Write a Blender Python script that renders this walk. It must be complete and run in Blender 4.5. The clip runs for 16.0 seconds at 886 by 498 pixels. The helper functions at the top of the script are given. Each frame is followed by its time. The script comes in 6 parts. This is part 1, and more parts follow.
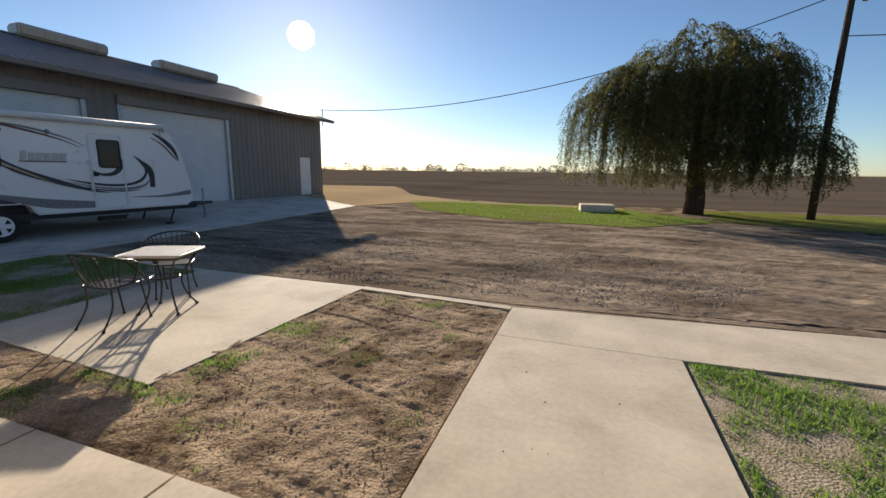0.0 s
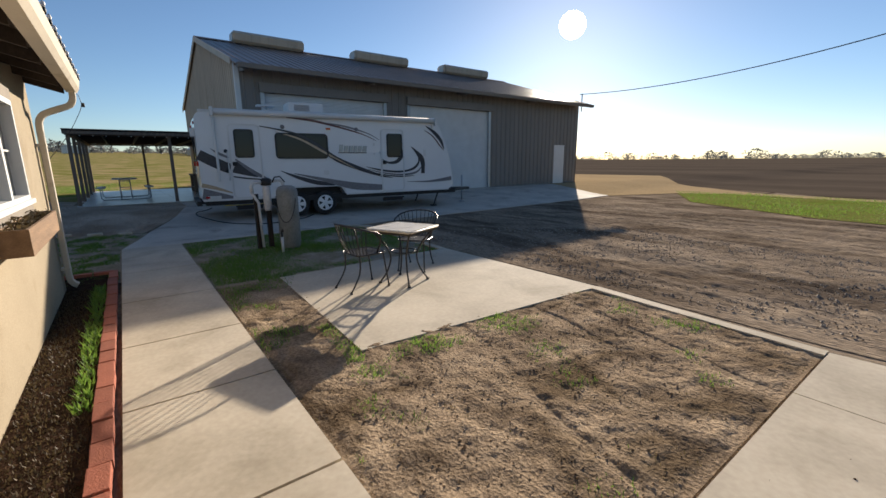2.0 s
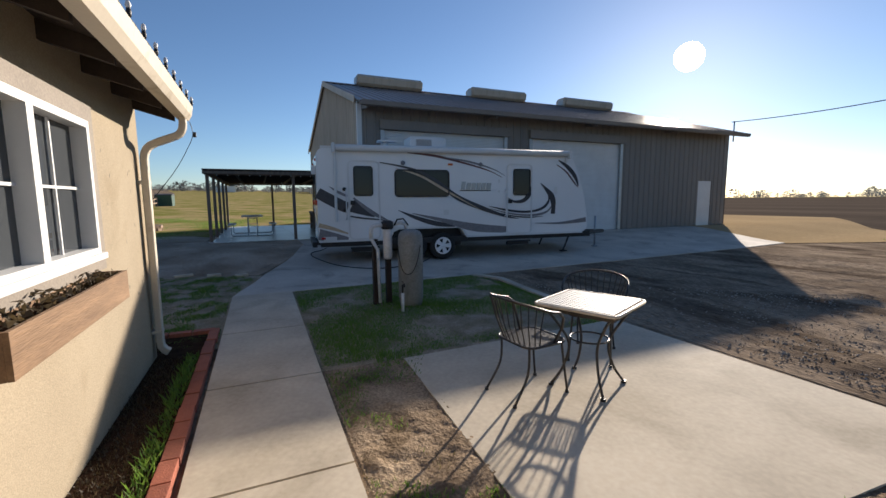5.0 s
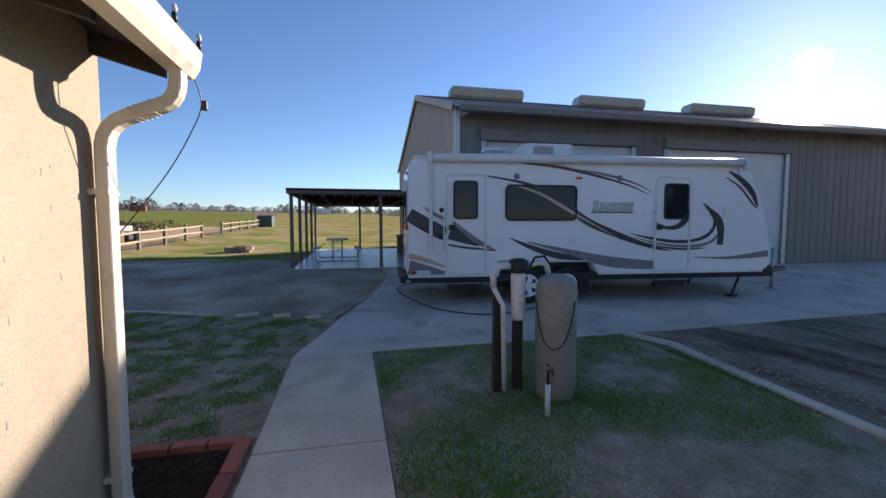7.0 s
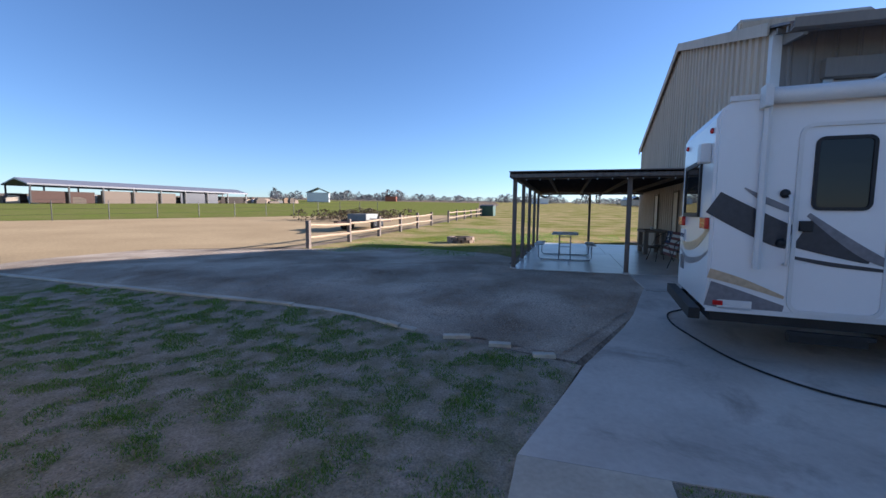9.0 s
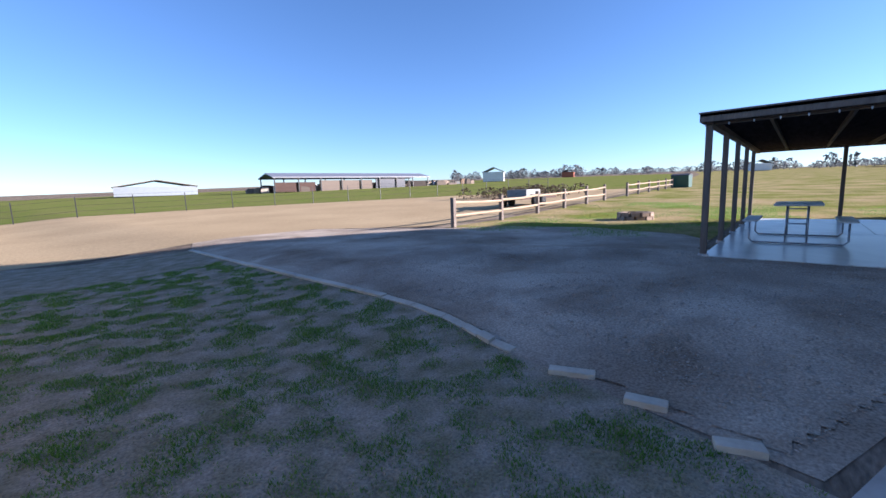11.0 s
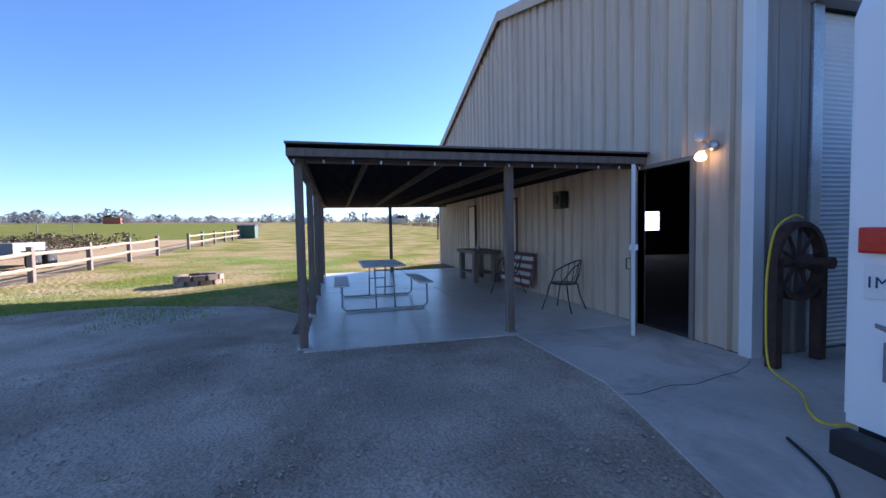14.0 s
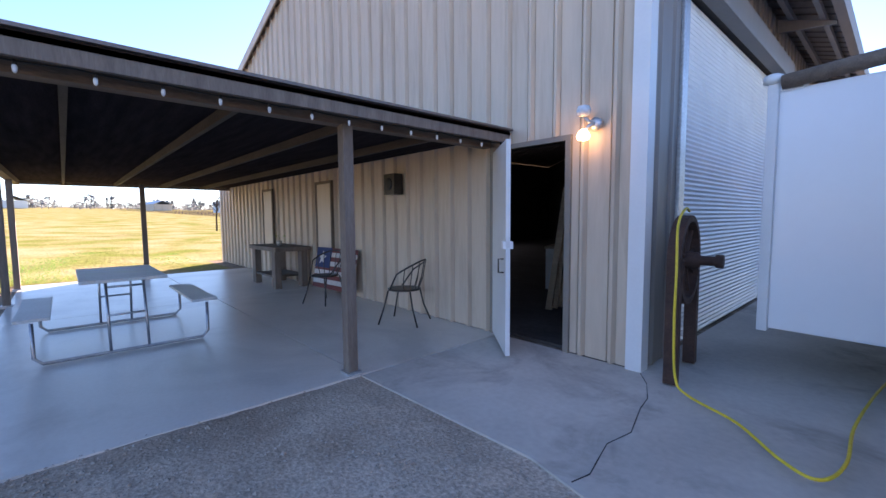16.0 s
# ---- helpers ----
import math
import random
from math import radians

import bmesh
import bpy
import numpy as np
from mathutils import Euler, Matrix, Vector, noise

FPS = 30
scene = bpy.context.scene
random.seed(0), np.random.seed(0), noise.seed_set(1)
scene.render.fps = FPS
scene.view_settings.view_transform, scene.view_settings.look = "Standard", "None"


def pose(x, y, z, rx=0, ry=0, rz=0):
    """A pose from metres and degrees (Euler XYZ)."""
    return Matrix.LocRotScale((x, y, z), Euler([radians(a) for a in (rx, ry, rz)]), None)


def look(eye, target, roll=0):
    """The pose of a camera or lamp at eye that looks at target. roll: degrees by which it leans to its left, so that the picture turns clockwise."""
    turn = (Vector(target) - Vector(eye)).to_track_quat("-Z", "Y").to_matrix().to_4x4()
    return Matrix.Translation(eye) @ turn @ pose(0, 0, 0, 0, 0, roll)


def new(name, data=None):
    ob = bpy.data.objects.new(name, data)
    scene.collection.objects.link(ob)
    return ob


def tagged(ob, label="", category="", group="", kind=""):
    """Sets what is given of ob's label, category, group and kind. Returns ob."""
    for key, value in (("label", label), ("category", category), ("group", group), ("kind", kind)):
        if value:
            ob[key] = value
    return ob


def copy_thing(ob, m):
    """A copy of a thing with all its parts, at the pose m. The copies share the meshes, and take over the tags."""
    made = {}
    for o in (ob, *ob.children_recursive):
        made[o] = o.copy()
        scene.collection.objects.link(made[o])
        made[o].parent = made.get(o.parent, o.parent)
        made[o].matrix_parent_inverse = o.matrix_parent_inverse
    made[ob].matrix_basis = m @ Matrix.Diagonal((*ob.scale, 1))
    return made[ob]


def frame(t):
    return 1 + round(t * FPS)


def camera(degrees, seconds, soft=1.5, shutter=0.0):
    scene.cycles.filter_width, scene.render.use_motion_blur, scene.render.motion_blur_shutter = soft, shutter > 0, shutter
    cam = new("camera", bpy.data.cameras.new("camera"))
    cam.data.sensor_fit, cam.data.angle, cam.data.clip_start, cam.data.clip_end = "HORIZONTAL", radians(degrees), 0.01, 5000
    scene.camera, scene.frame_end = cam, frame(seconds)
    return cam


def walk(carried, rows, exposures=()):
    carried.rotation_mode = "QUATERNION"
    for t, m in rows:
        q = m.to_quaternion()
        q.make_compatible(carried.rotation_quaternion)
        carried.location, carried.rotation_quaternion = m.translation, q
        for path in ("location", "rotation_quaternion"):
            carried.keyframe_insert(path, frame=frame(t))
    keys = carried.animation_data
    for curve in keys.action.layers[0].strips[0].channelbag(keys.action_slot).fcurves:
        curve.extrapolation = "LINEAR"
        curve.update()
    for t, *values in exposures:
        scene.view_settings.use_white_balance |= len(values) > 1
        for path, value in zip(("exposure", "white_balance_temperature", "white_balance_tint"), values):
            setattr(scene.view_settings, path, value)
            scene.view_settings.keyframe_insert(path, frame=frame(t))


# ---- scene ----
cam = camera(93.4, 16.0)
PATH = [
    (0, (0.409, -0.234, 1.705), (-0.233, 1.624, 1.336), 0.7),
    (0.5, (0.413, 0.011, 1.679), (-0.263, 1.851, 1.285), -0.1),
    (1, (0.337, 0.202, 1.588), (-0.637, 1.907, 1.207), -0.8),
    (1.5, (0.227, 0.389, 1.567), (-1.1, 1.833, 1.174), -0.5),
    (2, (0.213, 0.488, 1.555), (-1.35, 1.664, 1.141), -0.5),
    (2.5, (0.199, 0.43, 1.568), (-1.494, 1.407, 1.145), -1.2),
    (3, (0.057, 0.386, 1.547), (-1.685, 1.284, 1.149), -1.6),
    (3.5, (-0.205, 0.419, 1.555), (-1.962, 1.309, 1.208), -1.1),
    (4, (-0.613, 0.579, 1.573), (-2.387, 1.455, 1.285), -0.8),
    (4.2, (-0.774, 0.618, 1.567), (-2.556, 1.487, 1.299), -0.6),
    (6.3, (-3.323, 1.016, 1.623), (-5.224, 1.611, 1.45), -0.3),
    (6.5, (-3.522, 1.036, 1.615), (-5.437, 1.591, 1.46), -0.2),
    (7, (-4.066, 0.977, 1.618), (-6.015, 1.407, 1.489), 0.0),
    (7.5, (-4.674, 0.875, 1.65), (-6.656, 1.117, 1.531), 0.4),
    (8, (-5.313, 0.753, 1.637), (-7.309, 0.759, 1.508), 0.4),
    (8.5, (-5.91, 0.674, 1.657), (-7.886, 0.403, 1.505), 0.4),
    (9, (-6.528, 0.56, 1.636), (-8.436, -0.008, 1.454), 0.5),
    (11.3, (-8.917, 0.51, 1.475), (-10.408, -0.794, 1.198), -2.0),
    (11.5, (-9.181, 0.468, 1.506), (-10.825, -0.644, 1.261), -1.7),
    (12, (-9.753, 0.394, 1.536), (-11.601, -0.341, 1.321), -1.1),
    (12.5, (-10.294, 0.207, 1.565), (-12.24, -0.186, 1.323), -1.3),
    (13, (-10.863, 0.025, 1.57), (-12.851, -0.001, 1.354), -0.6),
    (13.5, (-11.318, -0.18, 1.619), (-13.288, 0.131, 1.474), -0.8),
    (14, (-11.728, -0.286, 1.619), (-13.664, 0.208, 1.523), -1.1),
    (14.5, (-12.19, -0.374, 1.649), (-14.098, 0.218, 1.558), -1.4),
    (15, (-12.642, -0.363, 1.645), (-14.485, 0.405, 1.532), -1.6),
    (15.5, (-13.09, -0.185, 1.622), (-14.793, 0.853, 1.477), -1.2),
    (16, (-13.489, 0.057, 1.63), (-14.967, 1.396, 1.475), -0.4),
]

walk(cam, [(t, look(eye, target, roll)) for t, eye, target, roll in PATH],
     [(0, 0.92, 6550, 11), (4, 0.78, 6350, 11), (7, 1.28, 5950, 17), (9, 1.42, 5550, 17), (11.5, 1.68, 5350, 21), (14.5, 2.02, 5350, 22), (15.5, 2.5, 5650, 25), (16, 2.85, 6250, 28)])

# ---- light ----
SUN_WAY = Vector((-0.578, 0.770, 0.268)).normalized()
world = bpy.data.worlds.new("sky_world")
scene.world = world
world.use_nodes = True
wn = world.node_tree
sky = wn.nodes.new("ShaderNodeTexSky")
sky.sky_type = "NISHITA"
sky.sun_disc = False
sky.sun_elevation = math.asin(SUN_WAY.z)
sky.sun_rotation = math.atan2(SUN_WAY.x, SUN_WAY.y)
sky.altitude, sky.air_density, sky.dust_density, sky.ozone_density = 50, 0.85, 0.15, 3.2
wn.nodes["Background"].inputs["Strength"].default_value = 0.068
wn.links.new(sky.outputs["Color"], wn.nodes["Background"].inputs["Color"])
sun = new("sun_lamp", bpy.data.lights.new("sun_lamp", "SUN"))
sun.data.energy, sun.data.angle, sun.data.color = 5.0, radians(0.6), (1.0, 0.87, 0.70)
sun.matrix_world = look(SUN_WAY * 60, (0, 0, 0))
scene.view_settings.exposure = 0.0

# ---- materials ----
def mat(name, col, col2=None, rough=0.8, metal=0.0, scale=3.0, fine=60.0, bump=0.3, spread=0.5, stretch=(1, 1, 1), dist=0.01, spec=0.4, per_part=0.0, grain=0.35, stain=None):
    """A surface with patches at one scale, grain at another, and a fine relief."""
    m = bpy.data.materials.new(name)
    m.use_nodes = True
    n, l = m.node_tree.nodes, m.node_tree.links
    b = n["Principled BSDF"]
    b.inputs["Roughness"].default_value, b.inputs["Metallic"].default_value = rough, metal
    b.inputs["Specular IOR Level"].default_value = spec if rough < 0.9 else (0.12 if rough < 0.95 else 0.0)
    co, mp = n.new("ShaderNodeTexCoord"), n.new("ShaderNodeMapping")
    mp.inputs["Scale"].default_value = stretch
    l.new(co.outputs["Object"], mp.inputs["Vector"])
    big, small = n.new("ShaderNodeTexNoise"), n.new("ShaderNodeTexNoise")
    for node, s, d in ((big, scale, 6), (small, fine, 4)):
        node.inputs["Scale"].default_value, node.inputs["Detail"].default_value = s, d
        l.new(mp.outputs["Vector"], node.inputs["Vector"])
    ramp = n.new("ShaderNodeValToRGB")
    ramp.color_ramp.elements[0].position, ramp.color_ramp.elements[1].position = 0.5 - spread / 2, 0.5 + spread / 2
    c2 = col2 if col2 else tuple(c * 0.75 for c in col)
    ramp.color_ramp.elements[0].color, ramp.color_ramp.elements[1].color = (*c2, 1), (*col, 1)
    l.new(big.outputs["Fac"], ramp.inputs["Fac"])
    mix = n.new("ShaderNodeMix")
    mix.data_type, mix.blend_type = "RGBA", "OVERLAY"
    mix.inputs["Factor"].default_value = grain
    l.new(ramp.outputs["Color"], mix.inputs["A"])
    l.new(small.outputs["Fac"], mix.inputs["B"])
    last = mix.outputs["Result"]
    if stain:
        tint, lo, hi, size = stain
        blot, fade, wash = n.new("ShaderNodeTexNoise"), n.new("ShaderNodeMapRange"), n.new("ShaderNodeMix")
        blot.inputs["Scale"].default_value, blot.inputs["Detail"].default_value, blot.inputs["Roughness"].default_value, blot.inputs["Distortion"].default_value = size, 7, 0.62, 0.6
        l.new(mp.outputs["Vector"], blot.inputs["Vector"])
        fade.inputs["From Min"].default_value, fade.inputs["From Max"].default_value = lo, hi
        l.new(blot.outputs["Fac"], fade.inputs["Value"])
        wash.data_type, wash.blend_type = "RGBA", "MULTIPLY"
        wash.inputs["B"].default_value = (*tint, 1)
        l.new(fade.outputs["Result"], wash.inputs["Factor"])
        l.new(last, wash.inputs["A"])
        last = wash.outputs["Result"]
    if per_part:
        info, hsv, mr = n.new("ShaderNodeObjectInfo"), n.new("ShaderNodeHueSaturation"), n.new("ShaderNodeMapRange")
        mr.inputs["To Min"].default_value, mr.inputs["To Max"].default_value = 1 - per_part, 1 + per_part
        l.new(info.outputs["Random"], mr.inputs["Value"])
        l.new(mr.outputs["Result"], hsv.inputs["Value"])
        l.new(last, hsv.inputs["Color"])
        last = hsv.outputs["Color"]
    l.new(last, b.inputs["Base Color"])
    bp = n.new("ShaderNodeBump")
    bp.inputs["Strength"].default_value, bp.inputs["Distance"].default_value = bump, dist
    l.new(small.outputs["Fac"], bp.inputs["Height"])
    l.new(bp.outputs["Normal"], b.inputs["Normal"])
    return m


def leafy(name, col, col2, rough=0.6, transl=0.35):
    """Leaves and blades: each island its own green, with light coming through."""
    m = bpy.data.materials.new(name)
    m.use_nodes = True
    n, l = m.node_tree.nodes, m.node_tree.links
    b = n["Principled BSDF"]
    b.inputs["Roughness"].default_value = rough
    geo, ramp, tr, mx = n.new("ShaderNodeNewGeometry"), n.new("ShaderNodeValToRGB"), n.new("ShaderNodeBsdfTranslucent"), n.new("ShaderNodeMixShader")
    ramp.color_ramp.elements[0].color, ramp.color_ramp.elements[1].color = (*col2, 1), (*col, 1)
    l.new(geo.outputs["Random Per Island"], ramp.inputs["Fac"])
    l.new(ramp.outputs["Color"], b.inputs["Base Color"])
    l.new(ramp.outputs["Color"], tr.inputs["Color"])
    mx.inputs["Fac"].default_value = transl
    l.new(b.outputs["BSDF"], mx.inputs[1])
    l.new(tr.outputs["BSDF"], mx.inputs[2])
    l.new(mx.outputs["Shader"], n["Material Output"].inputs["Surface"])
    return m


def glass(name, tint, rough=0.03):
    m = bpy.data.materials.new(name)
    m.use_nodes = True
    b = m.node_tree.nodes["Principled BSDF"]
    b.inputs["Base Color"].default_value = (*tint, 1)
    b.inputs["Roughness"].default_value, b.inputs["IOR"].default_value = rough, 1.5
    b.inputs["Specular IOR Level"].default_value = 0.3
    return m


def glow(name, col, power):
    m = bpy.data.materials.new(name)
    m.use_nodes = True
    b = m.node_tree.nodes["Principled BSDF"]
    b.inputs["Base Color"].default_value = (*col, 1)
    b.inputs["Emission Color"].default_value, b.inputs["Emission Strength"].default_value = (*col, 1), power
    return m


def sun_glow(name, col, power):
    """A light that lets everything behind it through."""
    m = bpy.data.materials.new(name)
    m.use_nodes = True
    n, l = m.node_tree.nodes, m.node_tree.links
    n.remove(n["Principled BSDF"])
    em, tr, add = n.new("ShaderNodeEmission"), n.new("ShaderNodeBsdfTransparent"), n.new("ShaderNodeAddShader")
    em.inputs["Color"].default_value, em.inputs["Strength"].default_value = (*col, 1), power
    l.new(em.outputs["Emission"], add.inputs[0])
    l.new(tr.outputs["BSDF"], add.inputs[1])
    l.new(add.outputs["Shader"], n["Material Output"].inputs["Surface"])
    return m


M = {
    "concrete": mat("concrete", (0.64, 0.56, 0.44), (0.50, 0.435, 0.34), 0.9, scale=1.3, fine=26, bump=0.12, dist=0.003, spread=0.3, grain=0.2, stain=((0.84, 0.83, 0.81), 0.5, 0.64, 1.1)),
    "concrete_apron": mat("concrete_apron", (0.64, 0.58, 0.50), (0.46, 0.415, 0.355), 0.9, scale=0.8, fine=20, bump=0.08, dist=0.003, spread=0.35, grain=0.15, stain=((0.6, 0.58, 0.57), 0.54, 0.74, 1.3)),
    "concrete_sealed": mat("concrete_sealed", (0.72, 0.67, 0.59), (0.58, 0.535, 0.47), 0.32, scale=0.7, fine=30, bump=0.05, dist=0.003, grain=0.12, stain=((0.78, 0.77, 0.76), 0.48, 0.66, 0.6)),
    "dirt": mat("dirt", (0.37, 0.29, 0.21), (0.18, 0.14, 0.105), 0.95, scale=0.9, fine=22, bump=0.8, dist=0.02, spread=0.35, stretch=(0.5, 1.4, 1), grain=0.8, stain=((0.5, 0.48, 0.47), 0.47, 0.62, 0.7)),
    "earth": mat("earth", (0.43, 0.325, 0.22), (0.18, 0.132, 0.09), 0.95, scale=2.6, fine=45, bump=0.9, dist=0.015, spread=0.35, grain=0.85, stain=((0.52, 0.5, 0.47), 0.5, 0.62, 1.2)),
    "gravel": mat("gravel", (0.56, 0.46, 0.355), (0.33, 0.26, 0.195), 0.95, scale=0.7, fine=48, bump=0.75, dist=0.014, spread=0.35, grain=0.75, stain=((0.68, 0.64, 0.6), 0.48, 0.7, 0.8)),
    "dirt_far": mat("dirt_far", (0.16, 0.12, 0.088), (0.08, 0.06, 0.045), 0.95, scale=0.5, fine=10, bump=0.8, dist=0.04, spread=0.4, stretch=(0.4, 1.8, 1), grain=0.8),
    "corten": mat("corten", (0.27, 0.125, 0.065), (0.15, 0.07, 0.04), 0.8, scale=14, fine=80, bump=0.4),
    "sand": mat("sand", (0.50, 0.37, 0.215), (0.40, 0.29, 0.165), 0.95, scale=0.25, fine=12, bump=0.6, dist=0.03),
    "field": mat("field", (0.15, 0.118, 0.09), (0.085, 0.068, 0.055), 0.95, scale=0.06, fine=1.5, bump=0.4, dist=0.1, stretch=(0.35, 2.5, 1)),
    "pasture": mat("pasture", (0.19, 0.20, 0.045), (0.40, 0.30, 0.155), 0.95, scale=0.45, fine=9, bump=0.9, dist=0.06, spread=0.3, grain=0.6),
    "lawn": mat("lawn", (0.27, 0.235, 0.15), (0.43, 0.355, 0.275), 0.95, scale=3.6, fine=60, bump=0.9, dist=0.03, spread=0.3, grain=0.7),
    "green_strip": mat("green_strip", (0.15, 0.19, 0.035), (0.21, 0.19, 0.07), 0.95, scale=0.5, fine=12, bump=0.8, dist=0.03, spread=0.4, grain=0.7),
    "pebble": mat("pebble", (0.48, 0.42, 0.35), (0.24, 0.20, 0.16), 0.9, scale=9, fine=60, bump=0.3, grain=0.6),
    "mulch": mat("mulch", (0.075, 0.045, 0.03), (0.03, 0.02, 0.014), 0.95, scale=12, fine=60, bump=1.0, dist=0.03),
    "brick": mat("brick", (0.40, 0.13, 0.075), (0.28, 0.09, 0.055), 0.85, scale=9, fine=90, bump=0.4, per_part=0.2),
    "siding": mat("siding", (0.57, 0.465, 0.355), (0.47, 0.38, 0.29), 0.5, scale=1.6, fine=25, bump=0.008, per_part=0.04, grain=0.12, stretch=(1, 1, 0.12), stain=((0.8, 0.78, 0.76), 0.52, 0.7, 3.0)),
    # the siding again, darkened in colour for the shaded front
    "siding_shaded": mat("siding_shaded", (0.225, 0.198, 0.175), (0.185, 0.163, 0.145), 0.5, scale=1.6, fine=25, bump=0.008, per_part=0.04, grain=0.12, stretch=(1, 1, 0.12)),
    "white_trim": mat("white_trim", (0.70, 0.70, 0.69), (0.61, 0.61, 0.60), 0.45, scale=2, fine=40, bump=0.01, grain=0.08),
    "roof_metal": mat("roof_metal", (0.20, 0.15, 0.125), (0.15, 0.115, 0.10), 0.38, metal=0.3, scale=0.8, fine=20, bump=0.05),
    "galv": mat("galv", (0.50, 0.51, 0.52), (0.38, 0.39, 0.40), 0.42, metal=0.7, scale=5, fine=40, bump=0.05),
    "stucco": mat("stucco", (0.355, 0.298, 0.215), (0.305, 0.254, 0.182), 0.92, scale=1.5, fine=130, bump=0.5, dist=0.006, stain=((0.88, 0.86, 0.83), 0.55, 0.7, 2.2)),
    "taupe": mat("taupe", (0.26, 0.225, 0.185), (0.21, 0.18, 0.15), 0.8, scale=3, fine=100, bump=0.3, dist=0.004),
    "dark_wood": mat("dark_wood", (0.05, 0.036, 0.028), (0.028, 0.02, 0.016), 0.85, scale=3, fine=40, bump=0.4, stretch=(1, 1, 1)),
    "beam_wood": mat("beam_wood", (0.20, 0.155, 0.12), (0.12, 0.09, 0.07), 0.85, scale=4, fine=40, bump=0.4, stretch=(3, 0.5, 3)),
    "post_wood": mat("post_wood", (0.225, 0.18, 0.145), (0.13, 0.10, 0.08), 0.85, scale=4, fine=40, bump=0.4, stretch=(3, 3, 0.4)),
    # porch deck and joists: wood colours dimmed for the shade underneath
    "deck_shaded": mat("deck_shaded", (0.045, 0.036, 0.037), (0.026, 0.021, 0.022), 0.95, scale=3, fine=40, bump=0.4, stretch=(0.4, 4, 4)),
    "joist_shaded": mat("joist_shaded", (0.085, 0.066, 0.055), (0.05, 0.04, 0.034), 0.85, scale=4, fine=40, bump=0.4, stretch=(0.5, 3, 3)),
    "cream_metal": mat("cream_metal", (0.60, 0.535, 0.43), (0.53, 0.47, 0.375), 0.45, scale=2, fine=40, bump=0.02, grain=0.1, stain=((0.75, 0.72, 0.66), 0.56, 0.7, 4.0)),
    "cedar": mat("cedar", (0.27, 0.165, 0.09), (0.13, 0.075, 0.04), 0.75, scale=3, fine=30, bump=0.4, stretch=(0.5, 4, 5)),
    "rail_wood": mat("rail_wood", (0.44, 0.325, 0.215), (0.30, 0.215, 0.14), 0.85, scale=3, fine=40, bump=0.4, stretch=(0.4, 4, 4)),
    "rv_white": mat("rv_white", (0.80, 0.80, 0.80), (0.74, 0.74, 0.745), 0.22, scale=0.8, fine=12, bump=0.006, grain=0.05),
    "rv_grey": mat("rv_grey", (0.21, 0.205, 0.22), (0.17, 0.165, 0.18), 0.35, scale=3, fine=20, bump=0.02),
    "rv_dark": mat("rv_dark", (0.05, 0.05, 0.06), (0.035, 0.035, 0.045), 0.35, scale=3, fine=20, bump=0.02),
    "rv_maroon": mat("rv_maroon", (0.14, 0.05, 0.045), (0.10, 0.035, 0.035), 0.35, scale=3, fine=20, bump=0.02),
    "rv_tan": mat("rv_tan", (0.52, 0.40, 0.27), (0.47, 0.36, 0.24), 0.35, scale=3, fine=20, bump=0.02),
    "black": mat("black", (0.022, 0.022, 0.024), (0.014, 0.014, 0.015), 0.55, scale=6, fine=50, bump=0.15),
    "rubber": mat("rubber", (0.03, 0.03, 0.03), (0.018, 0.018, 0.018), 0.85, scale=10, fine=80, bump=0.3),
    "iron": mat("iron", (0.045, 0.04, 0.037), (0.025, 0.022, 0.02), 0.38, metal=0.3, scale=8, fine=80, bump=0.2, spec=0.6),
    "rust": mat("rust", (0.10, 0.055, 0.04), (0.05, 0.03, 0.025), 0.8, metal=0.3, scale=8, fine=60, bump=0.5),
    "chrome": mat("chrome", (0.80, 0.80, 0.81), (0.72, 0.72, 0.73), 0.35, metal=0.1, scale=4, fine=30, bump=0.01, grain=0.08),
    "steel_tube": mat("steel_tube", (0.42, 0.43, 0.45), (0.32, 0.33, 0.34), 0.35, metal=0.8, scale=8, fine=50, bump=0.05),
    "table_top": mat("table_top", (0.66, 0.64, 0.60), (0.58, 0.56, 0.52), 0.5, scale=3, fine=50, bump=0.08),
    "tank_grey": mat("tank_grey", (0.27, 0.27, 0.25), (0.20, 0.20, 0.19), 0.6, scale=3, fine=40, bump=0.12, stain=((0.7, 0.68, 0.62), 0.5, 0.68, 3.5)),
    "pvc": mat("pvc", (0.66, 0.67, 0.68), (0.52, 0.53, 0.54), 0.4, scale=6, fine=40, bump=0.05),
    "yellow": mat("yellow", (0.75, 0.56, 0.04), (0.66, 0.48, 0.03), 0.45, scale=6, fine=40, bump=0.05),
    "green_paint": mat("green_paint", (0.03, 0.085, 0.06), (0.02, 0.06, 0.045), 0.5, scale=3, fine=40, bump=0.05),
    "red_lens": mat("red_lens", (0.55, 0.02, 0.02), (0.42, 0.015, 0.015), 0.2, scale=20, fine=60, bump=0.05),
    "amber": mat("amber", (0.7, 0.16, 0.03), (0.6, 0.12, 0.02), 0.2, scale=20, fine=60, bump=0.05),
    "navy": mat("navy", (0.03, 0.05, 0.13), (0.02, 0.035, 0.10), 0.8, scale=8, fine=60, bump=0.2),
    "flag_red": mat("flag_red", (0.19, 0.055, 0.05), (0.13, 0.04, 0.035), 0.8, scale=8, fine=60, bump=0.2),
    "flag_white": mat("flag_white", (0.60, 0.57, 0.53), (0.48, 0.46, 0.43), 0.8, scale=8, fine=60, bump=0.2),
    "stone": mat("stone", (0.33, 0.25, 0.19), (0.21, 0.16, 0.125), 0.9, scale=6, fine=50, bump=0.5, per_part=0.25),
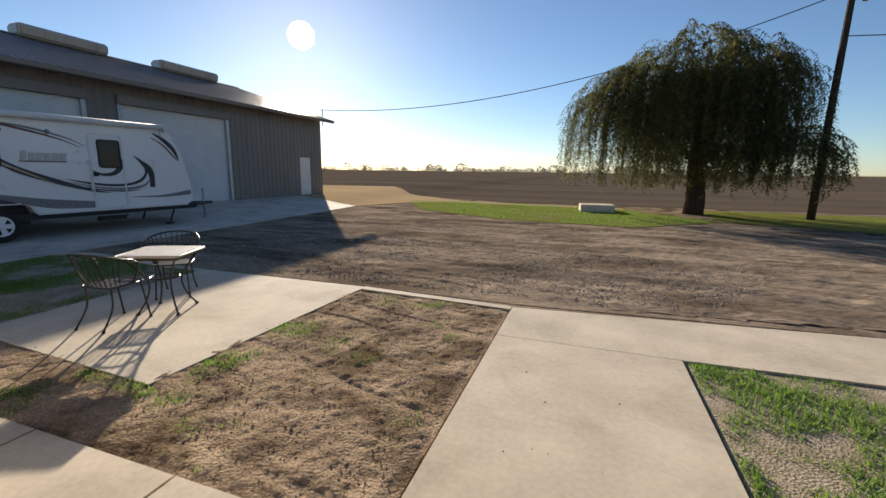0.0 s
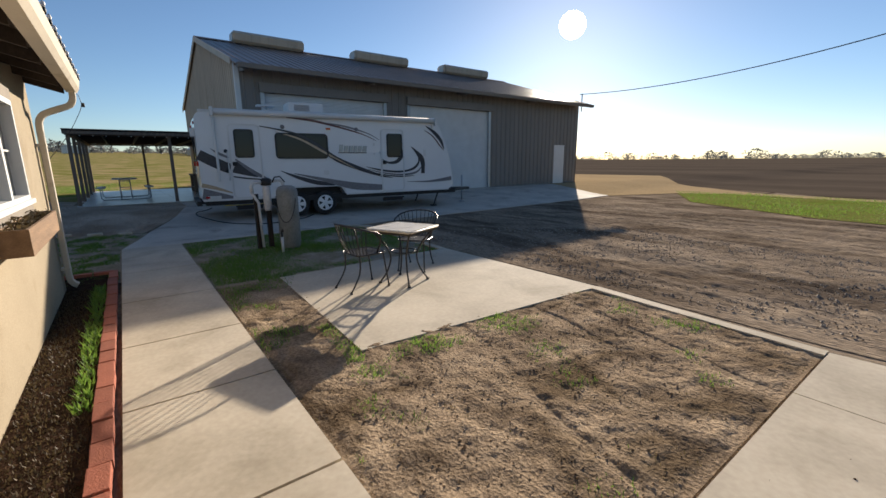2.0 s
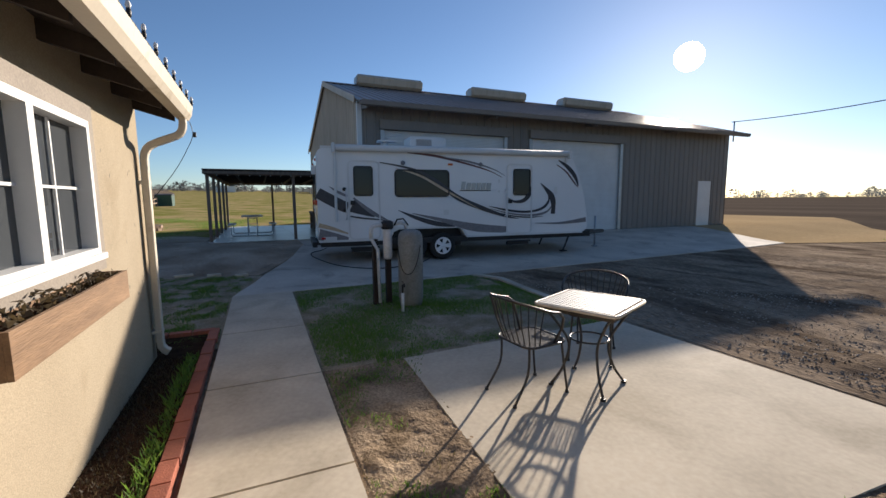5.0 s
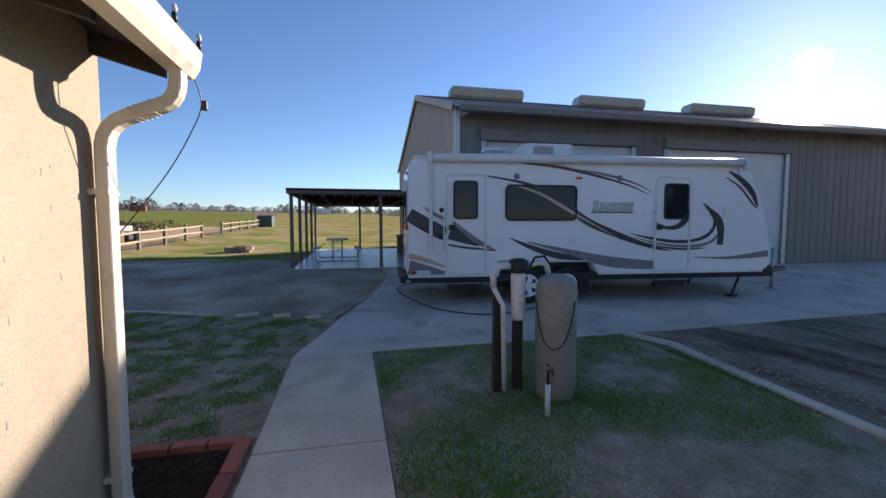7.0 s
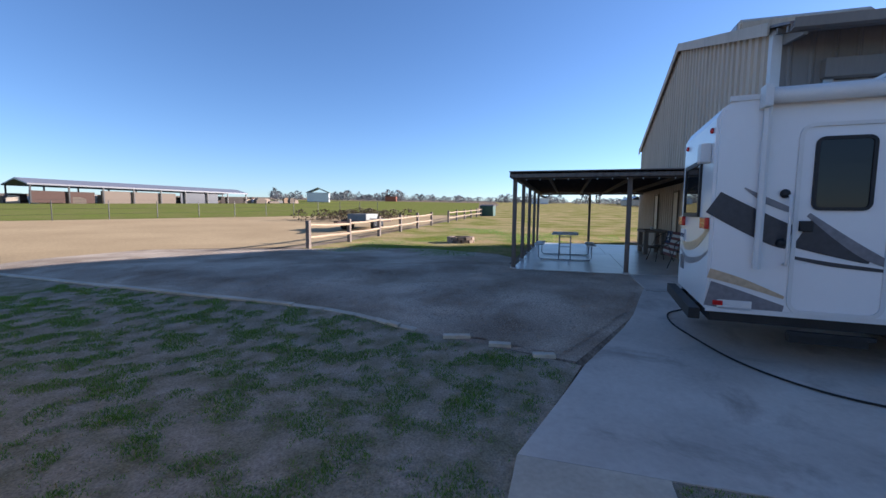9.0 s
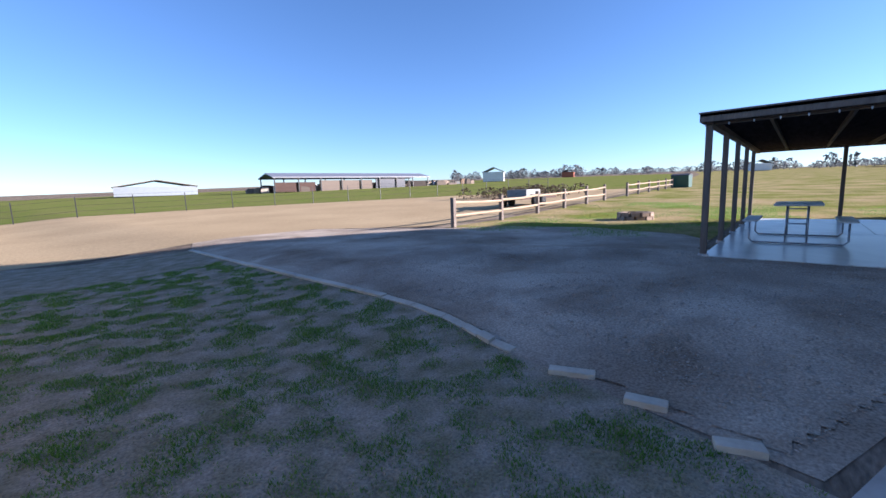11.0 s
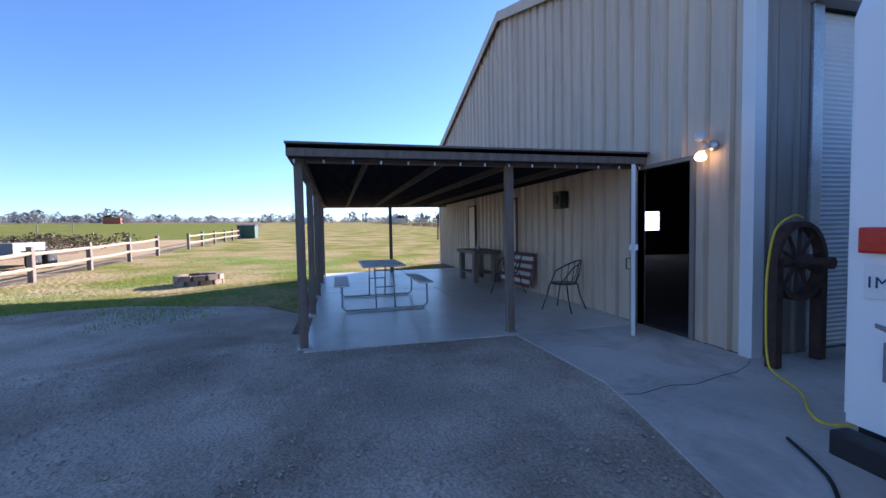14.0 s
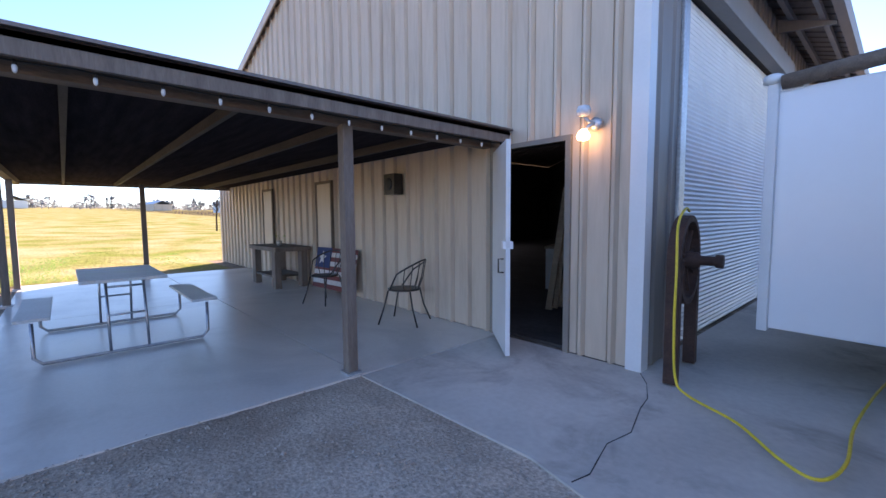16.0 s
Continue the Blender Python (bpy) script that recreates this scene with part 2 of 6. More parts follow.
    "bark": mat("bark", (0.10, 0.075, 0.055), (0.05, 0.038, 0.03), 0.95, scale=5, fine=30, bump=1.0, dist=0.04, stretch=(3, 3, 0.5)),
    "dry_leaf": leafy("dry_leaf", (0.12, 0.085, 0.04), (0.06, 0.045, 0.025)),
    "willow_leaf": leafy("willow_leaf", (0.25, 0.235, 0.085), (0.06, 0.072, 0.028), transl=0.45),
    # distance haze is mixed into this leaf colour as pale grey
    "hazed_leaf": leafy("hazed_leaf", (0.23, 0.235, 0.235), (0.14, 0.15, 0.15)),
    "blade": leafy("blade", (0.22, 0.34, 0.055), (0.09, 0.19, 0.03), transl=0.5),
    "dry_blade": leafy("dry_blade", (0.30, 0.24, 0.11), (0.17, 0.14, 0.06), transl=0.3),
    "dark_glass": glass("dark_glass", (0.02, 0.022, 0.024)),
    "pane": glass("pane", (0.05, 0.055, 0.06)),
    "bulb": glow("bulb", (1.0, 0.58, 0.22), 3.2),
    "sunlight": sun_glow("sunlight", (1.0, 0.96, 0.88), 60.0),
    # dark colour that stands in for unlit rooms
    "interior_dim": mat("interior_dim", (0.10, 0.09, 0.08), (0.07, 0.06, 0.055), 0.9, scale=2, fine=20, bump=0.2),
    # emission for window panes, imitating daylight behind them
    "pane_glow": glow("pane_glow", (0.9, 0.95, 1.0), 1.2),
}


# ---- shapes ----
def smooth(a, b, v):
    v = min(1.0, max(0.0, (v - a) / (b - a)))
    return v * v * (3 - 2 * v)


FAR_WAY, FAR_FROM, FAR_SLOPE = Vector((-0.85, -0.53)), 24.0, 0.027


def rise(x, y=0.0):
    """The ground's height: level by the house, a little higher by the barn, then climbing gently to the west."""
    return 0.24 * smooth(-10.0, -14.6, x) + FAR_SLOPE * max(0.0, x * FAR_WAY.x + y * FAR_WAY.y - FAR_FROM)


def box(bm, x0, x1, y0, y1, z0, z1, bevel=0.0):
    vs = [bm.verts.new((x, y, z)) for z in (z0, z1) for y in (y0, y1) for x in (x0, x1)]
    fs = [bm.faces.new([vs[i] for i in q]) for q in ((0, 2, 3, 1), (4, 5, 7, 6), (0, 1, 5, 4), (2, 6, 7, 3), (0, 4, 6, 2), (1, 3, 7, 5))]
    if bevel:
        bmesh.ops.bevel(bm, geom=list({e for f in fs for e in f.edges}), offset=bevel, segments=2, affect="EDGES", profile=0.7)
    return bm


def tube(bm, pts, r, seg=8, r1=None):
    """A round bar through the points, r thick at the start and r1 at the end."""
    pts = [Vector(p) for p in pts]
    rings, side = [], None
    for i, p in enumerate(pts):
        way = (pts[min(i + 1, len(pts) - 1)] - pts[max(i - 1, 0)]).normalized()
        if side is None:
            side = way.cross(Vector((0.31, 0.17, 0.93)))
            if side.length < 0.05:
                side = way.cross(Vector((1, 0, 0)))
        side = (side - way * side.dot(way)).normalized()
        up = way.cross(side)
        rad = r if r1 is None else r + (r1 - r) * i / (len(pts) - 1)
        rings.append([bm.verts.new(p + (side * math.cos(a) + up * math.sin(a)) * rad) for a in (2 * math.pi * k / seg for k in range(seg))])
    for a, b in zip(rings, rings[1:]):
        for k in range(seg):
            f = bm.faces.new((a[k], a[(k + 1) % seg], b[(k + 1) % seg], b[k]))
            f.smooth = seg > 6
    bm.faces.new(rings[0][::-1])
    bm.faces.new(rings[-1])
    return bm


def lathe(bm, rows, seg=24, at=(0, 0, 0), axis="z"):
    """A turned shape: rows of radius and height."""
    rings = []
    for r, h in rows:
        ring = []
        for k in range(seg):
            a = 2 * math.pi * k / seg
            c, s = r * math.cos(a), r * math.sin(a)
            p = {"z": (c, s, h), "x": (h, c, s), "y": (c, h, s)}[axis]
            ring.append(bm.verts.new(Vector(p) + Vector(at)))
        rings.append(ring)
    for a, b in zip(rings, rings[1:]):
        for k in range(seg):
            f = bm.faces.new((a[k], a[(k + 1) % seg], b[(k + 1) % seg], b[k]))
            f.smooth = True
    bm.faces.new(rings[0][::-1])
    bm.faces.new(rings[-1])
    bmesh.ops.recalc_face_normals(bm, faces=bm.faces)
    return bm


def prism(bm, outline, axis, a, b):
    """An outline (u, v) drawn out from a to b along an axis. u, v are the two other axes in order x, y, z."""
    def put(u, v, w):
        return {"x": (w, u, v), "y": (u, w, v), "z": (u, v, w)}[axis]
    lo, hi = [bm.verts.new(put(u, v, a)) for u, v in outline], [bm.verts.new(put(u, v, b)) for u, v in outline]
    n = len(outline)
    fs = [bm.faces.new(lo), bm.faces.new(hi[::-1])] + [bm.faces.new((lo[i], hi[i], hi[(i + 1) % n], lo[(i + 1) % n])) for i in range(n)]
    bmesh.ops.recalc_face_normals(bm, faces=fs)
    return bm


def rounded(u0, u1, z0, z1, r, n=5):
    pts = []
    for cu, cz, a0 in ((u1 - r, z1 - r, 0), (u0 + r, z1 - r, 90), (u0 + r, z0 + r, 180), (u1 - r, z0 + r, 270)):
        for k in range(n + 1):
            a = radians(a0 + 90 * k / n)
            pts.append((cu + r * math.cos(a), cz + r * math.sin(a)))
    return pts


def part(name, bm, material, parent=None, label="", at=None):
    me = bpy.data.meshes.new(name)
    bm.to_mesh(me)
    bm.free()
    me.materials.append(M[material])
    ob = new(name, me)
    if at is not None:
        ob.matrix_basis = at
    ob.parent = parent
    return tagged(ob, label)


def thing(name, m, label, category, group="", kind=""):
    ob = new(name)
    ob.empty_display_size = 0.1
    ob.matrix_basis = m
    return tagged(ob, label, category, group, kind)


def B():
    return bmesh.new()


def sheet(name, outline, lift, material, label, thick=0.0, step=0.3, kind="structure"):
    """A piece of ground or paving inside an outline that follows the ground's rise."""
    bm = B()
    bm.faces.new([bm.verts.new((x, y, 0)) for x, y in outline])
    lo, hi = min(p[0] for p in outline), max(p[0] for p in outline)
    x = max(-14.8, lo)
    while x < min(-9.8, hi):
        bmesh.ops.bisect_plane(bm, geom=bm.verts[:] + bm.edges[:] + bm.faces[:], plane_co=(x, 0, 0), plane_no=(1, 0, 0))
        x += step
    bmesh.ops.bisect_plane(bm, geom=bm.verts[:] + bm.edges[:] + bm.faces[:], plane_co=(FAR_WAY.x * FAR_FROM / FAR_WAY.length_squared, FAR_WAY.y * FAR_FROM / FAR_WAY.length_squared, 0), plane_no=(FAR_WAY.x, FAR_WAY.y, 0))
    bmesh.ops.triangulate(bm, faces=bm.faces[:])
    if thick:
        geo = bmesh.ops.extrude_face_region(bm, geom=bm.faces[:])
        up = [v for v in geo["geom"] if isinstance(v, bmesh.types.BMVert)]
        for v in bm.verts:
            v.co.z = rise(v.co.x, v.co.y) + lift - thick
        for v in up:
            v.co.z += thick
    else:
        for v in bm.verts:
            v.co.z = rise(v.co.x, v.co.y) + lift
    bmesh.ops.recalc_face_normals(bm, faces=bm.faces)
    if not thick:
        for f in bm.faces:
            if f.normal.z < 0:
                f.normal_flip()
    ob = part(name, bm, material)
    return tagged(ob, label, "ground", "", kind)

# ---- ground ----
sheet("ground", [(-2500, -2500), (2500, -2500), (2500, 2500), (-2500, 2500)], 0.0, "dirt", "bare brown tyre-marked dirt yard running to the horizon")
sheet("field", [(-400, 26), (-12, 27), (-4, 23), (60, 25), (600, 40), (900, 900), (-900, 900)], 0.012, "field", "dark ploughed field reaching the horizon")
sheet("field_far", [(-900, 900), (900, 900), (2000, 2400), (-2000, 2400)], 0.012, "pasture", "pale far farmland on the horizon")
sheet("pasture", [(-19.0, -0.9), (-20.0, -1.6), (-21.0, -4.2), (-20.6, -6.8), (-19.2, -8.6), (-60, -10.5), (-200, -30), (-600, -100), (-900, 600), (-60, 26), (-28.6, 22), (-28.6, 3.4), (-25.8, 3.4), (-25.8, -0.9)], 0.012, "pasture", "patchy yellow-green pasture behind the barn")
sheet("sand", [(-17, -13), (-19.8, -9.3), (-60, -10.8), (-43, -26), (-25, -36), (-12, -40), (10, -40), (8, -14)], 0.008, "sand", "pale sandy lane beyond the rail fence")
sheet("green_field", [(-43, -26), (-60, -10.8), (-300, -60), (-300, -200), (0, -200), (30, -40), (-12, -40), (-25, -36)], 0.016, "green_strip", "green pasture behind a wire fence")
sheet("gravel_drive", [(-11.1, 0.7), (-11.3, -0.3), (-11.55, -1.36), (-11.9, -2.25), (-12.07, -3.0), (-12.17, -4.4), (-12.22, -6.0), (-12.5, -11.6), (-13.4, -14), (-17.2, -12.8), (-19.2, -8.6), (-20.6, -6.8), (-21.0, -4.2), (-20.0, -1.6), (-19.0, -0.9), (-17.6, -0.9), (-16.8, 1.9), (-14.8, 1.97), (-12.9, 1.5)], 0.006, "gravel", "grey gravel drive in the barn's shade")
sheet("lawn", [(-11.0, 0.75), (-11.3, -0.3), (-11.55, -1.36), (-11.9, -2.25), (-12.07, -3.0), (-12.17, -4.4), (-12.22, -6.0), (-12.5, -11.6), (-9, -13.2), (-7, -13.6), (-6.6, -0.3), (-6.6, 0.3), (-9.2, 0.3)], 0.01, "lawn", "patchy lawn with bare brown soil")
sheet("lawn_tank", [(-9.25, 1.22), (-5.5, 1.22), (-5.5, 4.8), (-9.3, 4.8)], 0.01, "lawn", "shaded green lawn round the pressure tank")
sheet("yard_earth", [(-5.5, 1.22), (-0.42, 1.3), (-0.42, 4.8), (-2.6, 4.8), (-5.5, 4.8)], 0.014, "earth", "raked bare earth with dry grass between slabs")
sheet("gravel_drive_2", [(-9.4, 5.0), (-5.6, 5.05), (-2.6, 5.05), (-0.4, 5.0), (8, 5.6), (14, 12), (2, 13.6), (-4, 13.4), (-8, 15), (-9.6, 16)], 0.006, "dirt", "driven dirt and gravel court with tyre tracks")
sheet("dirt_lane", [(-15.0, 19.1), (-15.0, 21.7), (-30, 22.0), (-60, 30), (-16, 34), (-11.5, 27), (-6, 22.6), (2, 21.6), (2, 20.9), (-7, 21.6), (-8.6, 20.5), (-9.9, 17.1)], 0.017, "sand", "pale dirt lane passing behind the barn")
sheet("lawn_strip", [(-9.5, 22), (-6.5, 16.8), (-2.5, 14.6), (1.8, 14.1), (5, 17), (2, 21), (-4, 22.5)], 0.012, "green_strip", "sunlit grass strip at the field's edge")
sheet("lawn_strip_2", [(5, 17.2), (9, 15.5), (20, 15), (60, 18), (60, 24), (5, 22)], 0.012, "green_strip", "shaded lawn under the willow")
sheet("lawn_side", [(1.34, -1), (1.34, 3.84), (8, 4.1), (8, -1)], 0.012, "lawn", "bright weedy grass beside the front path")
sheet("planting_bed", [(-7.15, -0.5), (-7.15, 0.14), (-2.0, 0.14), (-1.0, 0.14), (-1.0, -0.26), (-6.55, -0.26), (-6.55, -0.5)], 0.03, "mulch", "dark mulch bed along the house wall")

# the low sun itself, far beyond the fields
bm = B()
bmesh.ops.create_icosphere(bm, subdivisions=4, radius=2200 * math.tan(radians(1.5)))
tagged(part("backdrop", bm, "sunlight", None, "", pose(*(SUN_WAY * 2200))), "white sun low in a clear sky", "sun", "", "structure")

# ---- concrete ----
def slab(name, outline, lift, label, material="concrete", thick=0.12):
    return tagged(sheet(name, outline, lift, material, label, thick), "", "paving")


for i, (a, b) in enumerate(((-9.2, -7.05), (-7.03, -5.47), (-5.45, -4.03), (-4.01, -2.87), (-2.85, -1.65), (-1.63, -0.42))):
    slab("pavement_%d" % (i + 1), [(a, 0.29), (b, 0.29), (b, 1.21), (a, 1.21)], 0.03, "smooth pale concrete slab of the house walk")
slab("pavement_7", [(-0.40, -1.6), (1.32, -1.6), (1.32, 3.84), (-0.40, 3.84)], 0.03, "stained pale concrete front path")
slab("pavement_8", [(-0.40, 3.85), (1.33, 3.85), (8, 4.12), (8, 5.5), (3.46, 5.19), (-0.40, 4.80)], 0.03, "pale concrete cross path")
slab("patio", [(-5.46, 2.0), (-2.75, 1.87), (-2.57, 4.95), (-5.6, 4.9)], 0.03, "pale square concrete patio slab")
slab("edging_1", [(-2.56, 4.82), (-0.41, 4.70), (-0.41, 4.82), (-2.56, 4.95)], 0.035, "narrow concrete edging strip")
slab("edging_2", [(-9.3, 4.75), (-8.7, 5.02), (-7.6, 4.9), (-5.6, 4.78), (-5.6, 4.9), (-7.6, 5.03), (-8.7, 5.15), (-9.3, 4.9)], 0.035, "narrow concrete edging strip")
slab("apron", [(-9.22, 0.29), (-11.0, 0.78), (-12.3, 1.3), (-12.9, 1.5), (-14.85, 1.95), (-16.58, 1.9), (-16.58, 3.74), (-15.0, 3.74), (-15.0, 19.2), (-10.0, 17.2), (-9.8, 15), (-9.3, 4.9), (-9.22, 1.21)], 0.02, "wide grey stained concrete apron before the barn", "concrete_apron", 0.14)
for i, (a, b, c, d) in enumerate(((-21.2, -16.6, -0.68, 1.90), (-25.6, -21.22, -0.68, 1.78), (-21.2, -16.6, 1.912, 3.74), (-25.6, -21.22, 1.792, 3.74))):
    slab("porch_slab_%d" % (i + 1), [(a, c), (b, c), (b, d), (a, d)], 0.025, "smooth sealed concrete porch slab", "concrete_sealed")

# timber edging of the lawn
EDGE = [(-11.58, -1.30), (-11.64, -1.56), (-11.72, -1.76), (-11.82, -2.02), (-11.95, -2.4), (-12.07, -3.0), (-12.13, -3.6), (-12.17, -4.4), (-12.22, -6.0), (-12.3, -7.8), (-12.5, -11.6)]
for (x0, y0), (x1, y1) in zip(EDGE, EDGE[1:]):
    bm = B()
    w = 0.055
    prism(bm, [(x0 - w, y0 - 0.01), (x0 + w, y0 - 0.01), (x1 + w, y1 + 0.004), (x1 - w, y1 + 0.004)], "z", -0.05, 0.035 + 0.012 * math.sin(x0 * 40 + y0 * 3))
    for v in bm.verts:
        v.co.z += rise(v.co.x)
    tagged(part("lawn_edging", bm, "concrete"), "narrow pale concrete lawn edging", "edging", "lawn edging")

for x, y, w, d, yaw in ((-11.46, -0.72, 0.05, 0.17, 18), (-11.33, -0.16, 0.055, 0.13, 8), (-11.14, 0.36, 0.05, 0.12, 20)):
    bm = B()
    box(bm, -w, w, -d, d, -0.03, 0.045, 0.012)
    tagged(part("edging_block", bm, "concrete", None, "", pose(x, y, rise(x), 0, 0, yaw)), "loose pale concrete block along the lawn edge", "block", "edging blocks")

# ---- barn shell ----
FX, BX, SY, NY, FZ, EZ, RX, RZ = -15.0, -27.9, 3.76, 21.6, 0.25, 4.74, -21.35, 6.74
EW, OV = 4.52, 0.74


def roof_z(x):
    return RZ - ((RZ - EZ) * (x - RX) / (FX - RX) if x > RX else (RZ - EW) * (RX - x) / (RX - BX))


def wall_from(name, pieces, material, label):
    bm = B()
    for p in pieces:
        box(bm, *p)
    return tagged(part(name, bm, material), label, "wall", "", "structure")


DOOR = (-16.66, -15.74, 2.36)
T = 0.1
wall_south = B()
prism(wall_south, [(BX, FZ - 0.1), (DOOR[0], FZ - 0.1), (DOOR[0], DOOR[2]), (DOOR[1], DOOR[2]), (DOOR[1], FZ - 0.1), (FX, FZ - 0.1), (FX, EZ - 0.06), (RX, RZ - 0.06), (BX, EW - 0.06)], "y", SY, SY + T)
wall_south = tagged(part("wall_south", wall_south, "interior_dim"), "tan ribbed metal gable wall of the barn", "wall", "", "structure")
BAYS = ((4.5, 9.1), (10.2, 14.75))
WD = (19.65, 20.6, 2.36)
ys = [SY + T]
front = [(FX - T, FX, SY + T, 4.5, FZ - 0.1, EZ - 0.06), (FX - T, FX, 9.1, 10.2, FZ - 0.1, EZ - 0.06), (FX - T, FX, 14.75, WD[0], FZ - 0.1, EZ - 0.06), (FX - T, FX, WD[1], NY, FZ - 0.1, EZ - 0.06)]
front += [(FX - T, FX, a, b, 3.84, EZ - 0.06) for a, b in BAYS] + [(FX - T, FX, WD[0], WD[1], WD[2], EZ - 0.06)]
wall_east = wall_from("wall_east", front, "interior_dim", "ribbed metal front wall of the barn, shade put into its colour")
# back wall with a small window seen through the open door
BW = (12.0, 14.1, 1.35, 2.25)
wall_from("wall_west", [(BX, BX + T, SY + T, BW[0], FZ - 0.1, EW - 0.06), (BX, BX + T, BW[1], NY, FZ - 0.1, EW - 0.06), (BX, BX + T, BW[0], BW[1], FZ - 0.1, BW[2]), (BX, BX + T, BW[0], BW[1], BW[3], EW - 0.06)], "interior_dim", "metal back wall of the barn")
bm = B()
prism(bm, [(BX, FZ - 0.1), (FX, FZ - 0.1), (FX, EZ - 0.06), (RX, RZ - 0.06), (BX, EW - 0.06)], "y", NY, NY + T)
tagged(part("wall_north", bm, "interior_dim"), "metal far gable wall of the barn", "wall", "", "structure")
# the floor takes the dark inside colour to read as unlit
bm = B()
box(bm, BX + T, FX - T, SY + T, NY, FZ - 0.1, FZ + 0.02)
tagged(part("floor", bm, "interior_dim"), "concrete barn floor, darkness put into its colour", "floor", "", "structure")

# roof: two ribbed slopes
def roof_slope(name, xa, za, xb, zb, y0, y1):
    n = int((y1 - y0) / 0.3)
    prof = []
    for i in range(n):
        y = y0 + (y1 - y0) * i / n
        w = (y1 - y0) / n
        prof += [(y, 0), (y + w * 0.72, 0), (y + w * 0.78, 0.03), (y + w * 0.94, 0.03)]
    prof.append((y1, 0))
    verts, faces = [], []
    for y, u in prof:
        verts += [(xa, y, za + u), (xb, y, zb + u), (xa, y, za + u - 0.04), (xb, y, zb + u - 0.04)]
    for i in range(len(prof) - 1):
        a = i * 4
        faces += [(a, a + 1, a + 5, a + 4), (a + 2, a + 6, a + 7, a + 3), (a, a + 4, a + 6, a + 2), (a + 1, a + 3, a + 7, a + 5)]
    faces += [(0, 2, 3, 1), (len(verts) - 4, len(verts) - 3, len(verts) - 1, len(verts) - 2)]
    me = bpy.data.meshes.new(name)
    me.from_pydata(verts, [], faces)
    me.materials.append(M["roof_metal"])
    return new(name, me)


barn_roof = thing("roof", pose(0, 0, 0), "brown ribbed metal gable roof of the barn", "roof", "", "structure")
slope, slope_w = (RZ - EZ) / (FX - RX), (RZ - EW) / (RX - BX)
roof_slope("roof_panel", RX, RZ, FX + OV, EZ - OV * slope, SY - 0.12, NY + 0.35).parent = barn_roof
roof_slope("roof_panel", RX - 0.001, RZ, BX - 0.15, EW - 0.15 * slope_w, SY - 0.12, NY + 0.35).parent = barn_roof
bm = B()
prism(bm, [(RX - 0.22, RZ - 0.03), (RX, RZ + 0.055), (RX + 0.22, RZ - 0.03), (RX + 0.22, RZ - 0.01), (RX, RZ + 0.075), (RX - 0.22, RZ - 0.01)], "y", SY - 0.13, NY + 0.36)
part("ridge_cap", bm, "roof_metal", barn_roof)
for xe, ze in ((FX + 0.06, EZ - 0.06 * slope), (BX - 0.15, EW - 0.15 * slope_w)):
    bm = B()
    prism(bm, [(RX, RZ - 0.16), (RX, RZ + 0.06), (xe, ze + 0.05), (xe, ze - 0.16)], "y", SY - 0.15, SY - 0.122)
    part("rake_trim", bm, "siding", barn_roof)
# the deep front overhang: gutter, purlins and brackets
ge = EZ - OV * slope
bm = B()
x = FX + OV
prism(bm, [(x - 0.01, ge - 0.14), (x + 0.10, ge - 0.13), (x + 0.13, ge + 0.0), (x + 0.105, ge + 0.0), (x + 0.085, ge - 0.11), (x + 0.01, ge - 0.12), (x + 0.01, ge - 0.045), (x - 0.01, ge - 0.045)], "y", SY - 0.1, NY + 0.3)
part("gutter", bm, "siding_shaded", barn_roof)
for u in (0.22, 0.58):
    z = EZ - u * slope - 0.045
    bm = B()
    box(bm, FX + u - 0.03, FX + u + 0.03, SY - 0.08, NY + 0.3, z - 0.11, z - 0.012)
    part("purlin", bm, "siding_shaded", barn_roof)
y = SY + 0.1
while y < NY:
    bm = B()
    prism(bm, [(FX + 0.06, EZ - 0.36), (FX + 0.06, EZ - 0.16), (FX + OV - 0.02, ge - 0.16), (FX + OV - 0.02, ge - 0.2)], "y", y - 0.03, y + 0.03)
    part("bracket", bm, "siding_shaded", barn_roof)
    y += 4.45
# ridge ventilators
for y0, y1 in ((5.1, 8.2), (10.9, 14.1), (16.7, 20.2)):
    v = thing("ridge_vent", pose(RX, (y0 + y1) / 2, RZ + 0.04), "pale metal box ventilator on the barn ridge", "roof vent", "ridge vents")
    h = (y1 - y0) / 2
    bm = B()
    prism(bm, [(-0.42, 0.02), (-0.46, 0.3), (-0.3, 0.42), (0.3, 0.42), (0.46, 0.3), (0.42, 0.02), (0.3, -0.08), (-0.3, -0.08)], "y", -h, h)
    bmesh.ops.bevel(bm, geom=[e for e in bm.edges if abs(e.verts[0].co.y - e.verts[1].co.y) < 0.01], offset=0.05, segments=2, affect="EDGES")
    part("hood", bm, "siding", v)
    for e in (-h, h):
        bm = B()
        box(bm, -0.24, 0.24, e - 0.012 + (0.016 if e > 0 else -0.016), e + 0.012 + (0.016 if e > 0 else -0.016), 0.02, 0.34, 0.01)
        part("end_louvre", bm, "galv", v)

# white corner trim, wall base
bm = B()
prism(bm, [(FX - 0.10, SY - 0.06), (FX + 0.04, SY - 0.06), (FX + 0.04, SY + 0.08), (FX + 0.012, SY + 0.08), (FX + 0.012, SY - 0.022), (FX - 0.10, SY - 0.022)], "z", FZ, EZ - 0.1)
tagged(part("trim_1", bm, "white_trim"), "white metal corner trim of the barn", "trim", "", "structure")
bm = B()
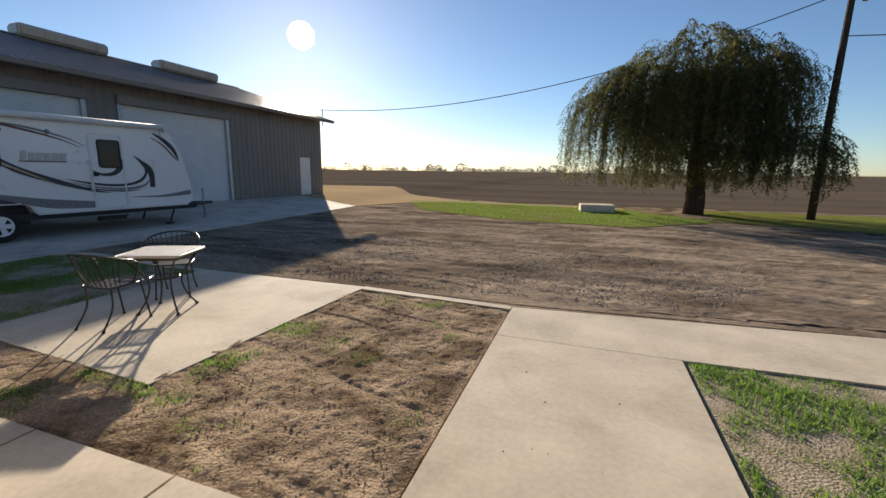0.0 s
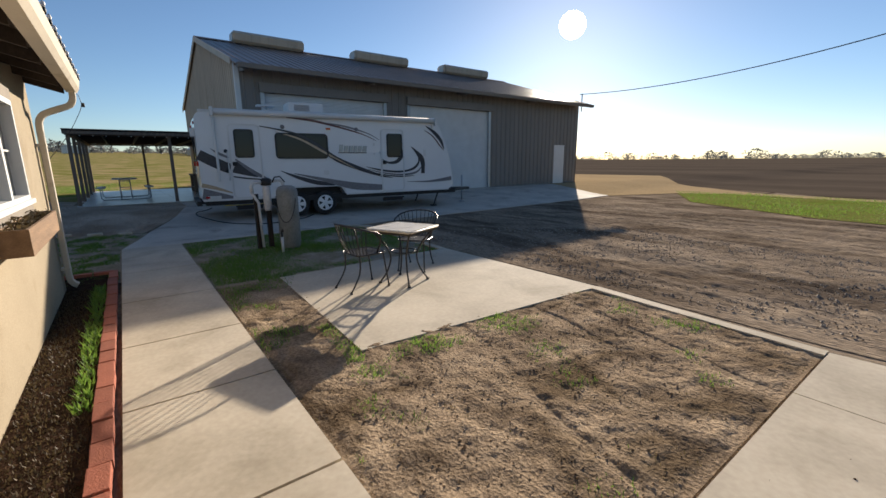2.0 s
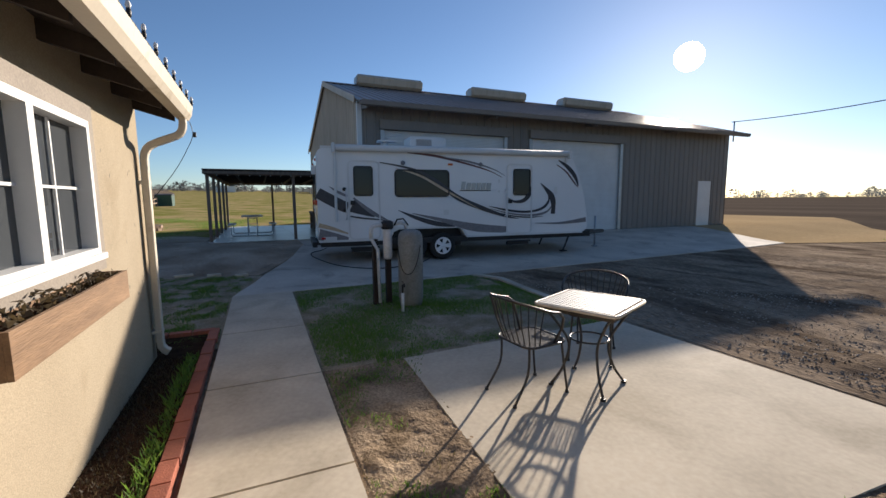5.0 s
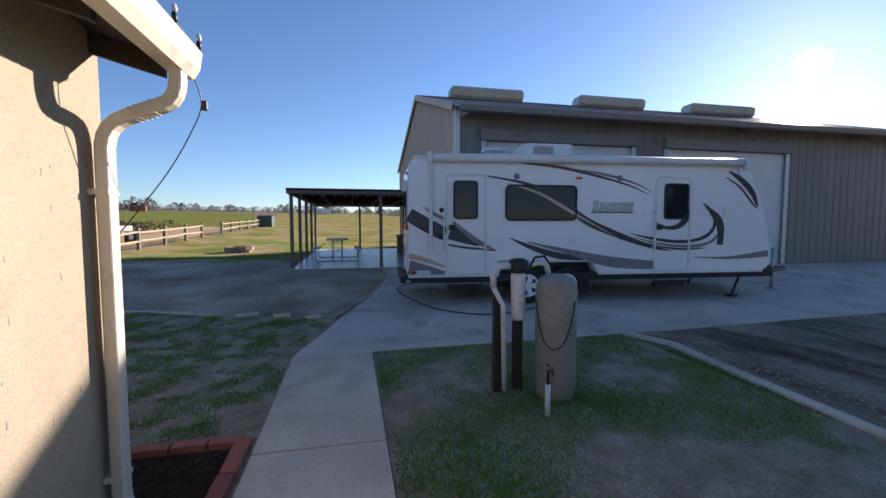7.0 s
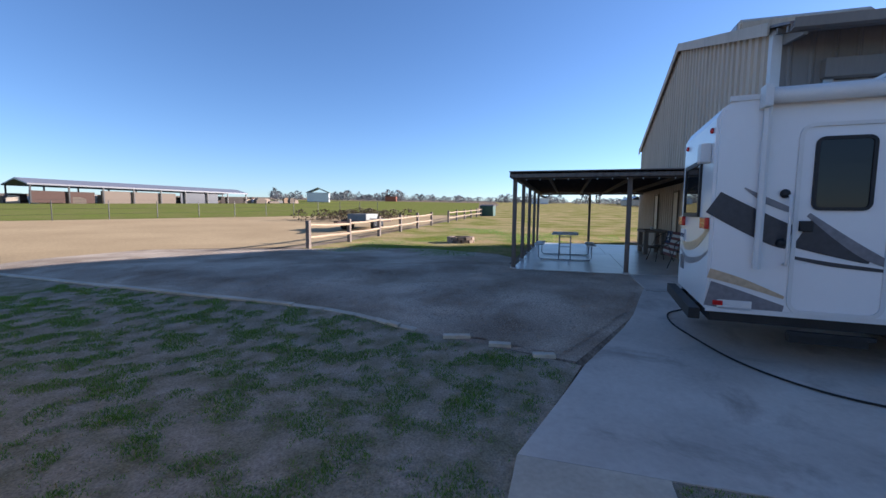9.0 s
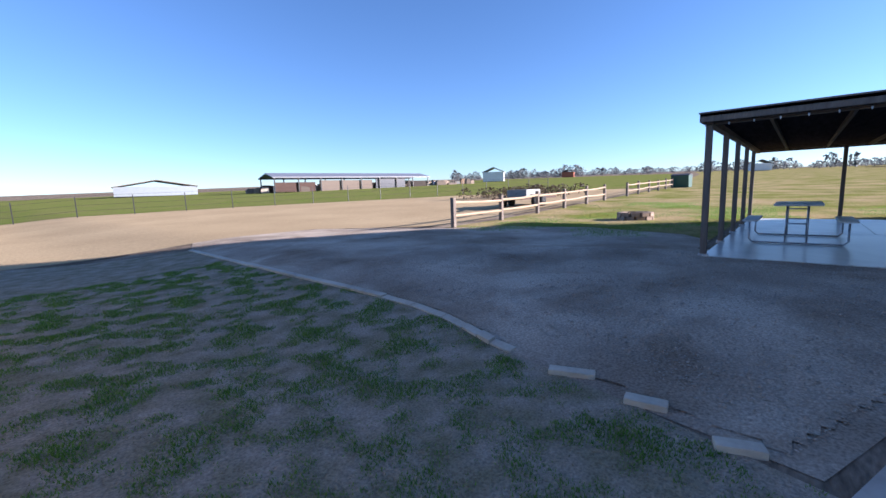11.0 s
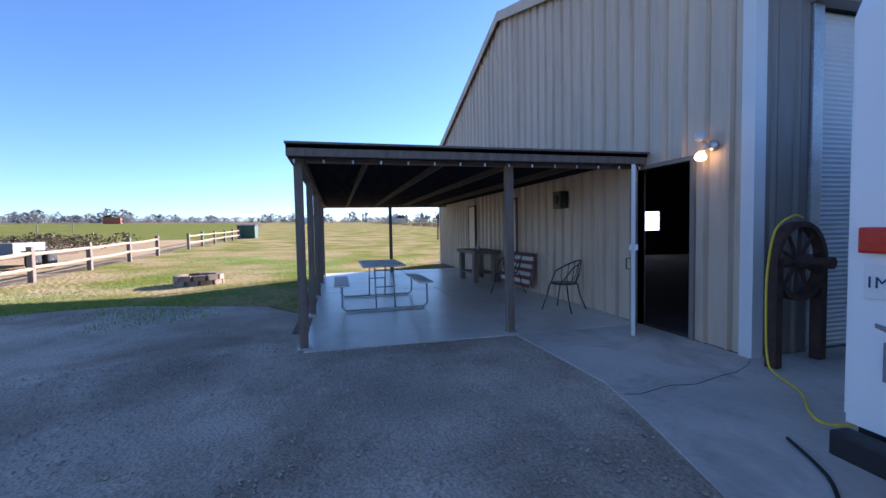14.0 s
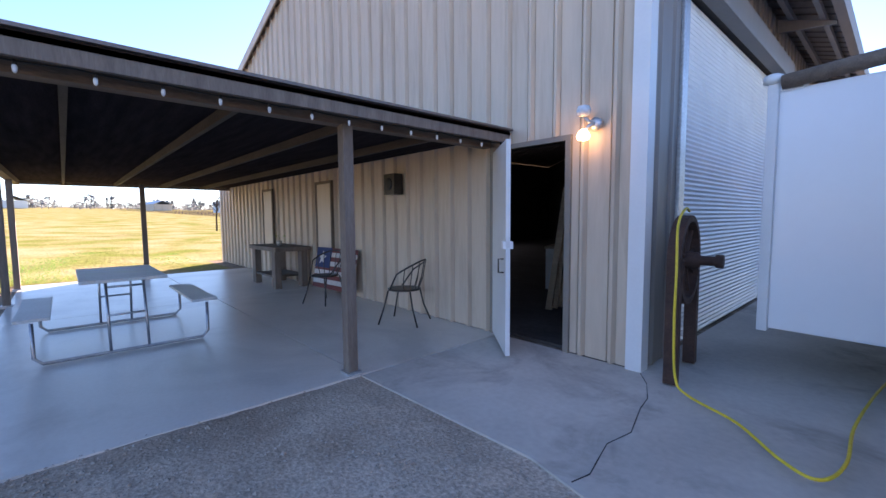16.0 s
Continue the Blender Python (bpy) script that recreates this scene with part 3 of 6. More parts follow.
prism(bm, [(BX + 0.15, SY - 0.045), (BX - 0.045, SY - 0.045), (BX - 0.045, SY + 0.15), (BX - 0.012, SY + 0.15), (BX - 0.012, SY - 0.012), (BX + 0.15, SY - 0.012)], "z", FZ, EW - 0.2)
tagged(part("trim_2", bm, "siding"), "tan metal corner trim of the barn", "trim", "", "structure")

# roll-up doors
for i, (a, b) in enumerate(BAYS):
    d = thing("door_%d" % (i + 1), pose(FX, (a + b) / 2, FZ), "closed pale ribbed metal roll-up door", "roll-up door", "", "structure")
    hw = (b - a) / 2
    n = 140
    verts, faces = [], []
    for k in range(n + 1):
        z = 3.56 * k / n
        x = -0.07 + (0.012 if k % 2 else 0.0)
        verts += [(x, -hw, z), (x, hw, z)]
    faces = [(2 * k, 2 * k + 1, 2 * k + 3, 2 * k + 2) for k in range(n)]
    me = bpy.data.meshes.new("curtain")
    me.from_pydata(verts, [], faces)
    me.materials.append(M["white_trim"])
    new("curtain", me).parent = d
    for s in (-1, 1):
        bm = B()
        box(bm, 0.0, 0.05, s * hw - 0.07, s * hw + 0.07, 0, 3.7, 0.008)
        part("jamb", bm, "galv", d)
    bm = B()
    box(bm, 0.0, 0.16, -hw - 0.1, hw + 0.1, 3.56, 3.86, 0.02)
    part("hood", bm, "siding_shaded", d)
d = thing("door_4", pose(FX, 20.12, FZ), "closed white metal side door of the barn", "door", "", "structure")
bm = B()
box(bm, -0.05, 0.0, -0.46, 0.46, 0.01, 2.1, 0.005)
part("leaf", bm, "white_trim", d)
bm = B()
lathe(bm, [(0.01, 0.0), (0.03, 0.02), (0.03, 0.05), (0.01, 0.06)], 10, (0, 0.38, 1.0), "x")
part("knob", bm, "chrome", d)

# window in the back wall; its panes emit light in place of daylight
w = thing("window_1", pose(BX + 0.05, (BW[0] + BW[1]) / 2, 1.8), "two-pane back window of the barn, panes glowing in place of daylight", "window", "", "structure")
for s in (-1, 1):
    bm = B()
    box(bm, -0.005, 0.005, s * 0.52 - 0.49, s * 0.52 + 0.49, -0.42, 0.42)
    part("pane", bm, "pane_glow", w)
bm = B()
for q in ((-1.05, 1.05, -0.45, -0.42), (-1.05, 1.05, 0.42, 0.45), (-1.05, -1.01, -0.42, 0.42), (1.01, 1.05, -0.42, 0.42), (-0.03, 0.03, -0.42, 0.42)):
    box(bm, -0.03, 0.03, q[0], q[1], q[2], q[3])
part("window_frame", bm, "white_trim", w)

# open barn door
d = thing("door_3", pose(DOOR[0], SY - 0.03, FZ + 0.02, 0, 0, -41), "white metal barn door standing wide open", "door", "", "structure")
leaf = B()
box(leaf, 0.01, 0.90, -0.022, 0.022, 0.02, 2.07, 0.004)
leaf = part("leaf", leaf, "white_trim", d)
bm = B()
tube(bm, [(0.83, -0.03, 0.95), (0.83, -0.08, 0.95), (0.83, -0.08, 0.82), (0.83, -0.03, 0.82)], 0.008)
part("handle", bm, "iron", leaf)
bm = B()
box(bm, 0.80, 0.90, -0.05, 0.05, 1.05, 1.12, 0.008)
part("lock", bm, "chrome", leaf)
bm = B()
for q in ((DOOR[0] - 0.05, DOOR[0] + 0.0, FZ, DOOR[2] + 0.05), (DOOR[1] - 0.0, DOOR[1] + 0.06, FZ, DOOR[2] + 0.05), (DOOR[0], DOOR[1], DOOR[2] - 0.0, DOOR[2] + 0.05)):
    box(bm, q[0], q[1], SY - 0.05, SY + 0.12, q[2], q[3])
tagged(part("door_frame", bm, "taupe"), "grey-brown metal door frame", "door frame", "", "structure")

# ---- house ----
HX, HY, HT = -6.55, -0.257, 2.62
W1, W2 = (-2.52, -0.90, 1.24, 2.10), (-5.12, -3.58, 1.24, 2.10)
def wall_with_windows(name, xs, zs, holes, y0, y1, material, label):
    """One wall mesh: the cells of a grid but for the openings, joined edge to edge."""
    bm = B()
    for i in range(len(xs) - 1):
        for j in range(len(zs) - 1):
            if (i, j) not in holes:
                box(bm, xs[i], xs[i + 1], y0, y1, zs[j], zs[j + 1])
    seen = {}
    for f in bm.faces:
        c = f.calc_center_median()
        seen.setdefault((round(c.x, 3), round(c.y, 3), round(c.z, 3)), []).append(f)
    bmesh.ops.delete(bm, geom=[f for fs in seen.values() if len(fs) > 1 for f in fs], context="FACES_ONLY")
    bmesh.ops.remove_doubles(bm, verts=bm.verts[:], dist=0.0005)
    return tagged(part(name, bm, material), label, "wall", "", "structure")


wall_house = wall_with_windows("wall_house_front", [HX, W2[0], W2[1], W1[0], W1[1], -0.7], [-0.1, W1[2], W1[3], HT], {(1, 1), (3, 1)}, HY - 0.16, HY, "stucco", "sunlit beige stucco house wall")
wall_from("wall_house_side", [(HX, HX + 0.16, -9, HY - 0.16, -0.1, HT)], "stucco", "beige stucco end wall of the house")
wall_from("wall_house_back", [(HX + 0.16, 9, -9.2, -9.0, -0.1, HT), (8.84, 9, -9, -1.6, -0.1, HT)], "stucco", "beige stucco rear wall of the house")
wall_from("wall_house_entry", [(-0.86, -0.7, -2.2, HY - 0.16, -0.1, HT), (-0.86, 9, -2.36, -2.2, -0.1, HT)], "stucco", "beige stucco entry wall set back")
wall_from("wall_house_inner", [(HX + 0.16, -0.86, -3.2, -3.1, -0.1, HT)], "interior_dim", "inner wall of the house, dimness put into its colour")
for i, wnd in enumerate((W1, W2)):
    w = thing("window_%d" % (i + 2), pose((wnd[0] + wnd[1]) / 2, HY, (wnd[2] + wnd[3]) / 2), "white two-sash sliding window with muntins in taupe trim", "window", "", "structure")
    hw, hh = (wnd[1] - wnd[0]) / 2, (wnd[3] - wnd[2]) / 2
    bm = B()
    for q in ((-hw - 0.11, -hw, -hh - 0.11, hh + 0.11), (hw, hw + 0.11, -hh - 0.11, hh + 0.11), (-hw, hw, hh, hh + 0.11), (-hw, hw, -hh - 0.11, -hh)):
        box(bm, q[0], q[1], 0.002, 0.035, q[2], q[3])
    part("surround", bm, "taupe", w)
    bm = B()
    for q in ((-hw, -hw + 0.045, -hh, hh), (hw - 0.045, hw, -hh, hh), (-hw + 0.045, hw - 0.045, hh - 0.045, hh), (-hw + 0.045, hw - 0.045, -hh, -hh + 0.045), (-0.035, 0.035, -hh + 0.045, hh - 0.045)):
        box(bm, q[0], q[1], -0.06, 0.045, q[2], q[3])
    part("window_frame", bm, "white_trim", w)
    for s in (-1, 1):
        bm = B()
        c = s * hw / 2
        box(bm, c - 0.008, c + 0.008, -0.035, -0.022, -hh + 0.045, hh - 0.045)
        box(bm, c - hw / 2 + 0.04, c - 0.008, -0.035, -0.022, -0.008, 0.008)
        box(bm, c + 0.008, c + hw / 2 - 0.04, -0.035, -0.022, -0.008, 0.008)
        part("muntin", bm, "white_trim", w)
        bm = B()
        box(bm, c - hw / 2 + 0.02, c + hw / 2 - 0.02, -0.05, -0.042, -hh + 0.04, hh - 0.04)
        part("pane", bm, "pane", w)
    bm = B()
    box(bm, -hw - 0.02, hw + 0.02, 0.046, 0.075, -hh - 0.03, -hh + 0.01, 0.006)
    part("window_sill", bm, "white_trim", w)
r = random.Random(21)
for k in range(16):
    bm = B()
    x, z, h = r.uniform(HX + 0.25, -5.4), r.uniform(0.7, 2.1), r.uniform(0.012, 0.035)
    prism(bm, [(x - 0.004, z), (x + r.uniform(0.002, 0.006), z - 0.003), (x + 0.006, z + h), (x - 0.002, z + h * 0.9)], "y", HY - 0.001, HY + 0.0012)
    part("nick", bm, "taupe", wall_house)
# eave
roof_h = thing("house_roof", pose(0, 0, 0), "low shingled house roof with dark open eaves", "roof", "", "structure")
bm = B()
prism(bm, [(0.08, 2.45), (0.08, 2.53), (-4.7, 3.95), (-9.6, 2.55), (-9.6, 2.47), (-4.7, 3.87)], "x", HX - 0.02, 9.4)
part("roof_deck", bm, "dark_wood", roof_h)
bm = B()
prism(bm, [(0.08, 2.532), (0.08, 2.55), (-4.7, 3.98), (-9.6, 2.57), (-9.6, 2.552), (-4.7, 3.95)], "x", HX - 0.04, 9.42)
part("shingles", bm, "taupe", roof_h)
k = HX + 0.06
while k < 2:
    bm = B()
    prism(bm, [(0.07, 2.35), (0.07, 2.452), (-0.9, 2.73), (-0.9, 2.62)], "x", k - 0.02, k + 0.02)
    part("rafter", bm, "dark_wood", roof_h)
    k += 0.61
gut = thing("gutter", pose(0, 0, 0), "cream metal gutter with elbow downspout at the corner", "gutter", "", "structure")
bm = B()
prism(bm, [(0.082, 2.38), (0.082, 2.51), (0.087, 2.51), (0.094, 2.385), (0.165, 2.385), (0.19, 2.43), (0.20, 2.51), (0.22, 2.51), (0.205, 2.42), (0.175, 2.37)], "x", HX - 0.02, 9.4)
part("trough", bm, "cream_metal", gut)
def spout(bm, line, x, w, d, r=0.012):
    """A flat-sided pipe along (y, z) points at a fixed x, w wide and d deep, with rounded corners."""
    section = rounded(-w / 2, w / 2, -d / 2, d / 2, r, 3)
    rings = []
    for i, (y, z) in enumerate(line):
        (ya, za), (yb, zb) = line[max(i - 1, 0)], line[min(i + 1, len(line) - 1)]
        way = Vector((yb - ya, zb - za)).normalized()
        rings.append([bm.verts.new((x + u, y - way.y * v, z + way.x * v)) for u, v in section])
    for a, b in zip(rings, rings[1:]):
        for k in range(len(a)):
            bm.faces.new((a[k], a[(k + 1) % len(a)], b[(k + 1) % len(a)], b[k]))
    bm.faces.new(rings[0])
    bm.faces.new(rings[-1])
    bmesh.ops.recalc_face_normals(bm, faces=bm.faces)


bm = B()
bend = [(0.14, 2.40), (0.14, 2.33), (0.136, 2.29), (0.125, 2.255), (0.105, 2.225), (0.075, 2.205), (-0.09, 2.135), (-0.135, 2.11), (-0.165, 2.08), (-0.185, 2.04), (-0.195, 1.99), (-0.197, 1.9), (-0.197, 0.22), (-0.19, 0.16), (-0.165, 0.12), (-0.13, 0.095)]
spout(bm, bend, HX + 0.10, 0.085, 0.062)
dsp = part("downspout", bm, "cream_metal", gut)
for k in range(5):
    y, z = 0.03 - 0.022 * k, 2.186 - 0.0093 * k
    bm = B()
    spout(bm, [(y + 0.004, z + 0.0017), (y - 0.004, z - 0.0017)], HX + 0.10, 0.091, 0.068)
    part("crimp", bm, "cream_metal", dsp)
for z in (1.75, 0.3):
    bm = B()
    box(bm, HX + 0.05, HX + 0.15, HY + 0.001, HY + 0.092, z, z + 0.03, 0.004)
    part("strap", bm, "cream_metal", gut)
bulbs = thing("string_lights", pose(0, 0, 0), "string of small dark-socketed bulbs clipped along the house gutter", "string lights")
bm = B()
tube(bm, [(HX - 0.02 + 0.1 * k, 0.214, 2.522 - 0.008 * abs(math.sin(1.05 * k))) for k in range(66)], 0.004, 5)
part("cord", bm, "black", bulbs)
for k in range(21):
    x = HX + 0.02 + 0.31 * k
    bm = B()
    lathe(bm, [(0.011, -0.008), (0.013, 0.012), (0.011, 0.032)], 8, (x, 0.216, 2.525))
    socket = part("socket", bm, "black", bulbs)
    bm = B()
    lathe(bm, [(0.009, 0.032), (0.014, 0.048), (0.010, 0.066), (0.003, 0.074)], 8, (x, 0.216, 2.525))
    part("bulb", bm, "pvc", socket, "clear glass bulb")

# ---- travel trailer ----
def ribbon(bm, pts, x0, x1):
    """A painted stripe along (u, z, width) points, a hair proud of the side."""
    up, dn = [], []
    for i, (u, z, w) in enumerate(pts):
        a, b = pts[max(i - 1, 0)], pts[min(i + 1, len(pts) - 1)]
        t = Vector((b[0] - a[0], b[1] - a[1])).normalized()
        n = Vector((-t.y, t.x)) * w / 2
        up.append((u + n.x, z + n.y))
        dn.append((u - n.x, z - n.y))
    for i in range(len(pts) - 1):
        prism(bm, [up[i], up[i + 1], dn[i + 1], dn[i]], "x", x0, x1)


def curve(pts, n=6):
    """A smooth line through (u, z, width) points."""
    out, q = [], [Vector(p) for p in pts]
    for i in range(len(q) - 1):
        p0, p1, p2, p3 = q[max(i - 1, 0)], q[i], q[i + 1], q[min(i + 2, len(q) - 1)]
        for k in range(n):
            t = k / n
            out.append(0.5 * (2 * p1 + (p2 - p0) * t + (2 * p0 - 5 * p1 + 4 * p2 - p3) * t * t + (3 * p1 - p0 - 3 * p2 + p3) * t ** 3))
    out.append(q[-1])
    return [tuple(v) for v in out]


def frame_ring(bm, u0, u1, z0, z1, r, w, x0, x1, n=5):
    o, i = rounded(u0, u1, z0, z1, r, n), rounded(u0 + w, u1 - w, z0 + w, z1 - w, max(r - w, 0.01), n)
    for k in range(len(o)):
        j = (k + 1) % len(o)
        prism(bm, [o[k], o[j], i[j], i[k]], "x", x0, x1)


RVZ = 0.09
RW = 1.78
rv = thing("travel_trailer", pose(-11.44, 1.97, RVZ, 0, 0, -4.5), "white travel trailer with dark swoosh stripes parked on concrete", "trailer")
BOT, TOP = 0.55, 2.68
outline = [(0, BOT), (0, 2.50), (0.05, 2.60), (0.16, TOP), (6.48, TOP + 0.03), (6.68, 2.64), (6.82, 2.50), (7.05, 2.02), (7.21, 1.52), (7.31, 1.0), (7.33, 0.72), (7.28, 0.62), (7.14, BOT), (3.62, BOT), (3.52, 0.72), (3.40, 0.79), (1.90, 0.79), (1.74, 0.72), (1.66, BOT)]
bm = B()
prism(bm, outline, "x", -RW, 0)
bmesh.ops.bevel(bm, geom=[e for e in bm.edges if abs(e.verts[0].co.x - e.verts[1].co.x) < 0.01], offset=0.03, segments=2, affect="EDGES")
body = part("body", bm, "rv_white", rv)
bm = B()
box(bm, -RW + 0.05, -0.06, 0.05, 7.45, 0.42, 0.57)
part("chassis", bm, "black", rv)
for u0, u1, z in ((0.0, 1.66, BOT - 0.02), (3.62, 7.14, BOT - 0.02)):
    bm = B()
    box(bm, -0.01, 0.012, u0, u1, z, z + 0.05)
    part("skirt_trim", bm, "white_trim", rv, "white lower edge trim")
bm = B()
prism(bm, [(0.1, TOP - 0.03), (6.75, TOP), (6.75, TOP + 0.05), (0.1, TOP + 0.02)], "x", -0.02, 0.02)
part("roof_edge", bm, "white_trim", rv)
# stripes on the door side
stripes = [
    ("rv_dark", [(1.43, 2.36, 0.02), (2.2, 2.22, 0.05), (2.75, 1.98, 0.08), (3.35, 1.55, 0.13), (4.05, 1.26, 0.11), (4.7, 1.05, 0.06), (5.1, 0.97, 0.01)]),
    ("rv_tan", [(1.8, 2.23, 0.01), (2.4, 2.06, 0.05), (3.0, 1.74, 0.06), (3.45, 1.50, 0.03), (4.0, 1.22, 0.01)]),
    ("rv_maroon", [(2.1, 2.60, 0.02), (2.8, 2.54, 0.06), (3.5, 2.40, 0.05), (4.2, 2.22, 0.03), (4.6, 2.05, 0.01)]),
    ("rv_grey", [(3.0, 2.52, 0.01), (3.7, 2.42, 0.05), (4.35, 2.25, 0.03), (4.7, 2.08, 0.01)]),
    ("rv_dark", [(1.85, 1.24, 0.01), (2.3, 1.05, 0.09), (2.8, 0.90, 0.12), (3.3, 0.83, 0.06)]),
    ("rv_grey", [(2.2, 1.16, 0.02), (3.0, 0.97, 0.10), (3.8, 0.78, 0.20), (4.5, 0.71, 0.18), (4.74, 0.70, 0.16)]),
    ("rv_dark", [(0.01, 1.66, 0.24), (0.25, 1.52, 0.25), (0.55, 1.36, 0.25), (0.67, 1.32, 0.24)]),
    ("rv_grey", [(0.27, 1.80, 0.01), (0.45, 1.68, 0.06), (0.66, 1.58, 0.05)]),
    ("rv_tan", [(0.01, 0.93, 0.10), (0.3, 0.85, 0.08), (0.66, 0.72, 0.03)]),
    ("rv_grey", [(0.01, 0.72, 0.26), (0.3, 0.66, 0.20), (0.66, 0.60, 0.08)]),
    ("rv_dark", [(0.76, 1.36, 0.30), (0.98, 1.25, 0.20), (1.2, 1.13, 0.06), (1.28, 1.1, 0.02)]),
    ("rv_grey", [(0.80, 1.54, 0.04), (1.05, 1.33, 0.08), (1.3, 1.15, 0.09), (1.62, 1.0, 0.01)]),
    ("rv_dark", [(0.72, 1.12, 0.03), (1.0, 1.07, 0.04), (1.38, 1.03, 0.03), (1.6, 1.0, 0.01)]),
    ("rv_dark", [(4.25, 1.31, 0.01), (4.7, 1.21, 0.05), (5.2, 1.15, 0.06), (5.6, 1.17, 0.06), (5.88, 1.27, 0.07), (6.02, 1.44, 0.05), (6.0, 1.6, 0.01)]),
    ("rv_grey", [(4.3, 1.24, 0.01), (4.8, 1.12, 0.035), (5.3, 1.06, 0.05), (5.7, 1.07, 0.06), (5.98, 1.15, 0.05), (6.12, 1.3, 0.02)]),
    ("rv_dark", [(4.4, 1.16, 0.01), (4.9, 1.05, 0.03), (5.4, 1.0, 0.035), (5.85, 1.02, 0.01)]),
    ("rv_dark", [(5.76, 1.90, 0.01), (5.93, 1.75, 0.08), (6.09, 1.58, 0.16), (6.16, 1.42, 0.15), (6.17, 1.25, 0.12), (6.16, 1.08, 0.13)]),
    ("rv_dark", [(4.78, 1.52, 0.01), (4.98, 1.42, 0.06), (5.25, 1.45, 0.10), (5.42, 1.62, 0.12), (5.46, 1.8, 0.02)]),
    ("rv_dark", [(6.3, 2.52, 0.02), (6.6, 2.34, 0.10), (6.84, 2.1, 0.10), (6.96, 1.84, 0.02)]),
    ("rv_maroon", [(6.25, 2.40, 0.01), (6.55, 2.22, 0.03), (6.8, 1.95, 0.03), (6.95, 1.8, 0.01)]),
    ("rv_grey", [(5.6, 0.84, 0.01), (6.3, 0.82, 0.05), (6.8, 0.85, 0.09), (7.24, 0.90, 0.13)]),
]
for k, (m, pts) in enumerate(stripes):
    bm = B()
    ribbon(bm, curve(pts), -0.002, 0.0195 + 0.0007 * k if k < 2 else 0.003 + 0.0007 * k)
    part("stripe", bm, m, rv)
# maker's badge drawn as plain bars
bm = B()
for k, (u, w, h) in enumerate(((3.46, 0.10, 0.20), (3.60, 0.11, 0.17), (3.74, 0.11, 0.17), (3.88, 0.10, 0.17), (4.01, 0.11, 0.17), (4.15, 0.12, 0.17))):
    prism(bm, [(u, 1.73), (u + w, 1.73), (u + w + 0.03, 1.73 + h), (u + 0.03, 1.73 + h)], "x", -0.002, 0.02)
part("badge", bm, "steel_tube", rv, "plain grey badge bars")
bm = B()
box(bm, -0.002, 0.016, 3.44, 4.28, 1.70, 1.72)
part("badge_underline", bm, "rv_dark", rv)
# doors and windows on the side
for u0, u1, wd in ((0.68, 1.42, (0.83, 1.24)), (4.74, 5.50, (4.95, 5.42))):
    bm = B()
    prism(bm, rounded(u0 + 0.03, u1 - 0.03, 0.60, 2.37, 0.09), "x", -0.005, 0.0025)
    door = part("door", bm, "rv_white", rv)
    bm = B()
    frame_ring(bm, u0, u1, 0.57, 2.40, 0.12, 0.035, -0.002, 0.022)
    part("door_frame", bm, "white_trim", door)
    bm = B()
    prism(bm, rounded(wd[0], wd[1], 1.60, 2.25, 0.06), "x", 0.0, 0.014)
    part("window", bm, "dark_glass", door)
    bm = B()
    frame_ring(bm, wd[0] - 0.02, wd[1] + 0.02, 1.58, 2.27, 0.07, 0.03, 0.0, 0.026)
    part("window_frame", bm, "black", door)
    bm = B()
    box(bm, 0.0, 0.05, u0 + 0.05, u0 + 0.15, 1.38, 1.48, 0.01)
    part("latch", bm, "black", door)
    bm = B()
    tube(bm, [(0.01, u0 - 0.05, 1.72), (0.08, u0 - 0.05, 1.72), (0.09, u0 - 0.05, 1.6), (0.09, u0 - 0.05, 1.1), (0.08, u0 - 0.05, 1.05), (0.01, u0 - 0.05, 1.05)], 0.014)
    part("grab_handle", bm, "white_trim", rv)
    bm = B()
    box(bm, 0.004, 0.05, u0 + 0.02, u1 - 0.05, 0.36, 0.40)
    box(bm, -0.1, 0.0, u0 + 0.05, u1 - 0.08, 0.28, 0.36)
    part("folding_step", bm, "black", rv)
bm = B()
prism(bm, rounded(1.80, 3.12, 1.58, 2.18, 0.08), "x", 0.0, 0.018)
win = part("window", bm, "dark_glass", rv)
bm = B()
frame_ring(bm, 1.77, 3.15, 1.55, 2.21, 0.10, 0.035, 0.0, 0.03)
part("window_frame", bm, "black", win)
bm = B()
tube(bm, [(-0.01, 0.40, 2.62), (0.10, 0.40, 2.62)], 0.03)
tube(bm, [(0.06, 0.40, 2.60), (0.06, 0.40, 1.0)], 0.035, 6)
part("awning_arm", bm, "white_trim", rv)
bm = B()
tube(bm, [(0.06, 6.50, 2.60), (0.06, 6.50, 2.45)], 0.03, 6)
tube(bm, [(-0.01, 6.50, 2.64), (0.10, 6.50, 2.66)], 0.03)
part("awning_arm", bm, "white_trim", rv)
bm = B()
tube(bm, [(0.085, 0.36, 2.66), (0.085, 6.56, 2.69)], 0.075, 12)
aw = part("awning_roll", bm, "white_trim", rv)
for u in (0.34, 6.54):
    bm = B()
    box(bm, 0.0, 0.17, u, u + 0.07, 2.55, 2.76, 0.02)
    part("end_cap", bm, "white_trim", aw)
for u, z in ((1.98, 2.36), (4.0, 2.36)):
    bm = B()
    lathe(bm, [(0.05, 0), (0.055, 0.015), (0.03, 0.03), (0.01, 0.032)], 14, (0.0, u, z), "x")
    part("speaker", bm, "rv_grey", rv)
bm = B()
box(bm, 0, 0.03, 3.12, 3.24, 2.32, 2.37, 0.01)
part("marker_lamp", bm, "amber", rv)
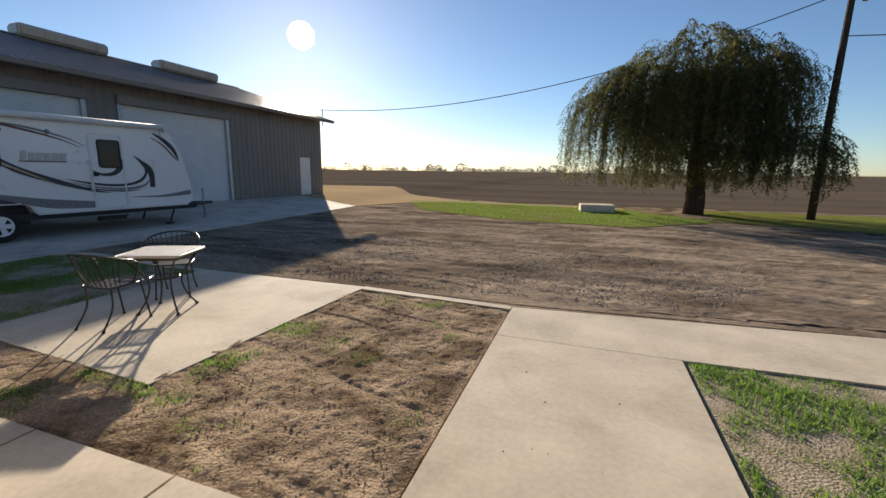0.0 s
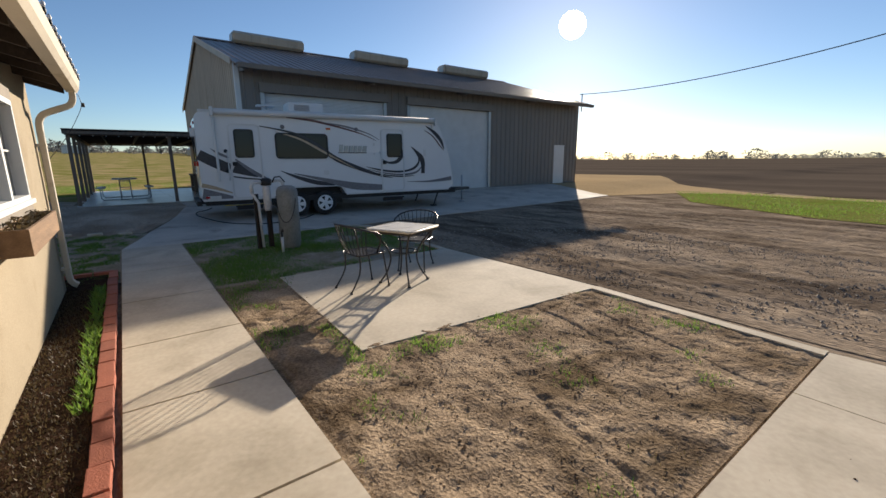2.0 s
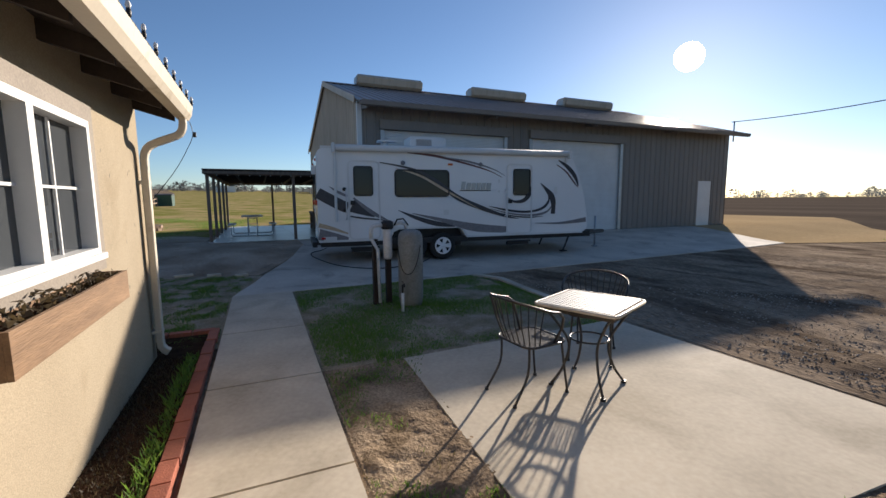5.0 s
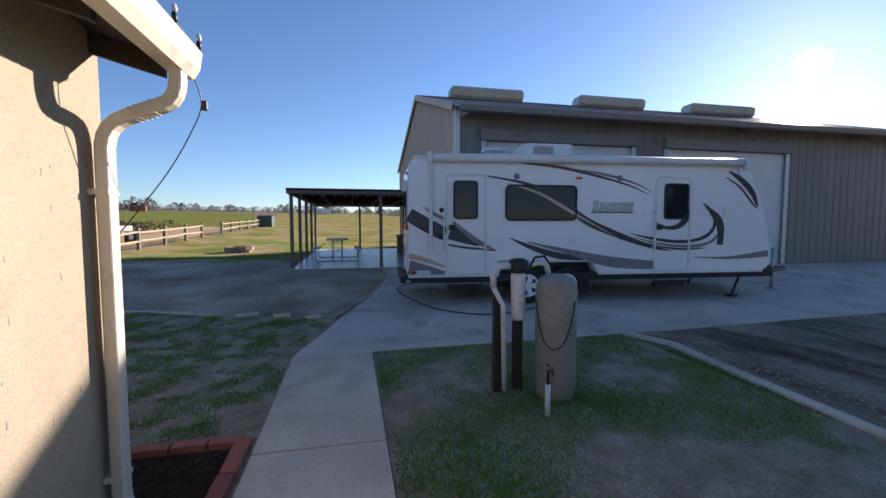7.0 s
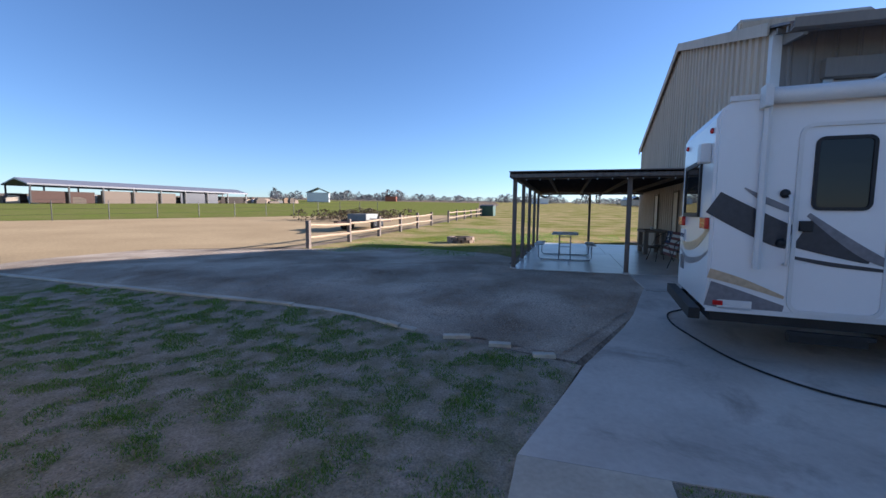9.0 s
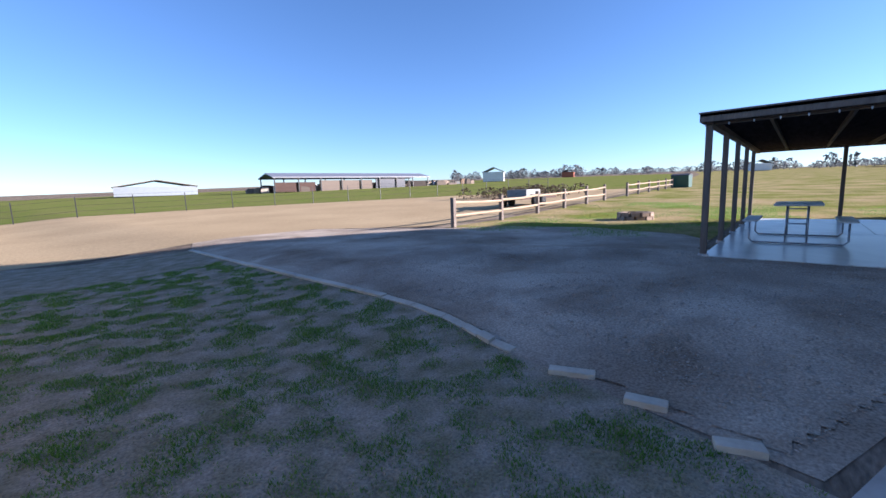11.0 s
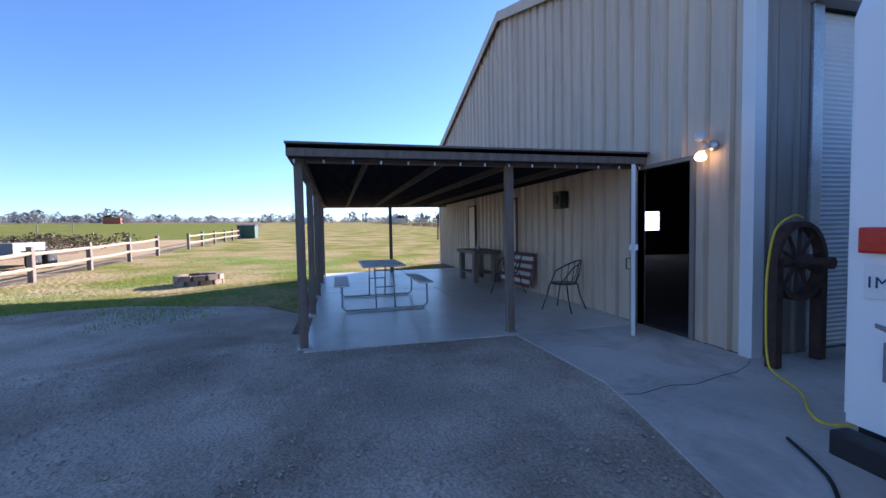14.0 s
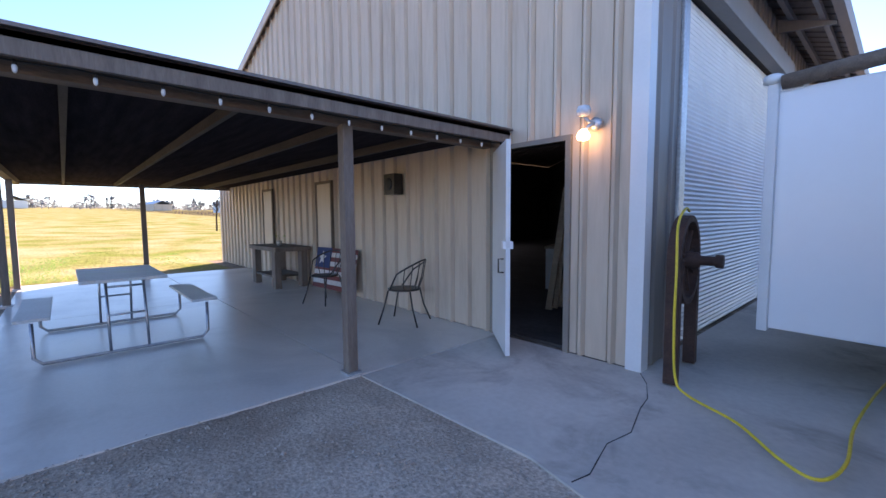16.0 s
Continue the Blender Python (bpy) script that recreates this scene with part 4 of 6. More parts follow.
for u, z, w, h in ((3.0, 0.95, 0.14, 0.12), (0.10, 0.40, 0.3, 0.1), (4.5, 1.75, 0.05, 0.08), (4.5, 1.5, 0.05, 0.05), (6.2, 1.45, 0.08, 0.2)):
    bm = B()
    box(bm, 0, 0.012, u, u + w, z + 0.16, z + 0.16 + h, 0.004)
    part("hatch", bm, "white_trim", rv)
for z in (1.74, 1.26):
    bm = B()
    lathe(bm, [(0.035, 0.0), (0.045, 0.02), (0.03, 0.045), (0.012, 0.05)], 14, (0.0, 0.60, z), "x")
    part("latch", bm, "black", rv)
bm = B()
box(bm, 0.0, 0.02, 0.06, 0.15, 0.60, 0.65, 0.006)
part("reflector", bm, "red_lens", rv, "small red side reflector")
# wheels
for x in (-0.16, -RW + 0.16):
    for u in (2.24, 3.00):
        bm = B()
        lathe(bm, [(0.21, -0.11), (0.315, -0.11), (0.335, -0.085), (0.335, 0.085), (0.315, 0.11), (0.21, 0.11)], 32, (x, u, 0.335), "x")
        wheel = part("tyre", bm, "rubber", rv)
        bm = B()
        s = 1 if x > -1 else -1
        lathe(bm, [(0.215, 0.10 * s), (0.215, 0.118 * s), (0.19, 0.122 * s), (0.178, 0.114 * s), (0.178, 0.10 * s)], 32, (x, u, 0.335), "x")
        rim = part("rim", bm, "chrome", wheel)
        for a in range(5):
            bm = B()
            ang = 2 * math.pi * a / 5
            c, sn = math.cos(ang), math.sin(ang)
            q = [(0.02, -0.035), (0.02, 0.035), (0.19, 0.06), (0.19, -0.06)]
            prism(bm, [(u + c * p - sn * r, 0.335 + sn * p + c * r) for p, r in q], "x", x + s * 0.105, x + s * 0.118)
            part("spoke", bm, "chrome", wheel)
        bm = B()
        lathe(bm, [(0.055, 0.105 * s), (0.05, 0.132 * s), (0.02, 0.138 * s)], 16, (x, u, 0.335), "x")
        part("hub_cap", bm, "chrome", wheel)
bm = B()
for q in ((-0.03, 0.0, 1.64, 3.60, 0.78, 0.83),):
    box(bm, *q)
part("fender_lip", bm, "white_trim", rv)
bm = B()
box(bm, -RW + 0.3, -0.3, 1.68, 3.58, 0.30, 0.78)
part("wheel_well", bm, "black", rv)
# roof things
ac = B()
box(ac, -1.0, -0.3, 2.25, 3.2, TOP + 0.02, TOP + 0.36, 0.1)
ac = part("air_conditioner", ac, "white_trim", rv)
for k in range(7):
    bm = B()
    box(bm, -0.302, -0.292, 2.4, 2.8, TOP + 0.14 + 0.022 * k, TOP + 0.15 + 0.022 * k)
    part("louvre", bm, "rv_grey", ac)
bm = B()
tube(bm, [(-0.6, 1.7, TOP), (-0.6, 1.7, TOP + 0.22)], 0.06, 10)
box(bm, -0.75, -0.45, 1.5, 1.95, TOP + 0.22, TOP + 0.26, 0.015)
part("antenna", bm, "white_trim", rv)
bm = B()
box(bm, -1.2, -0.7, 0.35, 0.85, TOP + 0.01, TOP + 0.10, 0.03)
part("roof_vent", bm, "white_trim", rv)
# rear
bm = B()
box(bm, -RW + 0.06, -0.06, -0.14, -0.03, 0.42, 0.54, 0.015)
bumper = part("bumper", bm, "black", rv)
for x in (-0.45, -RW + 0.45):
    bm = B()
    box(bm, x - 0.03, x + 0.03, -0.03, 0.3, 0.44, 0.53)
    part("bumper_bracket", bm, "black", bumper)
for x in (-0.05, -RW + 0.36):
    bm = B()
    box(bm, x - 0.27, x - 0.01, -0.045, 0.0, 1.38, 1.50, 0.012)
    part("tail_light", bm, "red_lens", rv, "red tail light")
    bm = B()
    lathe(bm, [(0.012, -0.03), (0.03, -0.02), (0.03, 0.0)], 10, (x - 0.1, 0, 2.4), "y")
    part("clearance_lamp", bm, "red_lens", rv)
bm = B()
prism(bm, [(-1.45, 1.55), (-0.60, 1.55), (-0.60, 2.10), (-1.45, 2.10)], "y", -0.012, 0.0)
rw = part("rear_window", bm, "dark_glass", rv)
bm = B()
for q in ((-1.5, -0.55, 1.5, 1.55), (-1.5, -0.55, 2.1, 2.15), (-1.5, -1.45, 1.55, 2.1), (-0.6, -0.55, 1.55, 2.1)):
    box(bm, q[0], q[1], -0.025, 0.0, q[2], q[3])
part("window_frame", bm, "black", rw)
bm = B()
box(bm, -0.34, -0.16, -0.10, 0.0, 2.08, 2.28, 0.02)
part("porch_light", bm, "white_trim", rv)
plate = B()
box(plate, -1.68, -1.37, -0.014, 0.0, 1.17, 1.33, 0.004)
plate = part("plate", plate, "white_trim", rv)
txt = bpy.data.curves.new("plate_number", "FONT")
txt.body, txt.size, txt.align_x, txt.extrude = "1MD7372", 0.075, "CENTER", 0.001
txt.materials.append(M["navy"])
tx = new("plate_number", txt)
tx.matrix_basis = pose(-1.525, -0.0165, 1.222, 90, 0, 0)
tx.parent = plate
bm = B()
for k in range(9):
    box(bm, -1.60 + 0.028 * k, -1.586 + 0.028 * k, -0.012, 0.0, 0.80, 0.98)
part("vent_grille", bm, "rv_grey", rv)
for m, pts in (("rv_tan", [(-1.67, 1.25, 0.02), (-1.3, 1.12, 0.10), (-0.6, 1.2, 0.10), (-0.02, 1.4, 0.05)]), ("rv_grey", [(-1.64, 1.05, 0.02), (-1.2, 0.95, 0.08), (-0.5, 1.02, 0.06), (-0.05, 1.15, 0.02)])):
    bm = B()
    pts = curve(pts)
    for a, b in zip(pts, pts[1:]):
        prism(bm, [(a[0], a[1] - a[2] / 2), (b[0], b[1] - b[2] / 2), (b[0], b[1] + b[2] / 2), (a[0], a[1] + a[2] / 2)], "y", -0.004, 0.0)
    part("rear_stripe", bm, m, rv)
# slide-out room on the far side
bm = B()
box(bm, -2.95, -RW + 0.01, 2.05, 4.9, 0.62, 2.50, 0.02)
so = part("slide_out", bm, "rv_white", rv)
bm = B()
tube(bm, [(-2.9, 2.02, 2.55), (-RW - 0.03, 2.02, 2.62)], 0.055, 10)
part("awning_topper", bm, "beam_wood", so, "dark brown rolled topper")
bm = B()
box(bm, -2.99, -2.92, 2.01, 2.09, 0.60, 2.56, 0.01)
part("corner_trim", bm, "white_trim", so)
bm = B()
lathe(bm, [(0.02, 0), (0.07, 0.02), (0.07, 0.07), (0.03, 0.09)], 14, (-2.96, 2.04, 2.54))
part("cap", bm, "white_trim", so)
# tow bar
bm = B()
for x in (-0.35, -RW + 0.35):
    tube(bm, [(x, 7.3, 0.48), (-RW / 2, 8.6, 0.48)], 0.05, 6)
tow = part("tow_frame", bm, "black", rv)
bm = B()
tube(bm, [(-RW / 2, 8.3, 0.0), (-RW / 2, 8.3, 0.95)], 0.03)
lathe(bm, [(0.1, 0.0), (0.1, 0.03), (0.03, 0.05)], 14, (-RW / 2, 8.3, -0.0))
part("tongue_jack", bm, "steel_tube", tow)
for x in (-0.25, -RW + 0.25):
    bm = B()
    tube(bm, [(x, 6.9, 0.5), (x, 6.7, 0.02)], 0.025, 6)
    box(bm, x - 0.08, x + 0.08, 6.62, 6.78, 0.0, 0.03)
    part("stabilizer", bm, "black", rv)
# hose lying by the trailer
bm = B()
pts = [(-13.7, 2.45), (-13.36, 2.27), (-13.05, 1.98), (-12.62, 1.93), (-12.15, 2.05), (-11.5, 2.3), (-11.05, 2.65), (-10.8, 3.05), (-10.74, 3.5), (-11.05, 4.25), (-11.5, 4.7)]
tube(bm, [(x, y, rise(x) + 0.035) for x, y, _ in curve([(x, y, 0) for x, y in pts])], 0.0105, 8)
tagged(part("supply_hose", bm, "rubber"), "black hose lying on the apron by the trailer", "hose")

# ---- barn porch ----
PZ = 0.265
porch = thing("porch_roof", pose(0, 0, 0), "low wooden lean-to porch roof with brown beams, underside shade put into its colour", "porch roof", "", "structure")
# deck and joists carry the under-roof shade in their colour
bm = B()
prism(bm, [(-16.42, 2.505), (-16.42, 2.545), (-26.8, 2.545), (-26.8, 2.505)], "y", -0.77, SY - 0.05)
part("roof_deck", bm, "deck_shaded", porch)
bm = B()
prism(bm, [(-16.38, 2.547), (-16.38, 2.568), (-26.85, 2.568), (-26.85, 2.547)], "y", -0.785, SY - 0.05)
part("roofing", bm, "roof_metal", porch)
for x0, x1, y0, y1, z0, z1 in ((-16.46, -16.42, -0.775, SY - 0.06, 2.42, 2.542), (-26.8, -26.76, -0.775, SY - 0.06, 2.42, 2.503)):
    bm = B()
    box(bm, x0, x1, y0, y1, z0, z1, 0.004)
    part("fascia", bm, "post_wood", porch)
bm = B()
box(bm, -26.75, -16.47, -0.772, -0.745, 2.42, 2.503, 0.004)
part("fascia", bm, "beam_wood", porch)
bm = B()
box(bm, -26.7, -16.6, -0.74, -0.62, 2.40, 2.50, 0.004)
part("beam", bm, "beam_wood", porch)
bm = B()
box(bm, -16.80, -16.68, -0.60, SY - 0.06, 2.40, 2.50, 0.004)
part("beam", bm, "beam_wood", porch)
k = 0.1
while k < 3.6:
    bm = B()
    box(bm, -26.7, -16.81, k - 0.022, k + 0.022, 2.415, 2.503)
    part("joist", bm, "joist_shaded", porch)
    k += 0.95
POSTS = [(-16.74, -0.68), (-16.70, 1.86), (-18.75, -0.68), (-20.8, -0.68), (-22.9, -0.68), (-25.0, -0.68), (-25.2, 1.42)]
post = thing("porch_post", pose(POSTS[0][0], POSTS[0][1], PZ - 0.05), "weathered square wooden porch post", "post", "porch posts")
bm = B()
box(bm, -0.047, 0.047, -0.047, 0.047, 0, 2.19, 0.006)
part("shaft", bm, "post_wood", post)
bm = B()
box(bm, -0.07, 0.07, -0.07, 0.07, 0.0, 0.07, 0.005)
part("base_bracket", bm, "galv", post)
for x, y in POSTS[1:]:
    copy_thing(post, pose(x, y, PZ - 0.05))
lights = thing("string_lights", pose(0, 0, 0), "string of small clear bulbs along the porch edge", "string lights")
bm = B()
line = []
for i in range(41):
    y = -0.74 + 4.39 * i / 40
    line.append((-16.49, y, 2.425 - 0.012 * abs(math.sin(math.pi * i / 4))))
tube(bm, line, 0.005, 5)
part("cord", bm, "black", lights)
for i in range(15):
    y = -0.70 + 0.31 * i
    bm = B()
    lathe(bm, [(0.009, 0.0), (0.010, -0.025)], 8, (-16.49, y, 2.42))
    socket = part("socket", bm, "black", lights)
    bm = B()
    lathe(bm, [(0.008, -0.022), (0.012, -0.036), (0.010, -0.056), (0.004, -0.066)], 10, (-16.49, y, 2.42))
    part("bulb", bm, "pvc", socket, "clear glass bulb")


def wall_lamp():
    t = thing("security_light", pose(-15.42, SY - 0.05, 2.46), "grey twin-head security light with one bulb lit", "wall lamp")
    bm = B()
    lathe(bm, [(0.06, 0.0), (0.06, -0.03), (0.03, -0.05)], 16, (0, 0.0, 0.0), "y")
    part("base", bm, "galv", t)
    bm = B()
    tube(bm, [(0, -0.04, 0), (-0.03, -0.08, 0.01), (-0.06, -0.1, 0.06)], 0.016)
    tube(bm, [(0, -0.04, 0), (-0.03, -0.08, -0.02), (-0.06, -0.1, -0.06)], 0.016)
    part("arm", bm, "galv", t)
    bm = B()
    lathe(bm, [(0.02, 0.06), (0.055, 0.08), (0.065, 0.12), (0.05, 0.155), (0.02, 0.165)], 16, (-0.07, -0.11, 0))
    part("unlit_head", bm, "pvc", t, "white unlit flood bulb")
    bm = B()
    lathe(bm, [(0.02, -0.05), (0.045, -0.075), (0.06, -0.11), (0.05, -0.14), (0.02, -0.15)], 16, (-0.07, -0.11, 0))
    part("lit_bulb", bm, "bulb", t, "warm glowing flood bulb")


wall_lamp()
spk = thing("wall_speaker", pose(-18.5, SY - 0.05, 1.95), "small dark box speaker on the wall", "speaker")
bm = B()
box(bm, -0.13, 0.13, -0.16, 0.0, -0.0, 0.30, 0.02)
part("cabinet", bm, "iron", spk)
bm = B()
lathe(bm, [(0.09, 0.0), (0.09, -0.012), (0.04, -0.006), (0.02, -0.012)], 18, (0, -0.16, 0.15), "y")
part("cone", bm, "black", spk)

# boarded openings
for i, x in enumerate((-20.8, -23.7)):
    w = thing("shutter_%d" % (i + 1), pose(x, SY - 0.05, 1.0), "narrow boarded tan panel on the gable wall", "panel", "", "structure")
    bm = B()
    box(bm, -0.28, 0.28, -0.03, 0.0, 0.0, 1.25, 0.006)
    part("board", bm, "siding", w)
    bm = B()
    for q in ((-0.33, -0.28, -0.05, 1.3), (0.28, 0.33, -0.05, 1.3), (-0.28, 0.28, 1.25, 1.3)):
        box(bm, q[0], q[1], -0.045, 0.0, q[2], q[3])
    part("surround", bm, "beam_wood", w)


def picnic_table():
    t = thing("picnic_table", pose(-19.6, 0.5, PZ, 0, 0, 0), "grey folding picnic table with two attached benches on steel tubes", "table")
    bm = B()
    box(bm, -0.70, 0.70, -0.37, 0.37, 0.715, 0.75, 0.012)
    part("tabletop", bm, "table_top", t)
    for s in (-1, 1):
        bm = B()
        box(bm, -0.72, 0.72, s * 0.72 - 0.13, s * 0.72 + 0.13, 0.41, 0.44, 0.012)
        part("bench", bm, "table_top", t)
    for s in (-1, 1):
        bm = B()
        tube(bm, [(s * 0.78, -0.72, 0.41), (s * 0.78, -0.72, 0.08), (s * 0.78, -0.66, 0.02), (s * 0.78, 0.66, 0.02), (s * 0.78, 0.72, 0.08), (s * 0.78, 0.72, 0.41)], 0.017, 8)
        part("leg_frame", bm, "steel_tube", t)
        bm = B()
        for y in (-0.16, 0.16):
            tube(bm, [(s * 0.78, y, 0.03), (s * 0.60, y, 0.71)], 0.014, 8)
        tube(bm, [(s * 0.69, -0.16, 0.38), (s * 0.69, 0.16, 0.38)], 0.012, 8)
        tube(bm, [(s * 0.61, -0.16, 0.66), (s * 0.61, 0.16, 0.66)], 0.012, 8)
        part("leg", bm, "steel_tube", t)


picnic_table()


def lounge(t, arms=True):
    """A bent-bar garden chair with a slatted tub back."""
    bm = B()
    lathe(bm, [(0.19, 0.425), (0.215, 0.43), (0.215, 0.445), (0.19, 0.45)], 20)
    part("seat", bm, "iron", t)
    for sx in (-1, 1):
        bm = B()
        tube(bm, [(sx * 0.17, -0.15, 0.43), (sx * 0.19, -0.20, 0.22), (sx * 0.24, -0.26, 0.0)], 0.011)
        part("leg", bm, "iron", t)
        bm = B()
        tube(bm, [(sx * 0.17, 0.15, 0.43), (sx * 0.19, 0.19, 0.22), (sx * 0.24, 0.27, 0.0)], 0.011)
        part("leg", bm, "iron", t)
    bm = B()
    hoop = []
    for k in range(17):
        a = math.pi * (k / 16)
        hoop.append((0.28 * math.cos(a), 0.02 + 0.26 * math.sin(a), 0.66 + 0.16 * math.sin(a)))
    tube(bm, [(0.20, -0.12, 0.44)] + hoop + [(-0.20, -0.12, 0.44)], 0.011)
    part("arm_hoop", bm, "iron", t)
    for k in range(2, 15, 2):
        a = math.pi * k / 16
        bm = B()
        tube(bm, [(0.19 * math.cos(a), 0.19 * math.sin(a), 0.44), (0.26 * math.cos(a), 0.24 * math.sin(a), 0.58), (0.28 * math.cos(a), 0.02 + 0.26 * math.sin(a), 0.66 + 0.16 * math.sin(a))], 0.006, 6)
        part("back_bar", bm, "iron", t)


c1 = thing("porch_chair", pose(-17.8, 3.28, PZ, 0, 0, -60), "black bent-iron chair with a barred tub back by the wall", "chair", "porch chairs")
lounge(c1)
tagged(copy_thing(c1, pose(-19.70, 3.12, PZ, 0, 0, 20)), "black bent-iron chair with a flag panel behind it")
# painted flag leaning on the wall
fl = thing("flag_panel", pose(-20.1, 3.40, PZ + 0.02, -12, 0, 4), "weathered wooden flag panel with a star leaning on the wall", "sign")
for k in range(9):
    bm = B()
    box(bm, -0.62, 0.62, -0.01, 0.012, 0.10 + 0.08 * k, 0.178 + 0.08 * k, 0.002)
    part("slat", bm, "flag_white" if k % 2 else "flag_red", fl)
bm = B()
box(bm, -0.62, -0.14, -0.017, -0.011, 0.46, 0.82)
part("canton", bm, "navy", fl)
bm = B()
star = [(-0.40 + (0.13 if k % 2 == 0 else 0.055) * math.sin(math.pi * k / 5), 0.63 + (0.13 if k % 2 == 0 else 0.055) * math.cos(math.pi * k / 5)) for k in range(10)]
prism(bm, star, "y", -0.024, -0.018)
part("star", bm, "flag_white", fl)
# wooden work bench
wb = thing("work_bench", pose(-22.1, 3.3, PZ), "heavy weathered wooden work bench by the wall", "bench")
bm = B()
box(bm, -0.75, 0.75, -0.35, 0.35, 0.72, 0.80, 0.008)
part("benchtop", bm, "post_wood", wb)
for x in (-0.55, 0.55):
    for y in (-0.26, 0.26):
        bm = B()
        box(bm, x - 0.09, x + 0.09, y - 0.06, y + 0.06, 0, 0.72, 0.006)
        part("leg", bm, "post_wood", wb)
bm = B()
box(bm, -0.46, 0.46, -0.3, 0.3, 0.2, 0.24)
part("shelf", bm, "post_wood", wb)
pt = thing("small_pot", pose(-22.0, 3.28, PZ + 0.80), "small green plant in a tin on the bench", "plant pot")
bm = B()
lathe(bm, [(0.045, 0), (0.06, 0.10), (0.05, 0.10)], 12)
part("pot", bm, "galv", pt)
bm = B()
for k in range(14):
    a, r = random.uniform(0, 6.28), random.uniform(0.02, 0.1)
    p = Vector((r * math.cos(a), r * math.sin(a), 0.13 + random.uniform(0, 0.09)))
    bm.faces.new([bm.verts.new(p + Vector((random.uniform(-.03, .03), random.uniform(-.03, .03), random.uniform(-.03, .03)))) for _ in range(3)])
part("leaves", bm, "blade", pt)

# iron wheel on posts, with the yellow cord
wh = thing("wheel_stand", pose(-14.73, 3.96, 0.27, 0, 0, 6), "old spoked iron pulley wheel mounted between dark posts", "wheel stand")
for y in (-0.33, 0.33):
    bm = B()
    box(bm, -0.05, 0.05, y - 0.045, y + 0.045, 0, 1.02, 0.006)
    part("post", bm, "rust", wh)
WC, WR = 0.98, 0.325
for x in (0.0,):
    bm = B()
    for k in range(36):
        a, b = 2 * math.pi * k / 36, 2 * math.pi * (k + 1) / 36
        prism(bm, [(WR * math.cos(a), WC + WR * math.sin(a)), (WR * math.cos(b), WC + WR * math.sin(b)), ((WR + 0.05) * math.cos(b), WC + (WR + 0.05) * math.sin(b)), ((WR + 0.05) * math.cos(a), WC + (WR + 0.05) * math.sin(a))], "x", -0.05, 0.05)
    rim = part("wheel_rim", bm, "rust", wh)
for k in range(5):
    a = math.pi * k / 5 + 0.2
    bm = B()
    tube(bm, [(0, -WR * math.cos(a), WC - WR * math.sin(a)), (0, WR * math.cos(a), WC + WR * math.sin(a))], 0.016, 6)
    part("spoke", bm, "rust", rim)
bm = B()
lathe(bm, [(0.03, -0.12), (0.07, -0.10), (0.07, 0.10), (0.04, 0.12), (0.04, 0.22), (0.055, 0.23), (0.055, 0.28)], 16, (0, 0, WC), "x")
part("hub", bm, "rust", wh)
cord = [(-14.72, 4.0, 1.66), (-14.70, 3.85, 1.68), (-14.67, 3.60, 1.55), (-14.62, 3.45, 1.2), (-14.62, 3.44, 0.8), (-14.60, 3.44, 0.4), (-14.50, 3.40, 0.30), (-14.15, 3.2, 0.29), (-13.88, 2.9, 0.285), (-13.71, 2.82, 0.285), (-13.63, 3.1, 0.29), (-13.63, 3.7, 0.29), (-13.54, 4.6, 0.30), (-13.4, 5.4, 0.3)]
bm = B()
tube(bm, curve(cord, 8), 0.0095, 8)
tagged(part("extension_cord", bm, "yellow"), "yellow cord looped over the wheel and across the slab", "cord")

# crack across the slab
bm = B()
pts = [(-14.98, 3.72), (-14.83, 3.5), (-14.71, 3.22), (-14.68, 3.02), (-14.58, 2.64), (-14.62, 2.4), (-14.54, 2.05), (-14.57, 1.92)]
for (xa, ya), (xb, yb) in zip(pts, pts[1:]):
    for k in range(4):
        p, q = Vector((xa, ya)).lerp(Vector((xb, yb)), k / 4), Vector((xa, ya)).lerp(Vector((xb, yb)), (k + 1) / 4)
        w = random.uniform(0.0015, 0.004)
        prism(bm, [(p.x - w, p.y), (p.x + w, p.y), (q.x + w, q.y), (q.x - w, q.y)], "z", 0.255, 0.2625 + 0.0002 * k)
tagged(part("slab_crack", bm, "black"), "dark wandering crack in the concrete", "crack", "", "structure")

# inside the barn: leaning boards and a crate by the door
lb = thing("leaning_boards", pose(-16.9, 5.2, 0.27), "pale boards leaning inside the dark barn", "boards")
for k in range(3):
    bm = B()
    prism(bm, [(-0.05, 0.0), (0.05, 0.0), (0.32, 1.75), (0.22, 1.75)], "y", 0.14 * k, 0.14 * k + 0.03)
    part("board", bm, "rail_wood", lb)
cr = thing("storage_crate", pose(-17.6, 7.2, 0.27, 0, 0, 20), "pale storage crate inside the dark barn", "crate")
bm = B()
box(bm, -0.5, 0.5, -0.4, 0.4, 0.0, 0.75, 0.01)
part("body", bm, "table_top", cr)
bm = B()
box(bm, -0.52, 0.52, -0.42, 0.42, 0.752, 0.80, 0.01)
part("lid", bm, "rail_wood", cr)

# ---- yard ----
def bistro_table():
    t = thing("patio_table", pose(-4.27, 3.23, 0.03, 0, 0, 24), "square pale tile-topped table on black iron legs", "table")
    bm = B()
    box(bm, -0.33, 0.33, -0.33, 0.33, 0.685, 0.71, 0.008)
    top = part("tabletop", bm, "stone", t)
    bm = B()
    for i in range(17):
        for j in range(17):
            x, y = -0.306 + 0.036 * (i + 0.5), -0.306 + 0.036 * (j + 0.5)
            box(bm, x - 0.0145, x + 0.0145, y - 0.0145, y + 0.0145, 0.708, 0.714)
    tagged(part("mesh_top", bm, "table_top", top), "fine pale perforated mesh", "", "", "stuff")
